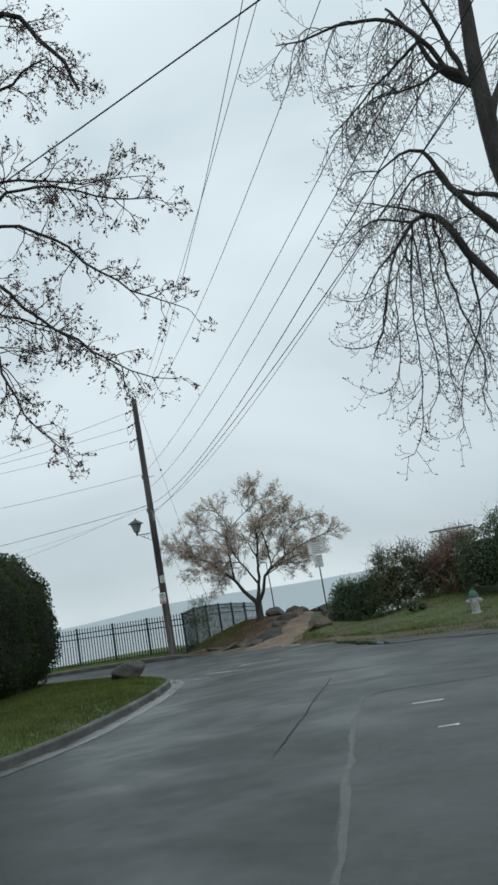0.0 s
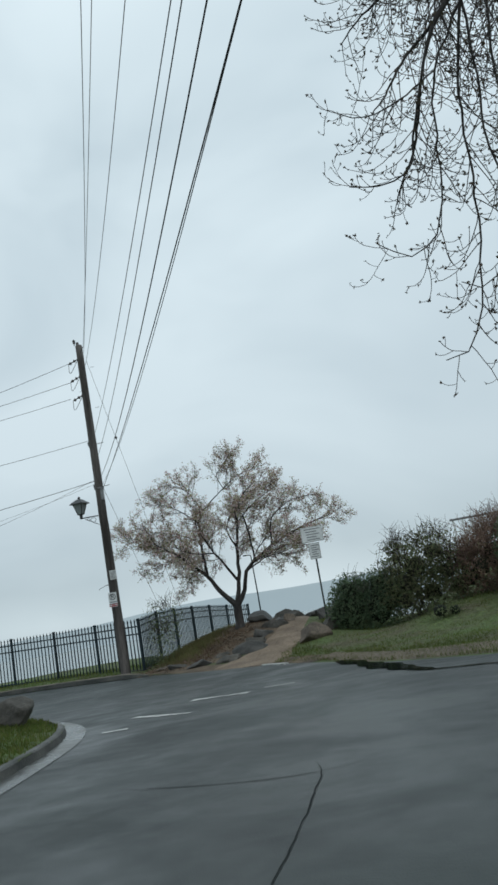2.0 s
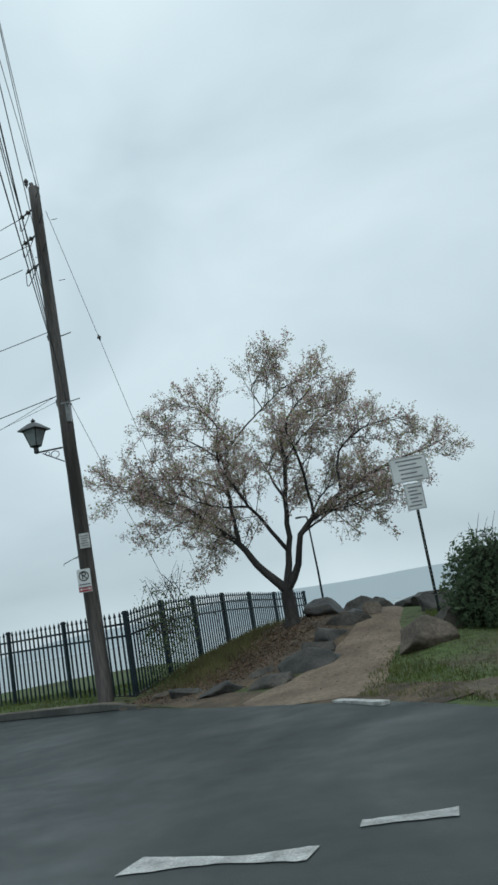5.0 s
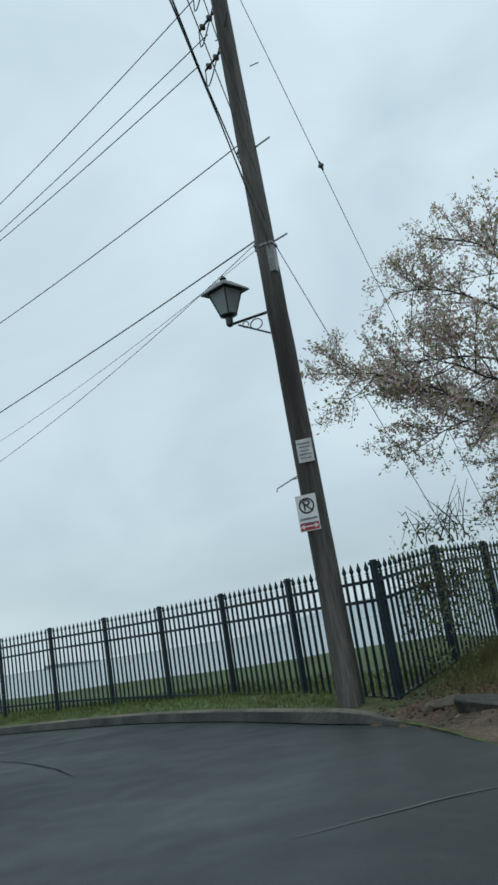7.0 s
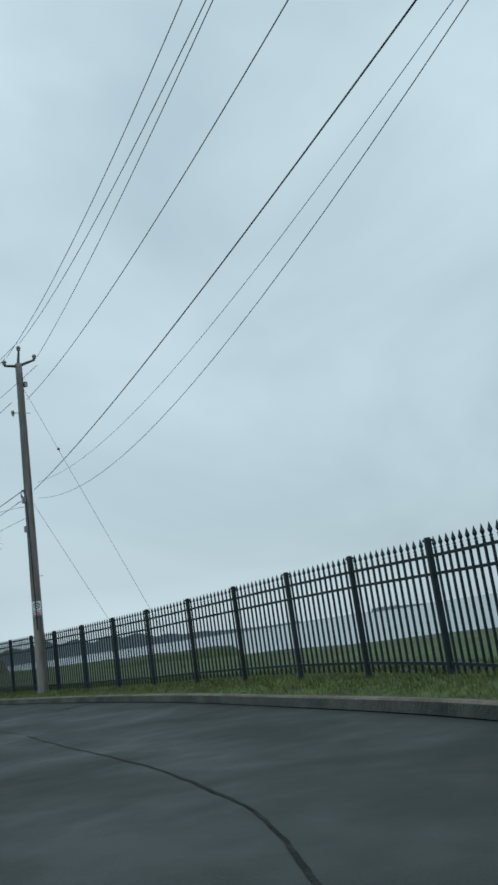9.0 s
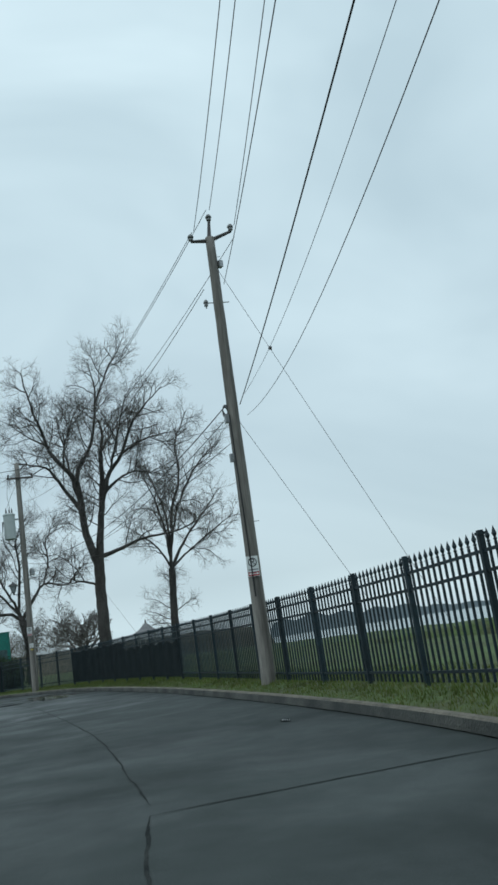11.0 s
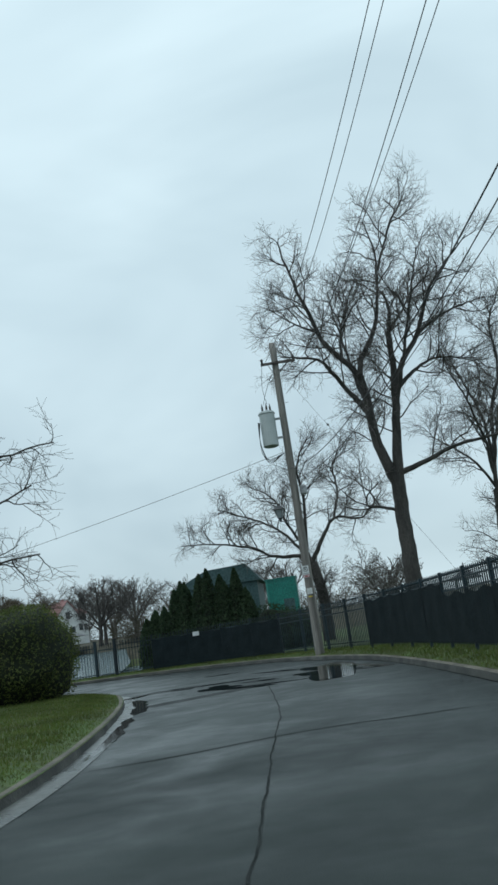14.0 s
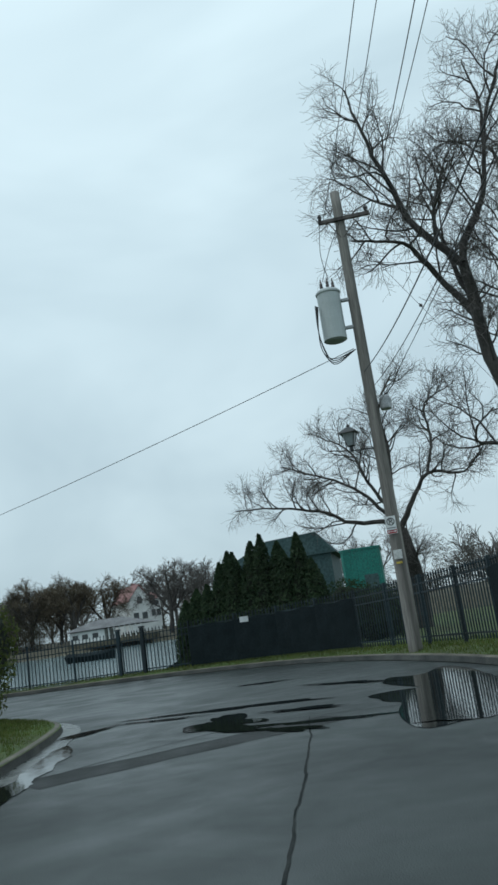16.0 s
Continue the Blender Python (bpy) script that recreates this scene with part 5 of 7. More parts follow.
def tree(base, label, limbs, spec, seed, bark, twigs, leaves=None, category="tree", group="", name="tree"):
    """limbs: lists of (x, y, z, radius) in the world; each is thickened, and twigs grow from it."""
    rng = np.random.default_rng(seed)
    t = thing(name, base, label, category, group)
    thick, thin, ends = Lines(), Lines(), []
    grown = None
    for limb in limbs:
        p = np.array(limb, float)
        p[:, :3] -= np.array(base)
        if grown is not None:
            gap = np.linalg.norm(grown[:, :3] - p[0, :3], axis=1)
            root = grown[int(np.argmin(gap))].copy()
            if gap.min() > 0.01:
                root[3] = min(root[3] * 0.85, p[0, 3] * 1.15)
                p = np.vstack([root, p[1:]])
        L = np.linalg.norm(np.diff(p[:, :3], axis=0), axis=1).sum()
        q = resample(p, max(L / 18, 0.12))
        q[1:-1, :3] += rng.normal(0, 0.006 + 0.0022 * L, (len(q) - 2, 3)) * np.minimum(1, L / 4)
        thick.add(q[:, :3], q[:, 3], 9)
        grown = q if grown is None else np.vstack([grown, q])
        if q[0, 3] < spec.get("bare", 9):
            sprout(rng, q[:, :3], q[:, 3], int(q[0, 3] < spec.get("slender", 0)), spec, thick, thin, ends)
    pmesh("trunk", (thick.v, thick.f), bark, t, smooth=True)
    crown = pmesh("crown", (thin.v, thin.f), twigs, t)
    if leaves:
        material, per, size, spread, nm, first = leaves
        c = along(rng, ends, per, spread, first)
        pmesh(nm, quads(rng, c, size, 1.1), material, crown)
    return t


def gz(x, y):
    return float(ground_z(x, y))


# flowering cherry on the mound
CB = (-2.15, 32.35, gz(-2.15, 32.35) - 0.05)
Y = 32.35
def flat(pts, y0, ys, r0, r1):
    """A limb given by (x, z) pairs that swings out of its plane by ys."""
    n = len(pts)
    return [(x, y0 + ys * (k / (n - 1)) ** 1.2, z, r0 + (r1 - r0) * k / (n - 1)) for k, (x, z) in enumerate(pts)]


cherry_limbs = [[(-2.2, Y, CB[2], 0.20), (-2.18, Y, 1.1, 0.15), (-2.17, Y, 1.4, 0.14), (-2.17, Y, 1.65, 0.12)],
                flat([(-2.2, 1.6), (-2.67, 2.2), (-3.1, 2.75), (-3.6, 3.2), (-4.1, 3.65), (-5.0, 4.1)], Y, -0.4, 0.11, 0.012),
                flat([(-3.05, 2.7), (-3.16, 3.5), (-3.2, 4.25), (-3.15, 4.85), (-3.0, 5.1)], Y - 0.1, 0.5, 0.055, 0.026),
                flat([(-3.0, 5.05), (-2.55, 5.5), (-2.1, 5.8), (-1.5, 6.2), (-0.75, 6.35)], Y + 0.4, 0.2, 0.026, 0.007),
                flat([(-2.2, 5.75), (-2.3, 6.3), (-2.0, 6.6), (-1.65, 7.0)], Y + 0.5, -0.2, 0.018, 0.006),
                flat([(-3.0, 5.05), (-3.3, 5.6), (-3.6, 6.0), (-4.1, 6.2)], Y + 0.4, -0.6, 0.022, 0.007),
                flat([(-3.16, 4.6), (-3.75, 5.15), (-4.35, 5.5), (-5.0, 5.6)], Y + 0.2, -0.5, 0.026, 0.007),
                flat([(-2.17, 1.6), (-2.06, 2.2), (-1.96, 2.75), (-1.92, 3.7), (-1.83, 4.6), (-1.76, 5.2), (-1.15, 5.5), (-0.6, 5.65)], Y, 0.7, 0.095, 0.008),
                flat([(-2.05, 2.5), (-2.5, 3.25), (-2.76, 3.8), (-2.95, 4.4), (-2.7, 5.1)], Y, -1.4, 0.05, 0.009),
                flat([(-2.1, 1.6), (-1.82, 2.15), (-1.6, 2.75), (-0.95, 3.25), (-0.35, 3.65), (0.4, 4.0), (1.0, 4.2), (1.5, 4.45)], Y, -0.3, 0.095, 0.008),
                flat([(-1.45, 2.95), (-0.9, 3.1), (-0.3, 3.3), (0.25, 3.3), (0.8, 3.55)], Y, -1.3, 0.042, 0.008),
                flat([(-1.65, 2.6), (-1.28, 2.85), (-0.9, 3.0), (-0.45, 3.05), (0.05, 3.2)], Y, -1.0, 0.03, 0.007),
                flat([(-1.4, 3.0), (-1.36, 4.2), (-1.4, 5.0), (-0.8, 5.5)], Y - 0.1, -1.2, 0.042, 0.008),
                flat([(-0.8, 3.35), (-0.7, 4.3), (-0.3, 4.8), (0.1, 5.05), (0.8, 5.15)], Y - 0.1, 0.7, 0.036, 0.008),
                flat([(-3.7, 3.3), (-4.6, 4.0), (-5.4, 4.4), (-6.2, 4.6)], Y - 0.2, -0.5, 0.026, 0.006),
                flat([(-3.15, 4.0), (-4.1, 4.4), (-5.2, 4.7), (-5.9, 5.0)], Y, 0.5, 0.026, 0.006),
                flat([(-3.85, 3.45), (-4.4, 3.35), (-4.9, 3.1)], Y - 0.2, -0.5, 0.016, 0.006),
                flat([(-3.3, 3.0), (-3.8, 2.9), (-4.2, 2.6)], Y - 0.1, 0.9, 0.016, 0.006),
                flat([(-1.9, 3.7), (-2.3, 4.3), (-2.2, 5.1)], Y, 1.6, 0.036, 0.008),
                flat([(-1.6, 2.8), (-1.2, 3.6), (-0.6, 4.2)], Y, 1.8, 0.036, 0.008),
                flat([(-2.6, 3.3), (-3.2, 3.5), (-3.9, 3.9)], Y - 0.5, -1.6, 0.03, 0.007),
                flat([(-2.9, 2.6), (-3.3, 2.8), (-3.9, 3.2), (-4.5, 3.7)], Y, 1.4, 0.04, 0.008),
                flat([(-1.8, 4.5), (-1.1, 5.0), (-0.3, 5.5)], Y + 0.4, -0.7, 0.024, 0.007)]
CHERRY = dict(count=[14, 8], unit=[1.6, 0.8], len=[1.0, 0.42], rad=[0.009, 0.0045], n=[6, 4], angle=(28, 66), lift=0.05, tip=0.02, wander=0.10, thin=0.003, bare=0.12, leafy=2)
CHERRY["from"] = 0.28
cherry_limbs = [[(-2.1 + (x + 2.1) * (1.0 if x > -2.1 else 0.86), y + 0.75 * max(0.0, x + 1.1), z if z < 3 else 3 + (z - 3) * 0.90, r * (0.82 if k else 1.0)) for x, y, z, r in limb] for k, limb in enumerate(cherry_limbs)]
tree(CB, "spreading flowering cherry with fading pink blossom on the mound", cherry_limbs, CHERRY, 11, M_BARK, M_TWIG, (M_BLOOM, 16, 0.028, 0.042, "blossom", 0.15), name="cherry_tree")

# bare tree with hanging twigs beside the road
RB = (9.6, 17.6, gz(9.6, 17.6))
RY = 17.0
right_limbs = [[(9.6, 17.6, RB[2] - 0.1, 0.42), (9.3, 17.5, 3.0, 0.36), (8.75, 17.3, 6.5, 0.31), (8.35, 17.1, 9.4, 0.26), (8.2, 17.0, 11.6, 0.22), (8.3, 17.0, 13.1, 0.19), (8.4, 17.0, 14.8, 0.15), (8.5, 17.1, 17.0, 0.07)],
               flat([(8.2, 11.8), (7.7, 12.8), (7.3, 13.5), (7.1, 14.4), (6.6, 15.4)], RY, 0.6, 0.10, 0.03),
               flat([(8.2, 11.9), (7.6, 13.0), (7.1, 13.9), (6.4, 14.5), (5.3, 14.6), (4.5, 14.4), (3.8, 14.4)], RY, -0.6, 0.08, 0.014),
               flat([(8.7, 5.9), (7.9, 7.0), (7.2, 8.2), (6.8, 9.1), (6.5, 9.45), (6.1, 9.3), (5.6, 8.8), (5.3, 8.1)], RY, -0.3, 0.13, 0.02),
               flat([(8.6, 7.9), (7.9, 8.8), (7.5, 9.4), (7.0, 10.3), (6.8, 11.0), (6.3, 11.3), (5.6, 11.0)], RY, 0.3, 0.12, 0.02),
               flat([(6.8, 9.1), (6.4, 9.6), (5.8, 10.0), (5.1, 10.4)], RY, 0.5, 0.045, 0.012),
               flat([(6.0, 9.2), (5.75, 8.0), (5.65, 6.7), (5.5, 5.4), (5.3, 4.5), (5.05, 4.0), (4.75, 3.95)], RY, -0.4, 0.021, 0.006),
               flat([(5.3, 8.1), (5.0, 7.3), (4.9, 6.9), (4.5, 6.7), (4.0, 6.8)], RY, 0.0, 0.02, 0.007),
               flat([(6.6, 9.4), (6.6, 8.1), (6.8, 6.9), (7.0, 5.8), (6.8, 5.1), (6.9, 4.7)], RY, 0.4, 0.03, 0.008),
               flat([(7.2, 8.2), (7.1, 6.8), (6.6, 5.9), (6.3, 5.0)], RY, 0.7, 0.03, 0.008),
               flat([(8.3, 9.8), (7.2, 10.0), (6.8, 10.7), (6.2, 10.6), (5.7, 9.9)], RY, 0.9, 0.06, 0.012),
               flat([(8.2, 11.6), (8.7, 12.3), (9.4, 13.4), (10.4, 14.6)], RY, 0.6, 0.11, 0.02),
               flat([(8.3, 12.8), (7.7, 13.6), (7.3, 14.8), (7.2, 16.0)], RY, -0.9, 0.08, 0.02),
               flat([(7.1, 13.8), (6.2, 13.3), (5.2, 12.6), (4.6, 12.3)], RY, 0.5, 0.04, 0.01),
               flat([(7.6, 13.0), (6.8, 12.6), (6.0, 12.4), (5.4, 12.0)], RY, -0.8, 0.04, 0.01)]
right_limbs += [flat([(6.1, 9.3), (5.3, 9.7), (4.7, 9.5), (4.3, 9.2)], RY, 0.3, 0.03, 0.008), flat([(5.6, 8.8), (5.1, 8.4), (4.7, 7.8), (4.5, 7.5)], RY, -0.5, 0.026, 0.007),
                 flat([(5.4, 8.2), (5.0, 7.2), (4.7, 6.7), (4.6, 6.5)], RY, 0.3, 0.024, 0.007), flat([(5.7, 11.0), (5.0, 10.9), (4.6, 10.4)], RY, -0.2, 0.024, 0.007)]
right_limbs += [flat([(6.2, 9.3), (6.0, 8.2), (5.9, 7.0), (5.95, 6.0), (5.8, 5.2), (5.45, 4.7), (5.1, 4.75)], RY, -0.9, 0.020, 0.006), flat([(5.9, 9.0), (5.5, 8.2), (5.3, 7.3), (5.2, 6.3), (4.95, 5.7), (4.55, 5.55), (4.2, 5.8)], RY, -0.2, 0.018, 0.006),
                flat([(6.4, 9.4), (6.25, 8.0), (6.3, 6.8), (6.2, 5.6), (6.25, 4.6), (6.0, 4.2)], RY, -0.1, 0.020, 0.006), flat([(5.3, 8.2), (4.8, 7.9), (4.3, 7.95), (3.9, 8.3)], RY, 0.4, 0.014, 0.005)]
RIGHT = dict(count=[5, 5, 3], unit=[1.5, 0.9, 0.55], len=[2.1, 1.25, 0.26], rad=[0.015, 0.0085, 0.0055], n=[9, 9, 5], angle=(30, 75), lift=0, tip=0, wander=0.09, thin=0.0048, bare=0.3, leafy=2, slender=0.04,
             order=[dict(lift=-0.42, tip=-0.06, fall=0.2), dict(lift=-0.16, tip=0.40, fall=0.35), dict(lift=0.10, tip=0.35, fall=-0.2)])
RIGHT["from"] = 0.25
tree(RB, "bare dark tree with hanging upturned twigs over the road", right_limbs, RIGHT, 21, M_BARK, M_TWIG, (M_BUD_GN, 2, 0.027, 0.008, "bud_cover", 0.96), group="bare trees")

# budding tree on the left verge
LB = (-5.4, 14.6, gz(-5.4, 14.6))
LY = 14.0
left_limbs = [[(-5.4, 14.6, LB[2] - 0.1, 0.30), (-5.3, 14.5, 3.0, 0.26), (-5.0, 14.3, 6.0, 0.22), (-4.6, 14.2, 9.0, 0.18), (-4.3, 14.1, 12.0, 0.13), (-4.0, 14.0, 15.5, 0.06)],
              flat([(-4.5, 11.8), (-3.2, 14.4), (-2.1, 15.4), (-1.5, 15.4), (-1.0, 14.6), (-0.5, 13.9), (-0.3, 13.2)], LY, 0.3, 0.08, 0.03),
              flat([(-4.6, 8.8), (-3.6, 10.0), (-2.6, 10.7), (-2.0, 10.9), (-1.0, 10.7), (0.4, 10.0), (1.4, 9.7)], LY, -0.5, 0.055, 0.008),
              flat([(-4.7, 8.0), (-3.6, 9.8), (-2.6, 10.35), (-1.4, 9.8), (-0.3, 8.7), (0.6, 8.0), (1.4, 7.55)], LY, 0.3, 0.05, 0.007),
              flat([(-4.9, 6.8), (-3.8, 9.0), (-2.8, 9.1), (-2.2, 8.4), (-1.4, 7.6), (-0.5, 6.9), (0.1, 6.4), (1.0, 6.05)], LY, 0.0, 0.05, 0.007),
              flat([(-4.9, 6.4), (-3.8, 8.0), (-2.9, 8.4), (-1.6, 7.8), (-0.6, 6.9)], LY, 0.7, 0.04, 0.008),
              flat([(-5.0, 5.8), (-3.9, 7.6), (-3.0, 7.6), (-2.7, 6.8), (-2.3, 5.9), (-1.8, 5.3), (-1.3, 4.9)], LY, -0.4, 0.04, 0.007),
              flat([(-4.6, 9.2), (-3.4, 11.0), (-2.5, 11.4), (-1.7, 11.3), (-0.6, 11.0), (0.9, 10.8)], LY, 0.4, 0.045, 0.007),
              flat([(-4.4, 11.2), (-3.2, 13.0), (-2.3, 13.4), (-1.6, 13.5), (-0.8, 13.7), (-0.2, 12.9)], LY, -0.4, 0.05, 0.01)]
# both scalings draw the limbs toward the camera's start, to fit its view
left_limbs = [[(0.68 * x + 1.5 - 0.1 * min(1.0, max(0.0, (x + 3.0) / 2.0)), 0.68 * y - 0.59, 0.68 * z + 0.38, 0.7 * r) for x, y, z, r in limb] for limb in left_limbs]
toward_eye = lambda x, y, z: (4.92 + 0.92 * (x - 4.92), -1.85 + 0.92 * (y + 1.85), 1.19 + 0.92 * (z - 1.19))
left_limbs = [[(*toward_eye(x, y, z), r) for x, y, z, r in limb] for limb in left_limbs]
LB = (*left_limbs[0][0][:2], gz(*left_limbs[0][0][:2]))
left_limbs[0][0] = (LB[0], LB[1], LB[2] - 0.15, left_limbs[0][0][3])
LEFT = dict(count=[6, 5, 3], unit=[1.0, 0.6, 0.35], len=[0.65, 0.38, 0.18], rad=[0.010, 0.0055, 0.0035], n=[6, 5, 4], angle=(25, 65), lift=0.02, tip=-0.12, wander=0.15, thin=0.0025, bare=0.15, leafy=2)
LEFT["from"] = 0.4
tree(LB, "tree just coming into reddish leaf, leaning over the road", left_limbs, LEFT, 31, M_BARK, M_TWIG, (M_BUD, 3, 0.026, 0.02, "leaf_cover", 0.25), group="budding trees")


# park trees behind the screened fence
def plane_limb(X, pts, out, r0, r1):
    n = len(pts)
    return [(X + out * (k / (n - 1)) ** 1.2, y, z if z < 12 else 12 + (z - 12) * 0.88, (r0 + (r1 - r0) * k / (n - 1)) * 0.85) for k, (y, z) in enumerate(pts)]


PARK = dict(count=[8, 9, 10], unit=[4.0, 2.2, 1.2], len=[2.8, 1.5, 0.8], rad=[0.042, 0.015, 0.0072], n=[8, 6, 5], angle=(28, 70), lift=0.06, tip=0.02, wander=0.20, thin=0.0045, bare=0.5, leafy=1)
PARK["from"] = 0.25
TX = -66.5
tree((TX, 35.75, gz(TX, 35.75)), "tall bare park tree with a forked grey trunk", [
    [(TX, 35.75, gz(TX, 35.75) - 0.2, 0.50), (TX, 35.8, 2.6, 0.39), (TX, 35.8, 4.8, 0.35), (TX, 35.9, 7.4, 0.33)],
    plane_limb(TX, [(35.85, 7.0), (35.3, 8.9), (35.17, 10.5), (35.15, 11.3), (35.0, 12.4)], 0.5, 0.30, 0.20),
    plane_limb(TX, [(35.0, 12.4), (34.3, 13.6), (33.5, 14.9), (33.1, 16.4), (32.7, 17.8), (32.3, 19.6), (32.1, 20.8)], 0.8, 0.19, 0.03),
    plane_limb(TX, [(33.2, 15.5), (32.3, 16.0), (31.1, 17.0)], 0.8, 0.07, 0.02),
    plane_limb(TX, [(35.17, 10.5), (34.6, 11.4), (33.7, 12.8), (33.1, 13.5), (31.4, 13.9)], 1.3, 0.18, 0.04),
    plane_limb(TX, [(35.0, 12.4), (35.3, 13.7), (36.1, 15.1), (36.55, 17.0), (36.9, 19.8), (36.6, 22.0)], -0.8, 0.19, 0.03),
    plane_limb(TX, [(34.4, 13.6), (34.5, 15.4), (35.1, 17.3), (35.6, 18.7)], -1.6, 0.09, 0.025),
    plane_limb(TX, [(35.95, 7.1), (36.2, 9.2), (36.5, 11.3), (36.65, 12.9), (36.7, 14.7), (36.95, 15.8), (36.75, 17.0)], 0.4, 0.30, 0.06),
    plane_limb(TX, [(36.5, 11.3), (37.0, 12.7), (38.0, 14.2), (38.8, 16.3), (39.7, 17.6), (41.0, 19.0)], 1.4, 0.20, 0.03),
    plane_limb(TX, [(38.1, 14.2), (39.6, 15.3), (41.4, 15.6)], 0.8, 0.10, 0.03),
    plane_limb(TX, [(36.7, 14.6), (37.6, 16.0), (38.3, 17.0), (39.4, 17.0)], -1.8, 0.09, 0.025),
    plane_limb(TX, [(36.85, 18.6), (37.8, 21.2), (38.5, 22.4), (38.9, 23.2)], -0.6, 0.09, 0.02),
    plane_limb(TX, [(36.9, 11.7), (37.8, 12.6), (39.0, 13.2), (41.0, 13.0)], -1.5, 0.13, 0.03),
    plane_limb(TX, [(36.2, 7.3), (37.6, 8.0), (39.0, 8.4), (41.0, 8.6), (42.6, 9.2)], 0.8, 0.16, 0.035),
    plane_limb(TX, [(35.5, 5.7), (34.8, 6.1), (34.3, 6.2), (34.4, 6.7), (35.0, 7.2)], 0.5, 0.09, 0.03),
    plane_limb(TX, [(36.4, 10.5), (37.0, 12.5), (37.6, 15.0), (38.3, 18.0)], 3.0, 0.14, 0.03),
    plane_limb(TX, [(35.3, 11.0), (34.8, 13.0), (34.6, 15.5), (34.3, 18.5)], -3.0, 0.14, 0.03)], PARK, 41, M_BARK_GY, M_TWIG_GY, group="park trees")
TX = -73.0
PARK2 = dict(PARK, len=[2.5, 1.4, 0.8])
tree((TX, 41.4, gz(TX, 41.4)), "bare round-crowned park tree behind the fence", [
    [(TX, 41.4, gz(TX, 41.4) - 0.2, 0.36), (TX, 41.5, 3.4, 0.28), (TX, 41.75, 6.9, 0.25)],
    plane_limb(TX, [(41.75, 6.8), (41.6, 9.2), (41.0, 11.7), (40.2, 14.0)], 1.0, 0.14, 0.03),
    plane_limb(TX, [(41.8, 6.9), (43.1, 9.0), (44.7, 10.8), (46.2, 12.6)], -0.8, 0.14, 0.03),
    plane_limb(TX, [(41.8, 7.4), (42.3, 11.2), (43.1, 13.8), (43.1, 16.7), (44.2, 19.4)], 0.4, 0.15, 0.03),
    plane_limb(TX, [(41.9, 7.0), (43.1, 8.0), (44.6, 9.0), (46.4, 10.2)], 1.6, 0.10, 0.03),
    plane_limb(TX, [(41.75, 6.9), (40.9, 8.4), (40.0, 9.2), (38.6, 10.2)], 0.8, 0.10, 0.03),
    plane_limb(TX, [(41.9, 8.0), (42.5, 11.0), (44.0, 14.0), (45.8, 16.0)], 2.6, 0.12, 0.03),
    plane_limb(TX, [(41.8, 8.0), (41.9, 11.0), (41.3, 14.0), (40.8, 17.0)], -2.6, 0.12, 0.03)], PARK2, 42, M_BARK_GY, M_TWIG_GY, group="park trees")
TX = -80.0
tree((TX, 31.6, gz(TX, 31.6)), "low wide bare tree with spreading limbs", [
    [(TX, 31.6, gz(TX, 31.6) - 0.2, 0.40), (TX, 31.6, 2.8, 0.34), (TX, 31.25, 5.0, 0.32)],
    plane_limb(TX, [(31.25, 4.9), (30.4, 5.5), (28.9, 5.7), (27.7, 6.4), (25.7, 6.9), (23.4, 7.1)], 1.0, 0.17, 0.03),
    plane_limb(TX, [(31.15, 5.1), (30.7, 6.4), (30.0, 7.8), (29.4, 9.4), (28.0, 10.4)], -0.5, 0.15, 0.03),
    plane_limb(TX, [(31.35, 5.0), (32.2, 6.5), (33.1, 7.5), (34.7, 7.2), (36.1, 8.6)], 1.2, 0.17, 0.03),
    plane_limb(TX, [(32.9, 7.4), (33.5, 9.2), (33.5, 11.1), (34.9, 12.0)], -1.0, 0.11, 0.03),
    plane_limb(TX, [(31.2, 5.6), (31.3, 9.0), (31.2, 11.2), (32.2, 13.0)], 0.3, 0.15, 0.03),
    plane_limb(TX, [(31.0, 5.4), (29.6, 7.2), (27.8, 8.4), (25.6, 9.4)], -1.6, 0.12, 0.03)], dict(PARK, count=[10, 10, 10], len=[2.3, 1.4, 0.75]), 43, M_BARK_GY, M_TWIG_GY, group="park trees")
# tree on the grass of the inner corner
IX = -45.8
tree((IX, 20.0, gz(IX, 20.0)), "bare tree with fine twigs on the inner lawn", [
    [(IX, 20.0, gz(IX, 20.0) - 0.2, 0.28), (IX, 20.1, 2.2, 0.23), (IX, 20.3, 4.0, 0.18), (IX, 20.2, 7.0, 0.12), (IX, 20.0, 10.0, 0.04)],
    plane_limb(IX, [(20.2, 2.6), (21.8, 3.1), (23.6, 3.5), (25.6, 3.6)], 0.4, 0.08, 0.02), plane_limb(IX, [(20.3, 4.0), (22.0, 5.2), (23.8, 6.0), (25.9, 6.3)], -0.4, 0.08, 0.02),
    plane_limb(IX, [(20.3, 5.0), (21.6, 6.8), (23.2, 8.2), (24.8, 9.2)], 0.8, 0.07, 0.02), plane_limb(IX, [(20.2, 3.6), (18.6, 5.0), (17.0, 6.0)], 0.0, 0.08, 0.02),
    plane_limb(IX, [(20.3, 3.4), (22.2, 4.2), (24.2, 4.6), (25.8, 5.0)], 1.2, 0.06, 0.02), plane_limb(IX, [(20.2, 5.5), (19.0, 7.6), (18.0, 9.0)], 1.0, 0.07, 0.02)],
     dict(PARK, count=[9, 9, 8], len=[1.5, 0.95, 0.55], rad=[0.026, 0.012, 0.006], thin=0.004), 44, M_BARK_GY, M_TWIG_GY, group="bare trees")


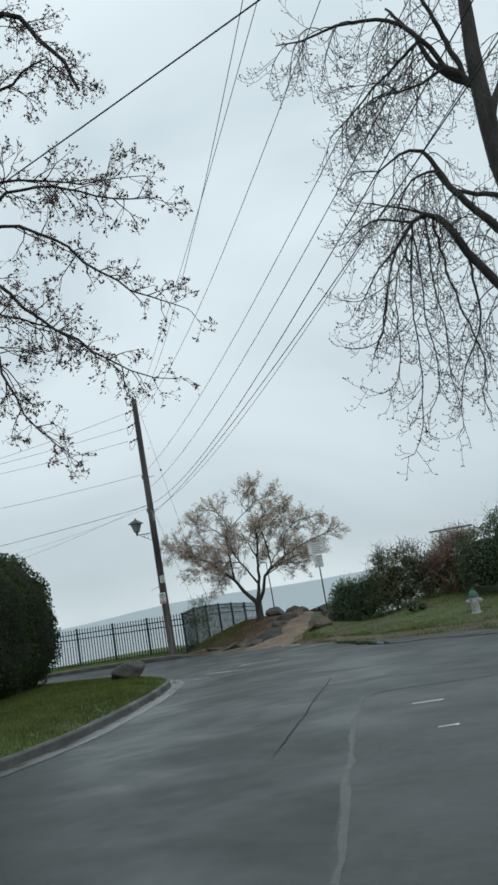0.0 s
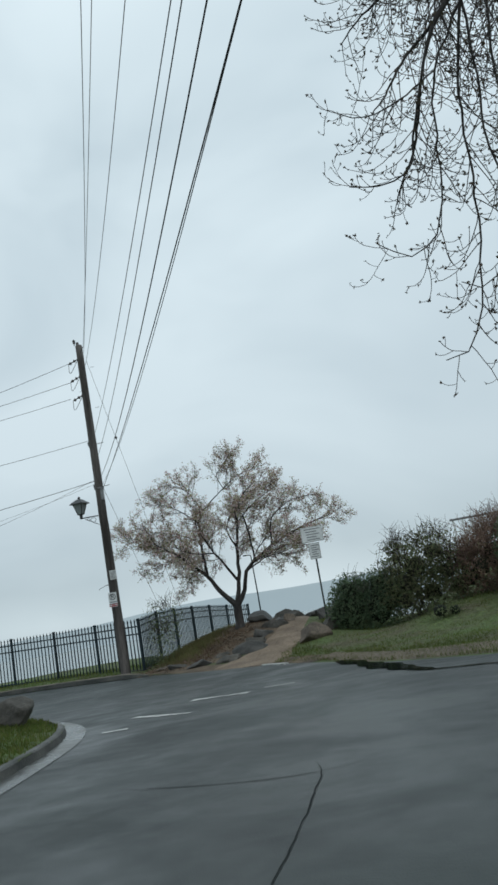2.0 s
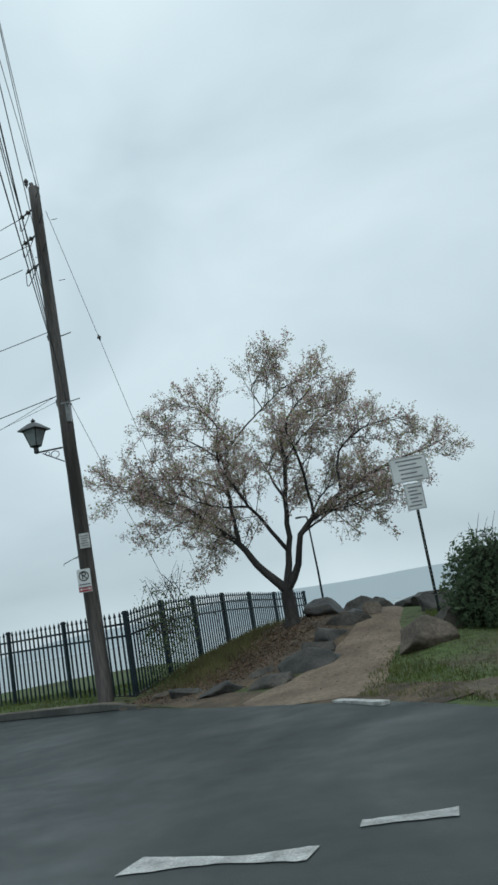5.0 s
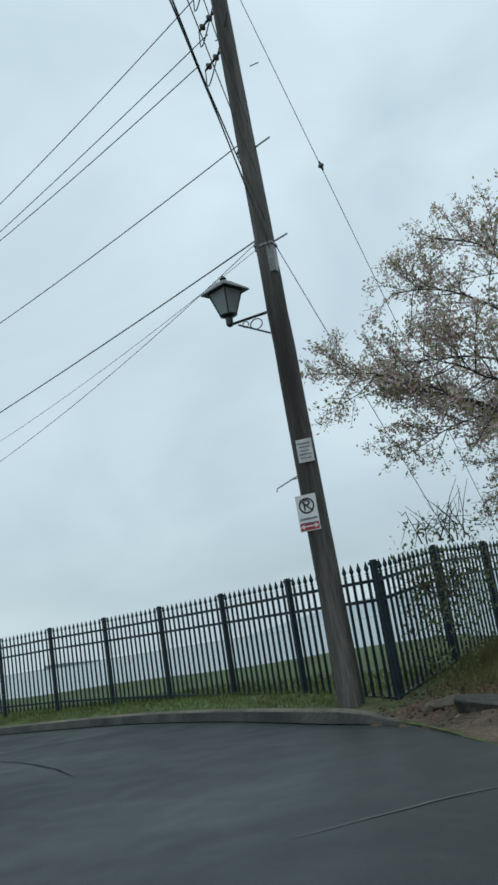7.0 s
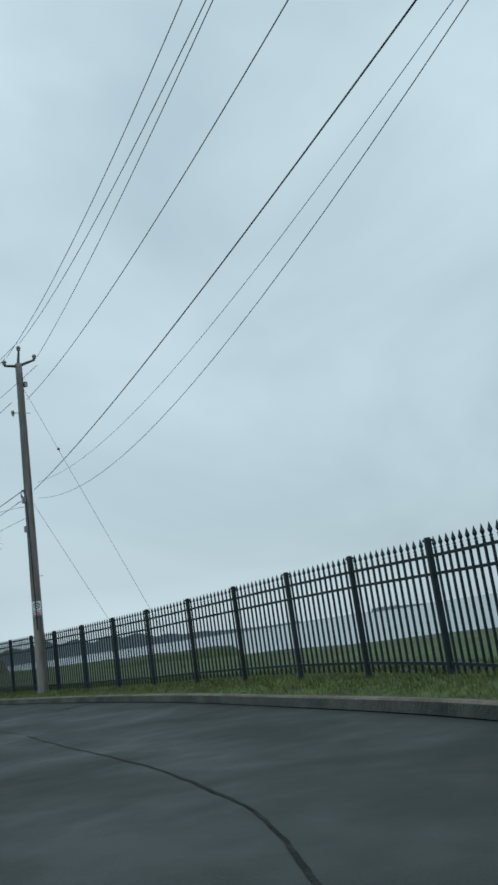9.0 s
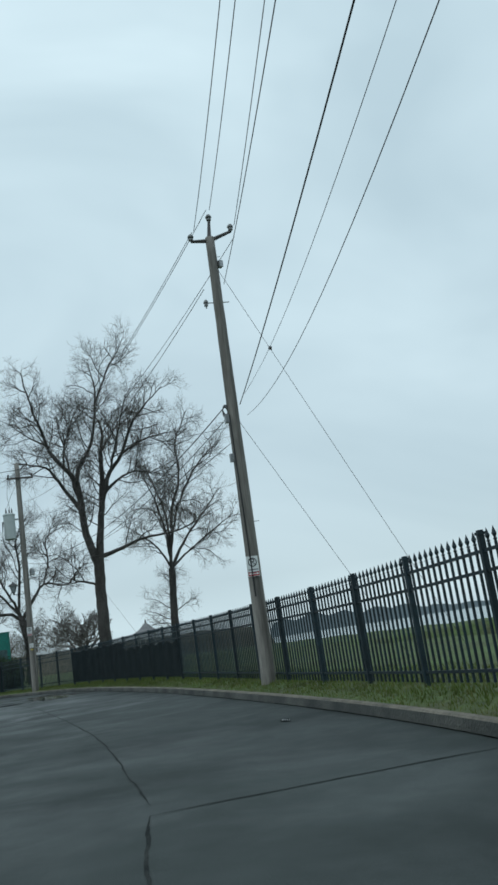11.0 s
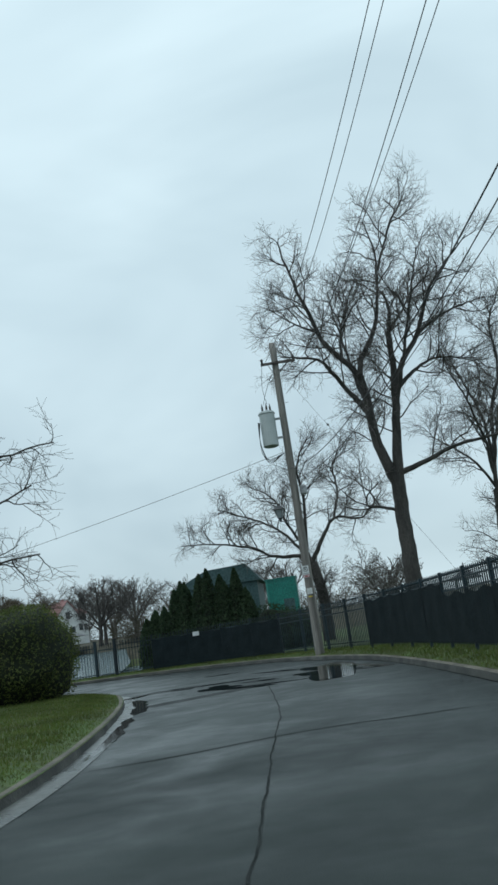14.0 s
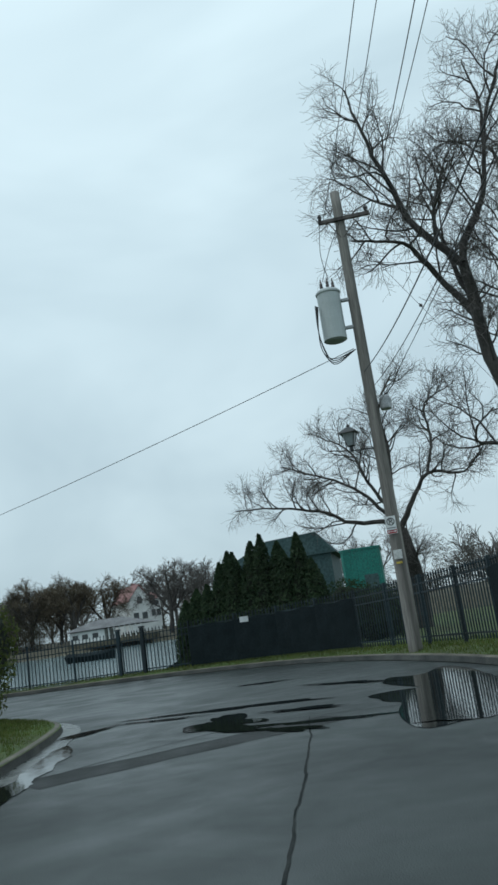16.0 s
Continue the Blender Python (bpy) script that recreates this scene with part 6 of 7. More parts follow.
def blob(rng, c, r, material, res=3, rough=0.16, power=2.6):
    """A rounded mass with an uneven skin; r: half sizes."""
    bm = bmesh.new()
    bmesh.ops.create_icosphere(bm, subdivisions=res, radius=1.0)
    for v in bm.verts:
        p = v.co.copy()
        k = (abs(p.x) ** power + abs(p.y) ** power + abs(p.z) ** power) ** (-1 / power)
        q = p * k
        w = 1 + rough * (noise.noise(Vector(c) + q * 2.1) + 0.5 * noise.noise(Vector(c) * 1.7 + q * 5.0))
        v.co = Vector((q.x * r[0] * w + c[0], q.y * r[1] * w + c[1], q.z * r[2] * w + c[2]))
    return bm


def skin_points(bm, rng, n):
    """Places and outward ways spread over a mass by area."""
    bm.normal_update()
    fs = [(f.calc_area(), [v.co for v in f.verts], f.normal) for f in bm.faces]
    w = np.array([a for a, *_ in fs])
    pick = rng.choice(len(fs), n, p=w / w.sum())
    u, v = rng.uniform(0, 1, n), rng.uniform(0, 1, n)
    flip = u + v > 1
    u[flip], v[flip] = 1 - u[flip], 1 - v[flip]
    pts = np.array([fs[k][1][0] * (1 - a - b) + fs[k][1][1] * a + fs[k][1][2] * b for k, a, b in zip(pick, u, v)])
    return pts, np.array([fs[k][2] for k in pick])


def leafy(name, base, masses, label, category, leaf, n, size, seed, group="", depth=0.10, squash=1.0, inner=None, stems=None, hollow=0.93, legs=0, twig=None):
    """A shrub: inner masses with the shade among leaves in their dark colour, under a coat of leaves with an uneven
    outline.
    """
    rng = np.random.default_rng(seed)
    t = thing(name, base, label, category, group)
    pts, nor = [], []
    core = bmesh.new()
    for c, r in masses:
        b = blob(rng, c, r, None)
        p, q = skin_points(b, rng, int(n * r[0] * r[2]) + 60)
        pts.append(p + q * rng.uniform(-0.08, depth, len(p))[:, None])
        nor.append(q)
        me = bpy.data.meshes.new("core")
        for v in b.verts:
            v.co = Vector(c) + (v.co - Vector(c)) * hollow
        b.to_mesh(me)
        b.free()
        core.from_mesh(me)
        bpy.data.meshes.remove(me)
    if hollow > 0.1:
        part("shaded_core", core, inner or M_HEDGE_IN, t, smooth=True)
    pmesh("foliage", quads(rng, np.vstack(pts), size, squash, np.vstack(nor)), leaf, t)
    if stems:
        thin, ends = Lines(), []
        for _ in range(stems[0]):
            c, r = masses[rng.integers(len(masses))]
            s = np.array(c) + np.array([rng.uniform(-0.8, 0.8) * r[0], rng.uniform(-0.8, 0.8) * r[1], r[2] * 0.6])
            bp, br = branch(rng, s, (rng.normal(0, 0.35), rng.normal(0, 0.35), 1), stems[1] * rng.uniform(0.6, 1.3), 0.012, dict(lift=0.0, tip=0.0, wander=0.18, thin=0.004), 6)
            thin.add(bp, br, 3)
            for k in range(4):
                q = bp[2 + k % 4]
                cp, cr = branch(rng, q, rng.normal(0, 1, 3) + np.array([0, 0, 0.6]), 0.35, 0.006, dict(lift=0.05, tip=0.0, wander=0.2, thin=0.003), 4)
                thin.add(cp, cr, 3)
        for _ in range(legs):
            c, r = masses[rng.integers(len(masses))]
            top = np.array(c) + rng.normal(0, 0.35, 3) * np.array(r)
            foot = np.array([rng.normal(0, 0.22), rng.normal(0, 0.18), -0.06])
            way = top - foot
            bp, br = branch(rng, foot, way, float(np.linalg.norm(way)) * 1.1, 0.02, dict(lift=0.0, tip=0.0, wander=0.07, thin=0.006), 8)
            thin.add(bp, br, 4)
        pmesh("twig_spray", (thin.v, thin.f), twig or M_TWIG, t)
    return t


# tall clipped hedge on the inner corner
hz = gz(-6.8, 18)
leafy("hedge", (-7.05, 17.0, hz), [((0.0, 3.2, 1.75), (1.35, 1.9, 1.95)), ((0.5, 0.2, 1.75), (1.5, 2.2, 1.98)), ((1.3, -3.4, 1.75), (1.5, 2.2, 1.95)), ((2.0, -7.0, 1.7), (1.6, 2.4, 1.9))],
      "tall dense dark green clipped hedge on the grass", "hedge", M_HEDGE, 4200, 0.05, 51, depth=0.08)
leafy("shrub", (-51.7, 22.7, gz(-51.7, 22.7)), [((0.0, 0.0, 1.25), (1.5, 1.5, 1.45)), ((0.6, -1.9, 1.3), (1.5, 1.5, 1.5))],
      "rounded yellow-green clipped shrub behind the kerb", "shrub", M_SHRUB, 4200, 0.045, 52, depth=0.10)
leafy("shrub", (-49.3, 19.0, gz(-49.3, 19.0)), [((0.0, 0.0, 1.2), (1.4, 1.4, 1.5))], "rounded green clipped shrub on the inner lawn", "shrub", M_SHRUB, 2200, 0.05, 53)

# evergreen row behind the far fence
rowp = resample([(-70.6, 22.2), (-69.9, 24.4), (-69.0, 26.4), (-68.4, 28.2)], 0.02)
rngc = np.random.default_rng(60)
for k in range(13):
    i = int((k + 0.5) / 13 * (len(rowp) - 1))
    x, y = rowp[i] + rngc.normal(0, 0.12, 2) + np.array([-0.9, -0.1])
    H = (2.7, 3.0, 3.1, 3.9, 4.3, 4.2, 3.6, 4.5, 4.7, 4.3, 3.9, 4.5, 3.4)[k] * 0.96
    z = gz(x, y)
    rad = 0.60 + 0.07 * rngc.uniform(-1, 1)
    t = thing("arborvitae", (x, y, z), "narrow dark evergreen arborvitae in a dense row", "evergreen", "arborvitae row")
    # wide filler core; shade behind the sprays is painted in its near-black colour
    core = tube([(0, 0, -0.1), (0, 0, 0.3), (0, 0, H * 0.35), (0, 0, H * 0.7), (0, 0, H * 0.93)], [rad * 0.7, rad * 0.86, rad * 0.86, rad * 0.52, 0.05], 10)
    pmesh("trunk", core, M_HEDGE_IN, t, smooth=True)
    n = 3000
    hh = H * rngc.uniform(0, 1, n) ** 0.9
    rr = rad * np.interp(hh / H, [0, 0.1, 0.35, 0.7, 0.9, 1.0], [0.75, 0.98, 1.0, 0.66, 0.32, 0.03]) * rngc.uniform(0.82, 1.12, n)
    a = rngc.uniform(0, 6.283, n)
    c = np.column_stack([rr * np.cos(a), rr * np.sin(a), hh])
    up = np.column_stack([np.cos(a), np.sin(a), 0.3 * np.ones(n)])
    pmesh("foliage", quads(rngc, c, 0.075, 1.0, up), M_ARBOR, t)

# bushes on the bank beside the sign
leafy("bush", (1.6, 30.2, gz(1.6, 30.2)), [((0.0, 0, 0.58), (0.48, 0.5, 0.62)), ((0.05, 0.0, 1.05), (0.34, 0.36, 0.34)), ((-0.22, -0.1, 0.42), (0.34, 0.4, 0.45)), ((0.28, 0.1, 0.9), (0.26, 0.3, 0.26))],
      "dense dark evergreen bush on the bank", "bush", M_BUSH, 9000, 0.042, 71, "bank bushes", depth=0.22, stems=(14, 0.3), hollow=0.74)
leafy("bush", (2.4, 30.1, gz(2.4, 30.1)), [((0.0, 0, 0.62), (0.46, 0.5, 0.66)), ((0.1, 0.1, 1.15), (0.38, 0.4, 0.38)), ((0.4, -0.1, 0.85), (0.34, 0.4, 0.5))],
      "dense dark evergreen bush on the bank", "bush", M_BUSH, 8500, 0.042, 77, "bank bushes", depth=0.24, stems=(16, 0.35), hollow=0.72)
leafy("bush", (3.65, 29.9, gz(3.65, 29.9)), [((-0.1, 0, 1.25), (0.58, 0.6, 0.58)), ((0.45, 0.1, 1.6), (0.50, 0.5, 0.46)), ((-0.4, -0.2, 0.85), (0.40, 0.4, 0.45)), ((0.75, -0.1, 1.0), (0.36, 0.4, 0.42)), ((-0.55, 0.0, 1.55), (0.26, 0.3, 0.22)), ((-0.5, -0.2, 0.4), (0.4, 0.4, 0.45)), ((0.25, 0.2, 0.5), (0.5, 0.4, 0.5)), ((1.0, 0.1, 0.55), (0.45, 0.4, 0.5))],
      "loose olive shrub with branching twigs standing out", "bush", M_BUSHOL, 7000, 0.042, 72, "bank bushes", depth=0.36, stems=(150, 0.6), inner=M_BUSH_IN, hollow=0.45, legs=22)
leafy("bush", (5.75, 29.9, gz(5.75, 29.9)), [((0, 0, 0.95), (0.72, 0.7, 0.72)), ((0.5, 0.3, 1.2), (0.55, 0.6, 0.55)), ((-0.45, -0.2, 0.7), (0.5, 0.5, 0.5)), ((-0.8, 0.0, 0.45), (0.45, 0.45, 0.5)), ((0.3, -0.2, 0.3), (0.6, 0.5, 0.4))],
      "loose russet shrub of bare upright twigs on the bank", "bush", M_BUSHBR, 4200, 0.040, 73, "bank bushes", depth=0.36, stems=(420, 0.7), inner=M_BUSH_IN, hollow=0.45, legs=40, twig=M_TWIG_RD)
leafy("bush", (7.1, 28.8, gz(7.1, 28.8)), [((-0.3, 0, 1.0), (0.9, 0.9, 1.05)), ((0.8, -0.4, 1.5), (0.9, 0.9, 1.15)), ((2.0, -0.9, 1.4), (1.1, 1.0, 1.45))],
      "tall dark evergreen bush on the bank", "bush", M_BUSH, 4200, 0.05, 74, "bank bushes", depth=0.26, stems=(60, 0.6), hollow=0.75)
leafy("bush", (4.0, 27.9, gz(4.0, 27.9)), [((0, 0, 0.22), (0.32, 0.3, 0.28)), ((0.35, 0.1, 0.18), (0.25, 0.25, 0.22))],
      "low green weed clump on the bank", "weeds", M_SPRING, 4200, 0.03, 78, depth=0.14, hollow=0.5)
leafy("bush", (-4.5, 31.4, gz(-4.5, 31.4)), [((0.05, 0.0, 0.55), (0.32, 0.4, 0.6)), ((0.1, 0.2, 1.25), (0.42, 0.42, 0.55))],
      "thin airy green bush against the fence", "bush", M_SPRING, 3400, 0.030, 75, depth=0.25, stems=(22, 0.45), hollow=0.0)

leafy("bush", (-70.4, 29.9, gz(-70.4, 29.9)), [((0, 0, 0.9), (0.8, 1.2, 1.0)), ((-0.3, -1.0, 1.1), (0.8, 1.0, 1.15))],
      "dark evergreen bush behind the far fence", "bush", M_ARBOR, 3000, 0.06, 76, depth=0.2, hollow=0.85)


# ---------------------------------------------------------------- rocks, bank, litter
def rock(x, y, s, label, material, seed, sink=0.38, group="shore rocks"):
    rng = np.random.default_rng(seed)
    bm = bmesh.new()
    bmesh.ops.create_icosphere(bm, subdivisions=4, radius=1.0)
    off = Vector(rng.uniform(-50, 50, 3))
    cuts = [(Vector(rng.normal(0, 1, 3)).normalized(), rng.uniform(0.42, 0.80)) for _ in range(14)]
    for v in bm.verts:
        p = v.co.copy()
        for nrm, d in cuts:
            k = p.dot(nrm)
            if k > d:
                p -= nrm * (k - d)
        p *= 1 + 0.07 * noise.noise(off + p * 1.8) + 0.04 * noise.noise(off + p * 4.5) + 0.022 * noise.noise(off + p * 11)
        v.co = Vector((p.x * s[0], p.y * s[1], p.z * s[2])) * 1.2
    me = bpy.data.meshes.new("rock")
    bm.to_mesh(me)
    bm.free()
    me.materials.append(material)
    me.polygons.foreach_set("use_smooth", [True] * len(me.polygons))
    ob = new("rock", me)
    ob.location, ob.rotation_euler = (x, y, gz(x, y) + s[2] * (1 - 2 * sink)), (0, 0, rng.uniform(0, 6.28))
    return tagged(ob, label, "rock", group)


rock(-2.68, 18.3, (0.47, 0.42, 0.29), "weathered grey boulder on the grass corner", M_ROCK, 1, 0.36, "boulders")
for k, (x, y, s, m) in enumerate(((-1.6, 33.0, (0.44, 0.42, 0.27), M_ROCK_DK), (0.55, 28.75, (0.52, 0.46, 0.31), M_ROCK_BR), (0.86, 30.0, (0.34, 0.3, 0.26), M_ROCK), (-0.8, 34.6, (0.40, 0.36, 0.24), M_ROCK),
                                  (-0.1, 34.3, (0.44, 0.38, 0.22), M_ROCK_DK), (-0.6, 32.5, (0.26, 0.26, 0.21), M_ROCK_BR), (0.4, 33.6, (0.42, 0.36, 0.22), M_ROCK), (0.6, 32.2, (0.34, 0.3, 0.26), M_ROCK_DK),
                                  (-4.1, 29.95, (0.34, 0.26, 0.18), M_ROCK_BR), (-3.5, 29.65, (0.40, 0.28, 0.19), M_ROCK_DK), (-2.75, 29.1, (0.46, 0.28, 0.19), M_ROCK_DK), (-1.75, 28.75, (0.42, 0.30, 0.20), M_ROCK), (-1.35, 29.45, (0.50, 0.40, 0.27), M_ROCK_DK), (-1.25, 30.3, (0.46, 0.38, 0.28), M_ROCK), (-2.2, 29.9, (0.36, 0.26, 0.16), M_ROCK),
                                  (-1.2, 31.2, (0.48, 0.36, 0.26), M_ROCK_DK), (-1.0, 31.8, (0.40, 0.3, 0.20), M_ROCK), (-0.95, 32.6, (0.36, 0.3, 0.18), M_ROCK_DK), (1.5, 33.5, (0.45, 0.4, 0.28), M_ROCK),
                                  (-1.4, 35.8, (0.5, 0.45, 0.3), M_ROCK), (0.2, 35.6, (0.55, 0.45, 0.28), M_ROCK), (1.2, 35.2, (0.55, 0.45, 0.3), M_ROCK_DK))):
    rock(x, y, s, {M_ROCK_DK.name: "dark wet boulder beside the sandy path", M_ROCK_BR.name: "brownish boulder beside the sandy path"}.get(m.name, "grey boulder beside the sandy path"), m, 10 + k, 0.56 if x < -0.9 and y < 32.7 else 0.38)


def spread(line, widths, lift, seed, step=0.18):
    """A sheet that follows the ground along a line, with a ragged edge."""
    r = np.random.default_rng(seed)
    p = resample([(a, b, w) for (a, b), w in zip(line, widths)], step)
    d = np.gradient(p[:, :2], axis=0)
    d /= np.linalg.norm(d, axis=1)[:, None]
    nrm = np.stack([-d[:, 1], d[:, 0]], 1)
    u = np.linspace(-1, 1, 13)
    edge = 1 + 0.10 * np.cumsum(r.normal(0, 0.25, (len(p), 2)), axis=0) / 2 + r.normal(0, 0.035, (len(p), 2))
    edge = np.clip(edge, 0.8, 1.25)
    e = np.where(u[None, :] < 0, edge[:, :1], edge[:, 1:])
    q = p[:, None, :2] + nrm[:, None, :] * (u[None, :] * p[:, 2:3] / 2 * e)[:, :, None]
    x, y, t = q[:, :, 0].ravel(), q[:, :, 1].ravel(), np.tile(u, len(p))
    top = ground_z(x, y) + 0.008 + lift * (1 - t ** 4) * np.minimum(1.0, dist_to(OUTER, x, y) / 0.5) - 0.03 * t ** 8
    z = np.where(within(ROAD_LOOP, x, y), road_z(x, y) - 0.02, top)
    v = [tuple(k) for k in np.column_stack([x, y, z]).tolist()]
    n = len(u)
    return v, [(i * n + j, i * n + j + 1, (i + 1) * n + j + 1, (i + 1) * n + j) for i in range(len(p) - 1) for j in range(n - 1)]


solo("dirt_path", spread([(-1.15, 26.7), (-0.95, 27.6), (-0.6, 29.0), (-0.45, 30.4), (-0.45, 31.8), (-0.5, 33.6)], [3.0, 2.4, 1.6, 1.2, 0.95, 0.8], 0.035, 81), M_DIRT, "trodden sandy path climbing between boulders", "path", kind="structure", smooth=True)
solo("mulch_bed", spread([(-4.5, 29.75), (-3.4, 29.9), (-2.6, 30.8), (-2.4, 32.4), (-2.7, 34.6)], [0.8, 2.4, 3.8, 4.0, 2.6], 0.03, 82), M_MULCH, "dark mulch and leaf litter under the cherry", "flower bed", kind="structure", smooth=True)
solo("bank_turf", spread([(0.9, 29.6), (2.6, 27.8), (5.0, 25.6), (8.0, 22.6), (10.5, 20.0)], [2.0, 4.4, 5.6, 6.0, 6.0], 0.02, 84, 0.3), M_ROUGH, "rough olive turf on the bank", "bank", kind="structure", smooth=True)
front = OUTER[(OUTER[:, 0] > -4.9) & (OUTER[:, 0] < 1.2) & (OUTER[:, 1] > 24)]
side = np.gradient(front, axis=0)
side /= np.linalg.norm(side, axis=1)[:, None]
front = front + np.stack([side[:, 1], -side[:, 0]], 1) * 0.42
solo("worn_edge", spread([tuple(p) for p in front], [1.15] * len(front), 0.02, 85), M_MULCH, "muddy worn edge between road and mound", "verge", kind="structure", smooth=True)
solo("worn_verge", spread([(1.3, 25.9), (2.7, 23.7), (3.7, 22.6), (5.1, 21.4), (7.0, 19.3)], [0.7, 1.2, 1.5, 1.7, 1.6], 0.028, 83), M_VERGE, "worn muddy edge of the verge", "verge", kind="structure", smooth=True)


def blades(name, region, n, size, label, seed, material=None):
    """Grass blades over a part of the ground."""
    r = np.random.default_rng(seed)
    x, y = region(r, n)
    ok = ~within(ROAD_LOOP, x, y) & (np.minimum(dist_to(OUTER, x, y), dist_to(INNER, x, y)) > (0.08 if seed == 92 else 0.11 if seed in (91, 93) else 0.17))
    for line, gap in (([(-1.35, 26.8), (-0.72, 29.1), (-0.3, 31.0), (-0.4, 33.6)], 0.85), ([(-4.3, 29.95), (-3.4, 30.3), (-2.75, 31.2), (-2.6, 32.6), (-2.8, 34.6)], 1.45)):
        ok &= dist_to(line, x, y) > gap * (0.85 + 0.3 * r.uniform(0, 1, n)) if seed != 95 else True
    if seed in (94, 97):
        patch = np.sin(1.9 * x + 0.8 * y) + np.sin(1.1 * x - 2.3 * y + 1.0) + 0.8 * np.sin(3.7 * x + 2.9 * y + 2.0)
        ok &= (x > -0.1) & ((patch > 0.1) if seed == 97 else (patch < 0.5))
    x, y = x[ok], y[ok]
    z = ground_z(x, y)
    m = len(x)
    a = r.uniform(0, 6.283, m)
    h = size * r.uniform(0.5, 1.4, m)
    w = 0.006 + 0.005 * r.uniform(0, 1, m)
    lean = r.normal(0, 0.35, (m, 2)) * h[:, None]
    v = np.stack([np.column_stack([x - w * np.cos(a), y - w * np.sin(a), z - 0.01]), np.column_stack([x + w * np.cos(a), y + w * np.sin(a), z - 0.01]), np.column_stack([x + lean[:, 0], y + lean[:, 1], z + h])], 1).reshape(-1, 3)
    f = (np.arange(m)[:, None] * 3 + np.array([[0, 1, 2]])).tolist()
    return solo(name, (v.tolist(), f), material or M_BLADE, label, "grass", kind="stuff")


def beside(line, lo, hi, side):
    d = np.gradient(line, axis=0)
    d /= np.linalg.norm(d, axis=1)[:, None]
    nrm = np.stack([-d[:, 1], d[:, 0]], 1) * side
    def pick(r, n):
        i = r.integers(0, len(line), n)
        o = lo + (hi - lo) * r.uniform(0, 1, n) ** 1.3
        q = line[i] + nrm[i] * o[:, None] + r.normal(0, 0.2, (n, 2))
        return q[:, 0], q[:, 1]
    return pick


blades("grass_blades", beside(OUTER[K0:], 0.18, 2.6, -1), 70000, 0.06, "short damp grass between kerb and fence", 91)
blades("grass_blades", beside(INNER[(INNER[:, 1] > 5) & (INNER[:, 0] > -8)], 0.18, 5.0, 1), 60000, 0.05, "short damp lawn grass on the inner corner", 92)
blades("grass_blades", beside(INNER[INNER[:, 0] < -34], 0.18, 3.0, 1), 70000, 0.045, "short damp lawn grass on the inner lawn", 93)
blades("grass_blades", beside(OUTER[(OUTER[:, 1] > 14)][:40], 0.1, 6.5, -1), 60000, 0.055, "rough olive grass on the bank beside the road", 94, M_BLADE_DRY)
blades("grass_blades", beside(OUTER[(OUTER[:, 1] > 14)][:40], 0.1, 6.5, -1), 60000, 0.07, "fresh green grass patches on the bank", 97)
blades("grass_tufts", lambda r, n: (r.normal(-3.7, 0.45, n), r.normal(32.9, 1.1, n)), 12000, 0.15, "pale dry grass tufts along the fence by the cherry", 95, M_STRAW)


# ---------------------------------------------------------------- buildings and distance
def railing():
    y = 45.0
    z = gz(6.2, 45.0)
    t = thing("railing", (6.2, y, z), "pale terrace railing above the bushes", "railing")
    top = 4.0 - z
    for k in range(6):
        x = -0.9 + 0.4 * k
        pmesh("post", box((x, 0, top / 2 - 0.1), (0.07, 0.07, top + 0.2)), M_WHITE, t)
    pmesh("handrail", box((0.1, 0, top), (2.3, 0.12, 0.09)), M_ROOFGY, t)
    pmesh("rail", box((0.1, 0, top - 0.55), (2.2, 0.05, 0.05)), M_WHITE, t)


railing()


def teal_cabin():
    z = gz(-77, 29.2)
    t = thing("portable_cabin", (-77.0, 29.3, z), "teal painted steel cabin behind the evergreens", "cabin")
    H = 4.05 - z
    b = pmesh("shell", box((0, 0, H / 2), (2.0, 1.75, H), 0, 0.12), M_TEAL, t)
    for k in range(7):
        pmesh("rib", box((1.01, -0.75 + 0.25 * k, H / 2), (0.03, 0.04, H - 0.2)), M_TEAL, b)
    pmesh("roof", box((0, 0, H + 0.03), (2.1, 1.85, 0.08), 0, 0.15), M_TEAL, t)
    pmesh("door", box((1.03, 0.35, H * 0.45), (0.02, 0.6, 1.9)), M_TEALROOF, t)


teal_cabin()


def shed():
    z = gz(-82, 25)
    t = thing("boat_shed", (-82.0, 25.2, z), "grey-teal shed with a shallow gabled roof", "shed")
    e, r = 4.4 - z, 5.5 - z
    pmesh("wall", box((0, 0, e / 2), (5.0, 5.0, e)), M_TEALROOF, t)
    v = [(-2.7, -2.8, e), (2.7, -2.8, e), (2.7, 2.8, e), (-2.7, 2.8, e), (-2.7, -0.6, r - 0.1), (2.7, -0.6, r - 0.1), (2.7, 1.9, r), (-2.7, 1.9, r)]
    pmesh("roof", (v, [(0, 1, 5, 4), (4, 5, 6, 7), (2, 3, 7, 6), (1, 2, 6, 5), (3, 0, 4, 7), (0, 3, 2, 1)]), M_TEALROOF, t)


shed()


def gazebo(x, y):
    z = gz(x, y)
    t = thing("gazebo", (x, y, z), "small dark-roofed gazebo in the park", "gazebo")
    h = 3.6 - z
    for a in np.arange(6) * math.pi / 3:
        pmesh("post", tube([(1.1 * math.cos(a), 1.1 * math.sin(a), -0.1), (1.1 * math.cos(a), 1.1 * math.sin(a), h)], 0.07, 6), M_WHITE, t)
    pmesh("roof", lathe([(1.75, h - 0.1), (1.7, h + 0.03), (0.9, h + 0.45), (0.3, h + 1.0), (0.12, h + 1.1), (0.12, h + 1.3), (0.02, h + 1.6)], 6), M_ROOFGY, t)


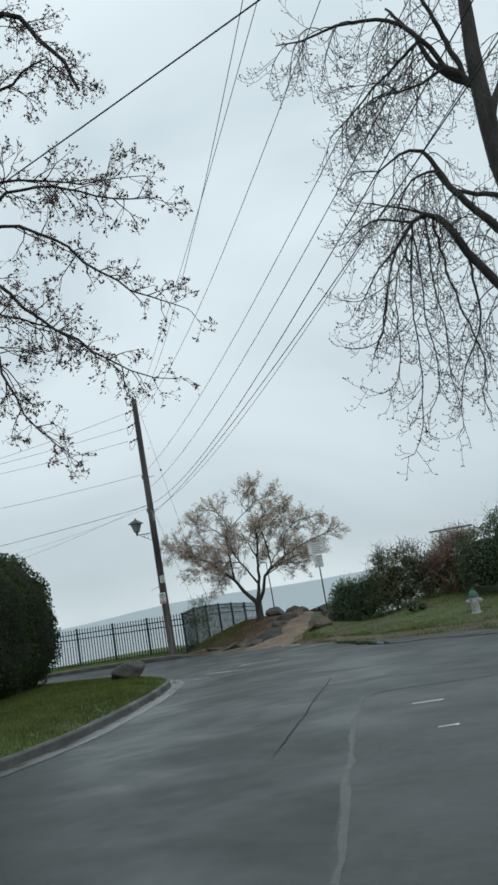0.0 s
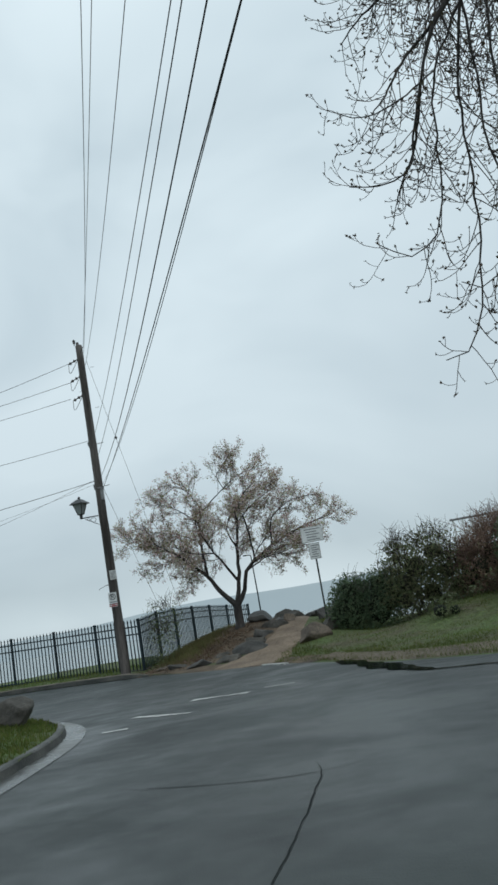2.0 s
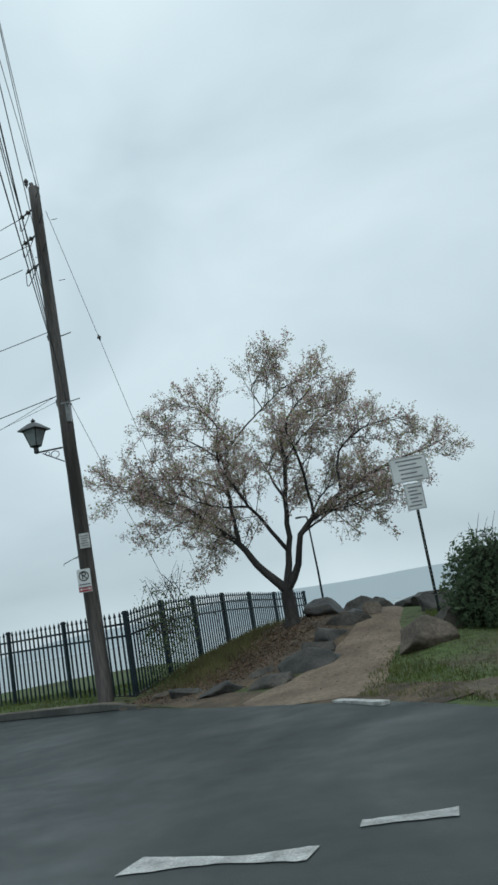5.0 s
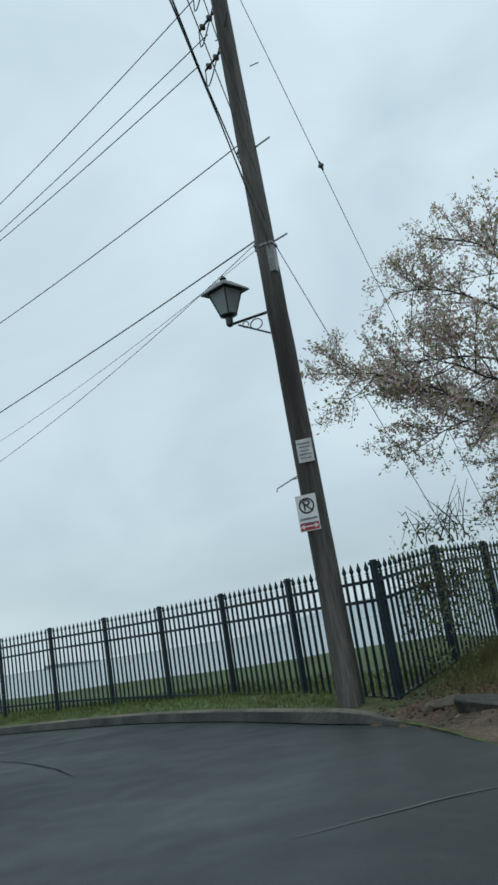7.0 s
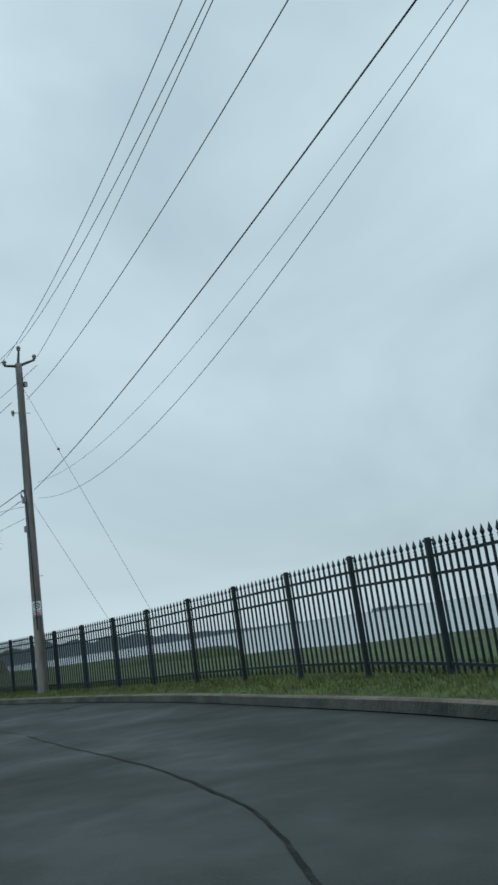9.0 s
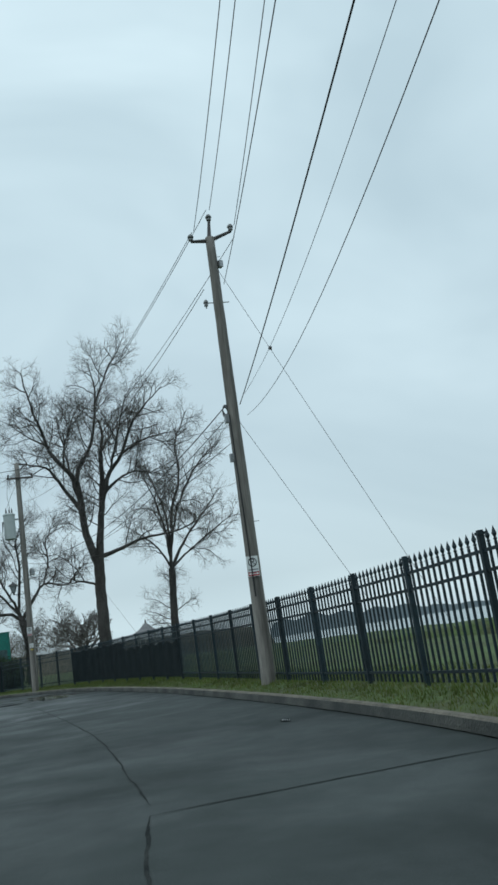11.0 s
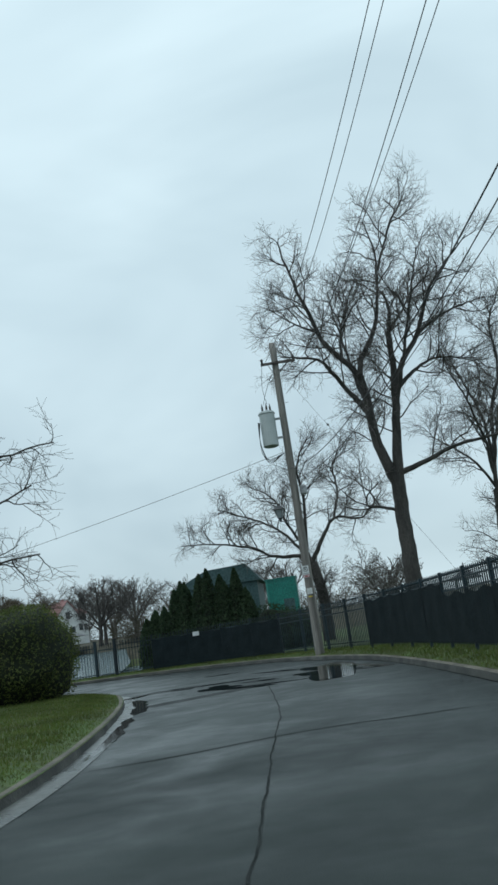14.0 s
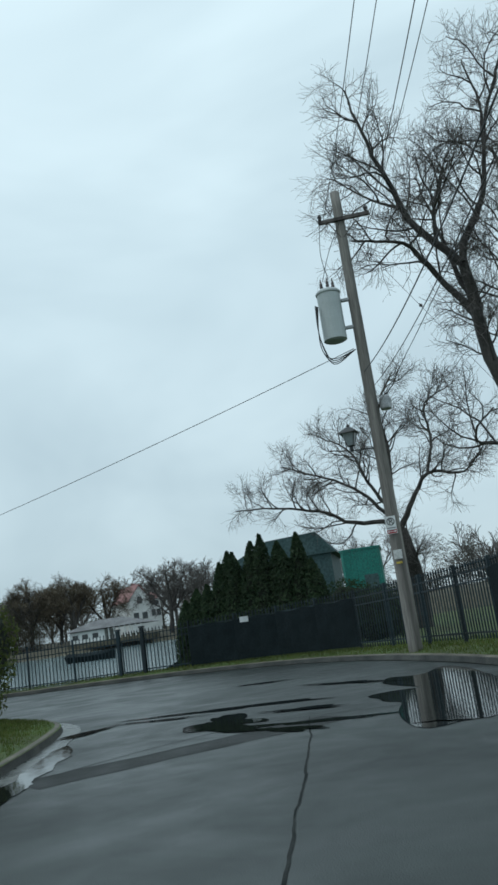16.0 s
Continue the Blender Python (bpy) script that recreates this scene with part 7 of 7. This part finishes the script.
gazebo(-113.0, 45.6)


def house():
    """A white gabled house with a red roof and a lower wing; its front faces +x."""
    t = thing("house", (-168, -12.6, 5.2), "white gabled house with a faded red roof across the inlet", "house", "houses across the inlet")
    t.rotation_euler = (0, 0, radians(45))
    wall = pmesh("wall", ([(-3, -1.9, -1.5), (3, -1.9, -1.5), (3, 1.6, -1.5), (-3, 1.6, -1.5), (-3, -1.9, 3.6), (3, -1.9, 3.6), (3, 1.6, 3.6), (-3, 1.6, 3.6), (-3, -0.15, 5.6), (3, -0.15, 5.6)],
                          [(0, 1, 5, 4), (2, 3, 7, 6), (1, 2, 6, 9, 5), (3, 0, 4, 8, 7), (0, 3, 2, 1)]), M_WHITE, t)
    for s0, s1, nm in ((-1, -2.25, "roof"), (1, 1.95, "roof")):
        ey, ez = s1, 3.3
        pmesh(nm, ([(-3.3, -0.15, 5.75), (3.3, -0.15, 5.75), (3.3, ey, ez), (-3.3, ey, ez), (-3.3, -0.15, 5.62), (3.3, -0.15, 5.62), (3.3, ey, ez - 0.13), (-3.3, ey, ez - 0.13)],
                   [(0, 1, 2, 3), (4, 7, 6, 5), (0, 4, 5, 1), (2, 6, 7, 3), (1, 5, 6, 2), (0, 3, 7, 4)]), M_ROOFRED, t)
    wing = pmesh("wing", box((1.0, 2.6, 0.95), (3.4, 2.0, 4.9)), M_WHITE, t, "lower white side wing")
    pmesh("wing_roof", ([(-1.0, 1.5, 3.4), (3.0, 1.5, 3.4), (3.0, 3.9, 3.4), (-1.0, 3.9, 3.4), (0.4, 2.6, 4.4), (1.6, 2.6, 4.4)], [(0, 1, 5, 4), (1, 2, 5), (2, 3, 4, 5), (3, 0, 4), (0, 3, 2, 1)]), M_ROOFRED, t)
    for x, y, z, w, h, host in ((3.0, -1.0, 0.9, 0.9, 1.0, wall), (3.0, 0.5, 0.9, 0.9, 1.0, wall), (3.0, -0.2, 3.3, 0.8, 1.1, wall), (2.7, 2.2, 1.2, 0.7, 1.0, wing), (2.7, 3.1, 1.2, 0.7, 1.0, wing), (2.7, 2.6, 2.7, 1.3, 0.7, wing)):
        win = pmesh("window", box((x + 0.02, y, z), (0.1, w + 0.16, h + 0.16)), M_WHITE, host)
        pmesh("pane", box((x + 0.075, y, z), (0.03, w, h)), M_GLASS, win if host is t else host)
    pmesh("chimney", box((-0.5, 0.9, 5.4), (0.5, 0.5, 1.6)), M_ROOFRED, t)


house()


def pavilion():
    t = thing("pavilion", (-146.0, -8.2, 2.7), "low white waterside pavilion with slender columns", "pavilion", "houses across the inlet")
    t.rotation_euler = (0, 0, radians(-6))
    pmesh("floor_deck", box((0, 0, -0.15), (5, 10.8, 0.7)), M_BANK, t)
    for k in range(7):
        pmesh("column", tube([(2.3, 0.6 + 0.75 * k, 0.15), (2.3, 0.6 + 0.75 * k, 1.7)], 0.09, 8), M_WHITE, t)
    back = pmesh("wall", box((0.6, -2.6, 0.85), (3.2, 5.0, 1.5)), M_WHITE, t)
    for y in (-4.3, -2.9, -1.4):
        pmesh("window", box((2.22, y, 0.95), (0.06, 0.8, 0.6)), M_GLASS, back)
    pmesh("roof", ([(-2.8, -5.6, 1.7), (2.8, -5.6, 1.7), (2.8, 5.6, 1.7), (-2.8, 5.6, 1.7), (0, -2.6, 2.9), (0, 1.5, 2.9)], [(0, 1, 4), (1, 2, 5, 4), (2, 3, 5), (3, 0, 4, 5), (0, 3, 2, 1)]), M_ROOFGY, t)


pavilion()


def boat(x, y, z, yaw, L):
    t = thing("moored_boat", (x, y, z), "small moored boat with a dark cover", "boat", "moored boats")
    t.rotation_euler = (0, 0, radians(yaw))
    v = []
    for u in np.linspace(-1, 1, 9):
        w = 0.75 * (1 - max(u, -0.2) ** 2 * 0.9) * 0.8
        v += [(u * L / 2, -w, 0.42 + 0.12 * u * u), (u * L / 2, -w * 0.5, -0.15), (u * L / 2, w * 0.5, -0.15), (u * L / 2, w, 0.42 + 0.12 * u * u)]
    pmesh("hull", (v, [(i * 4 + j, i * 4 + 4 + j, i * 4 + 5 + j, i * 4 + j + 1) for i in range(8) for j in range(3)] + [(0, 1, 2, 3), (32, 35, 34, 33)]), M_SCREEN, t)
    pmesh("cover", ([(p[0], p[1], p[2]) for p in v[0::4]] + [(p[0], 0, p[2] + 0.28) for p in v[0::4]] + [(p[0], p[1], p[2]) for p in v[3::4]], [(i + 9 * k, i + 1 + 9 * k, i + 10 + 9 * k, i + 9 + 9 * k) for k in (0, 1) for i in range(8)]), M_SCREEN, t)


boat(-112.0, 2.0, 0.75, 78, 5.0)

# far bank of the inlet and the woods on it
bank = []
rb = np.random.default_rng(7)
ys = np.linspace(-120, 70, 60)
for off, z in ((0, -1.0), (4.5, 2.2), (14, 3.2), (60, 4.6)):
    bank += [(-143 - off - 6 * math.sin(y * 0.05) + rb.normal(0, 0.5), y, z + rb.normal(0, 0.12)) for y in ys]
solo("far_bank", (bank, [(a * 60 + i, a * 60 + i + 1, (a + 1) * 60 + i + 1, (a + 1) * 60 + i) for a in range(3) for i in range(59)]), M_BANK, "low grassy far bank of the inlet", "bank", kind="structure", smooth=True)
FAR = dict(count=[7, 6, 4], unit=None, len=[3.4, 1.9, 1.1], rad=[0.12, 0.06, 0.035], n=[6, 5, 4], angle=(22, 58), lift=0.08, tip=0.02, wander=0.16, thin=0.025, bare=9, leafy=1)
FAR["from"] = 0.3
rf = np.random.default_rng(14)
far_spots = [(-165 - rf.uniform(0, 25), y, rf.uniform(8.5, 12.5)) for y in np.linspace(-52, 26, 22)] + [(-150, -24, 9), (-152, -1, 10), (-150, 4, 9), (-140, 41, 8), (-120, 38.5, 7.5)]
for k, (x, y, H) in enumerate(far_spots):
    z = gz(x, y) if x > -141 and y > 30 else 3.0
    tw = rf.normal(0, 0.4, 4)
    tree((x, y, z), "bare far tree beyond the inlet", [[(x, y, z - 0.3, 0.28), (x, y, z + H * 0.3, 0.22), (x + tw[0], y + tw[1], z + H * 0.75, 0.08)],
                                                      [(x, y, z + H * 0.25, 0.16), (x + tw[2], y - H * 0.16, z + H * 0.5, 0.1), (x, y - H * 0.28, z + H * 0.72, 0.05)],
                                                      [(x, y, z + H * 0.28, 0.16), (x + tw[3], y + H * 0.17, z + H * 0.52, 0.1), (x, y + H * 0.28, z + H * 0.7, 0.05)]], FAR, 200 + k, M_TWIG_GY, M_TWIG_GY, group="far trees")


def far_wood(spots, seed):
    r = np.random.default_rng(seed)
    pts = []
    for x, y, w, h, n in spots:
        q = r.normal(0, 1, (n, 3))
        q /= np.linalg.norm(q, axis=1)[:, None]
        q *= (r.uniform(0, 1, n) ** 0.4)[:, None]
        top = 1 + 0.25 * np.sin(q[:, 1] * 9 + x)
        pts.append(np.column_stack([x + q[:, 0] * 4, y + q[:, 1] * w, 2.0 + h * (0.5 + 0.5 * q[:, 2]) * top]))
    solo("far_wood", quads(r, np.vstack(pts), 0.2, 0.35), M_FARWOOD, "dense brownish undergrowth and woods across the inlet", "woods", kind="stuff")


far_wood([(-176, y, 7, (10.0 if y < 5 else 7.5) + 2 * math.sin(y), 9000) for y in (-58, -48, -38, -29, -20, -10, 0, 10, 20, 30, 40)] + [(-150, -24, 5.5, 7.5, 11000), (-148, -31, 5, 6.5, 9000), (-152, -38, 6, 7, 7500), (-150, 4.0, 4, 4.5, 4500)], 301)

# dense brown trees and one tall bare tree on the far bank
WILLOW = dict(FAR, count=[10, 9, 8], len=[3.0, 1.8, 1.1], rad=[0.08, 0.04, 0.026], lift=0.06, tip=-0.2, thin=0.018)
for k, (x, y, H) in enumerate(((-150, -21.5, 11.6), (-153, -18.5, 11.2), (-151, -15.6, 10.6), (-157, -13.2, 10.6), (-156, -24.5, 11.4))):
    z = 2.8
    tree((x, y, z), "dense brown bare willow on the far bank", [[(x, y, z - 0.4, 0.3), (x, y + 0.2, z + H * 0.3, 0.24), (x + 0.4, y, z + H * 0.72, 0.08)],
         [(x, y, z + H * 0.2, 0.16), (x + 0.6, y - H * 0.13, z + H * 0.45, 0.1), (x + 0.4, y - H * 0.24, z + H * 0.6, 0.05)],
         [(x, y, z + H * 0.22, 0.16), (x - 0.4, y + H * 0.12, z + H * 0.5, 0.1), (x, y + H * 0.22, z + H * 0.64, 0.05)]], WILLOW, 210 + k, M_BARK_GY, M_TWIG_WL, group="far bank willows")
x, y, z = -151.0, -1.6, 2.8
tree((x, y, z), "tall round-crowned bare tree on the far bank", [[(x, y, z - 0.4, 0.34), (x, y + 0.2, z + 3.4, 0.26), (x, y, z + 8.4, 0.07)], [(x, y, z + 2.6, 0.16), (x, y - 1.6, z + 5.4, 0.11), (x, y - 2.8, z + 7.6, 0.04)],
     [(x, y, z + 3.0, 0.16), (x, y + 1.5, z + 5.6, 0.11), (x, y + 2.6, z + 7.8, 0.04)], [(x, y, z + 2.4, 0.12), (x, y + 2.4, z + 4.4, 0.07), (x, y + 3.6, z + 5.2, 0.04)], [(x, y, z + 2.2, 0.12), (x, y - 2.2, z + 4.2, 0.07), (x, y - 3.5, z + 5.0, 0.04)]],
     dict(FAR, count=[8, 8, 6], len=[2.6, 1.5, 0.9], rad=[0.07, 0.035, 0.022], thin=0.015), 230, M_BARK_GY, M_TWIG_GY, group="far trees")


# fallen leaves and chips on the bed and the path
def litter(line, width, n, size, seed, material, label):
    r = np.random.default_rng(seed)
    p = resample(line, 0.05)
    i = r.integers(0, len(p), n)
    c = p[i] + r.normal(0, width, (n, 2))
    c = c[~within(ROAD_LOOP, c[:, 0], c[:, 1])]
    z = ground_z(c[:, 0], c[:, 1]) + 0.045
    solo("leaf_litter", quads(r, np.column_stack([c, z]), size, 1.0, np.array([0, 0, 1.6])), material, label, "leaf litter", kind="stuff")


litter([(-4.2, 30.0), (-3.2, 30.4), (-2.5, 31.3), (-2.4, 32.6)], 0.55, 5200, 0.028, 401, M_LITTER, "brown fallen leaves and wood chips under the cherry")
litter([(-1.3, 27.6), (-0.8, 29.0), (-0.35, 30.4), (-0.3, 32.0)], 0.5, 500, 0.014, 402, M_LITTER, "scattered brown leaves on the sandy path")
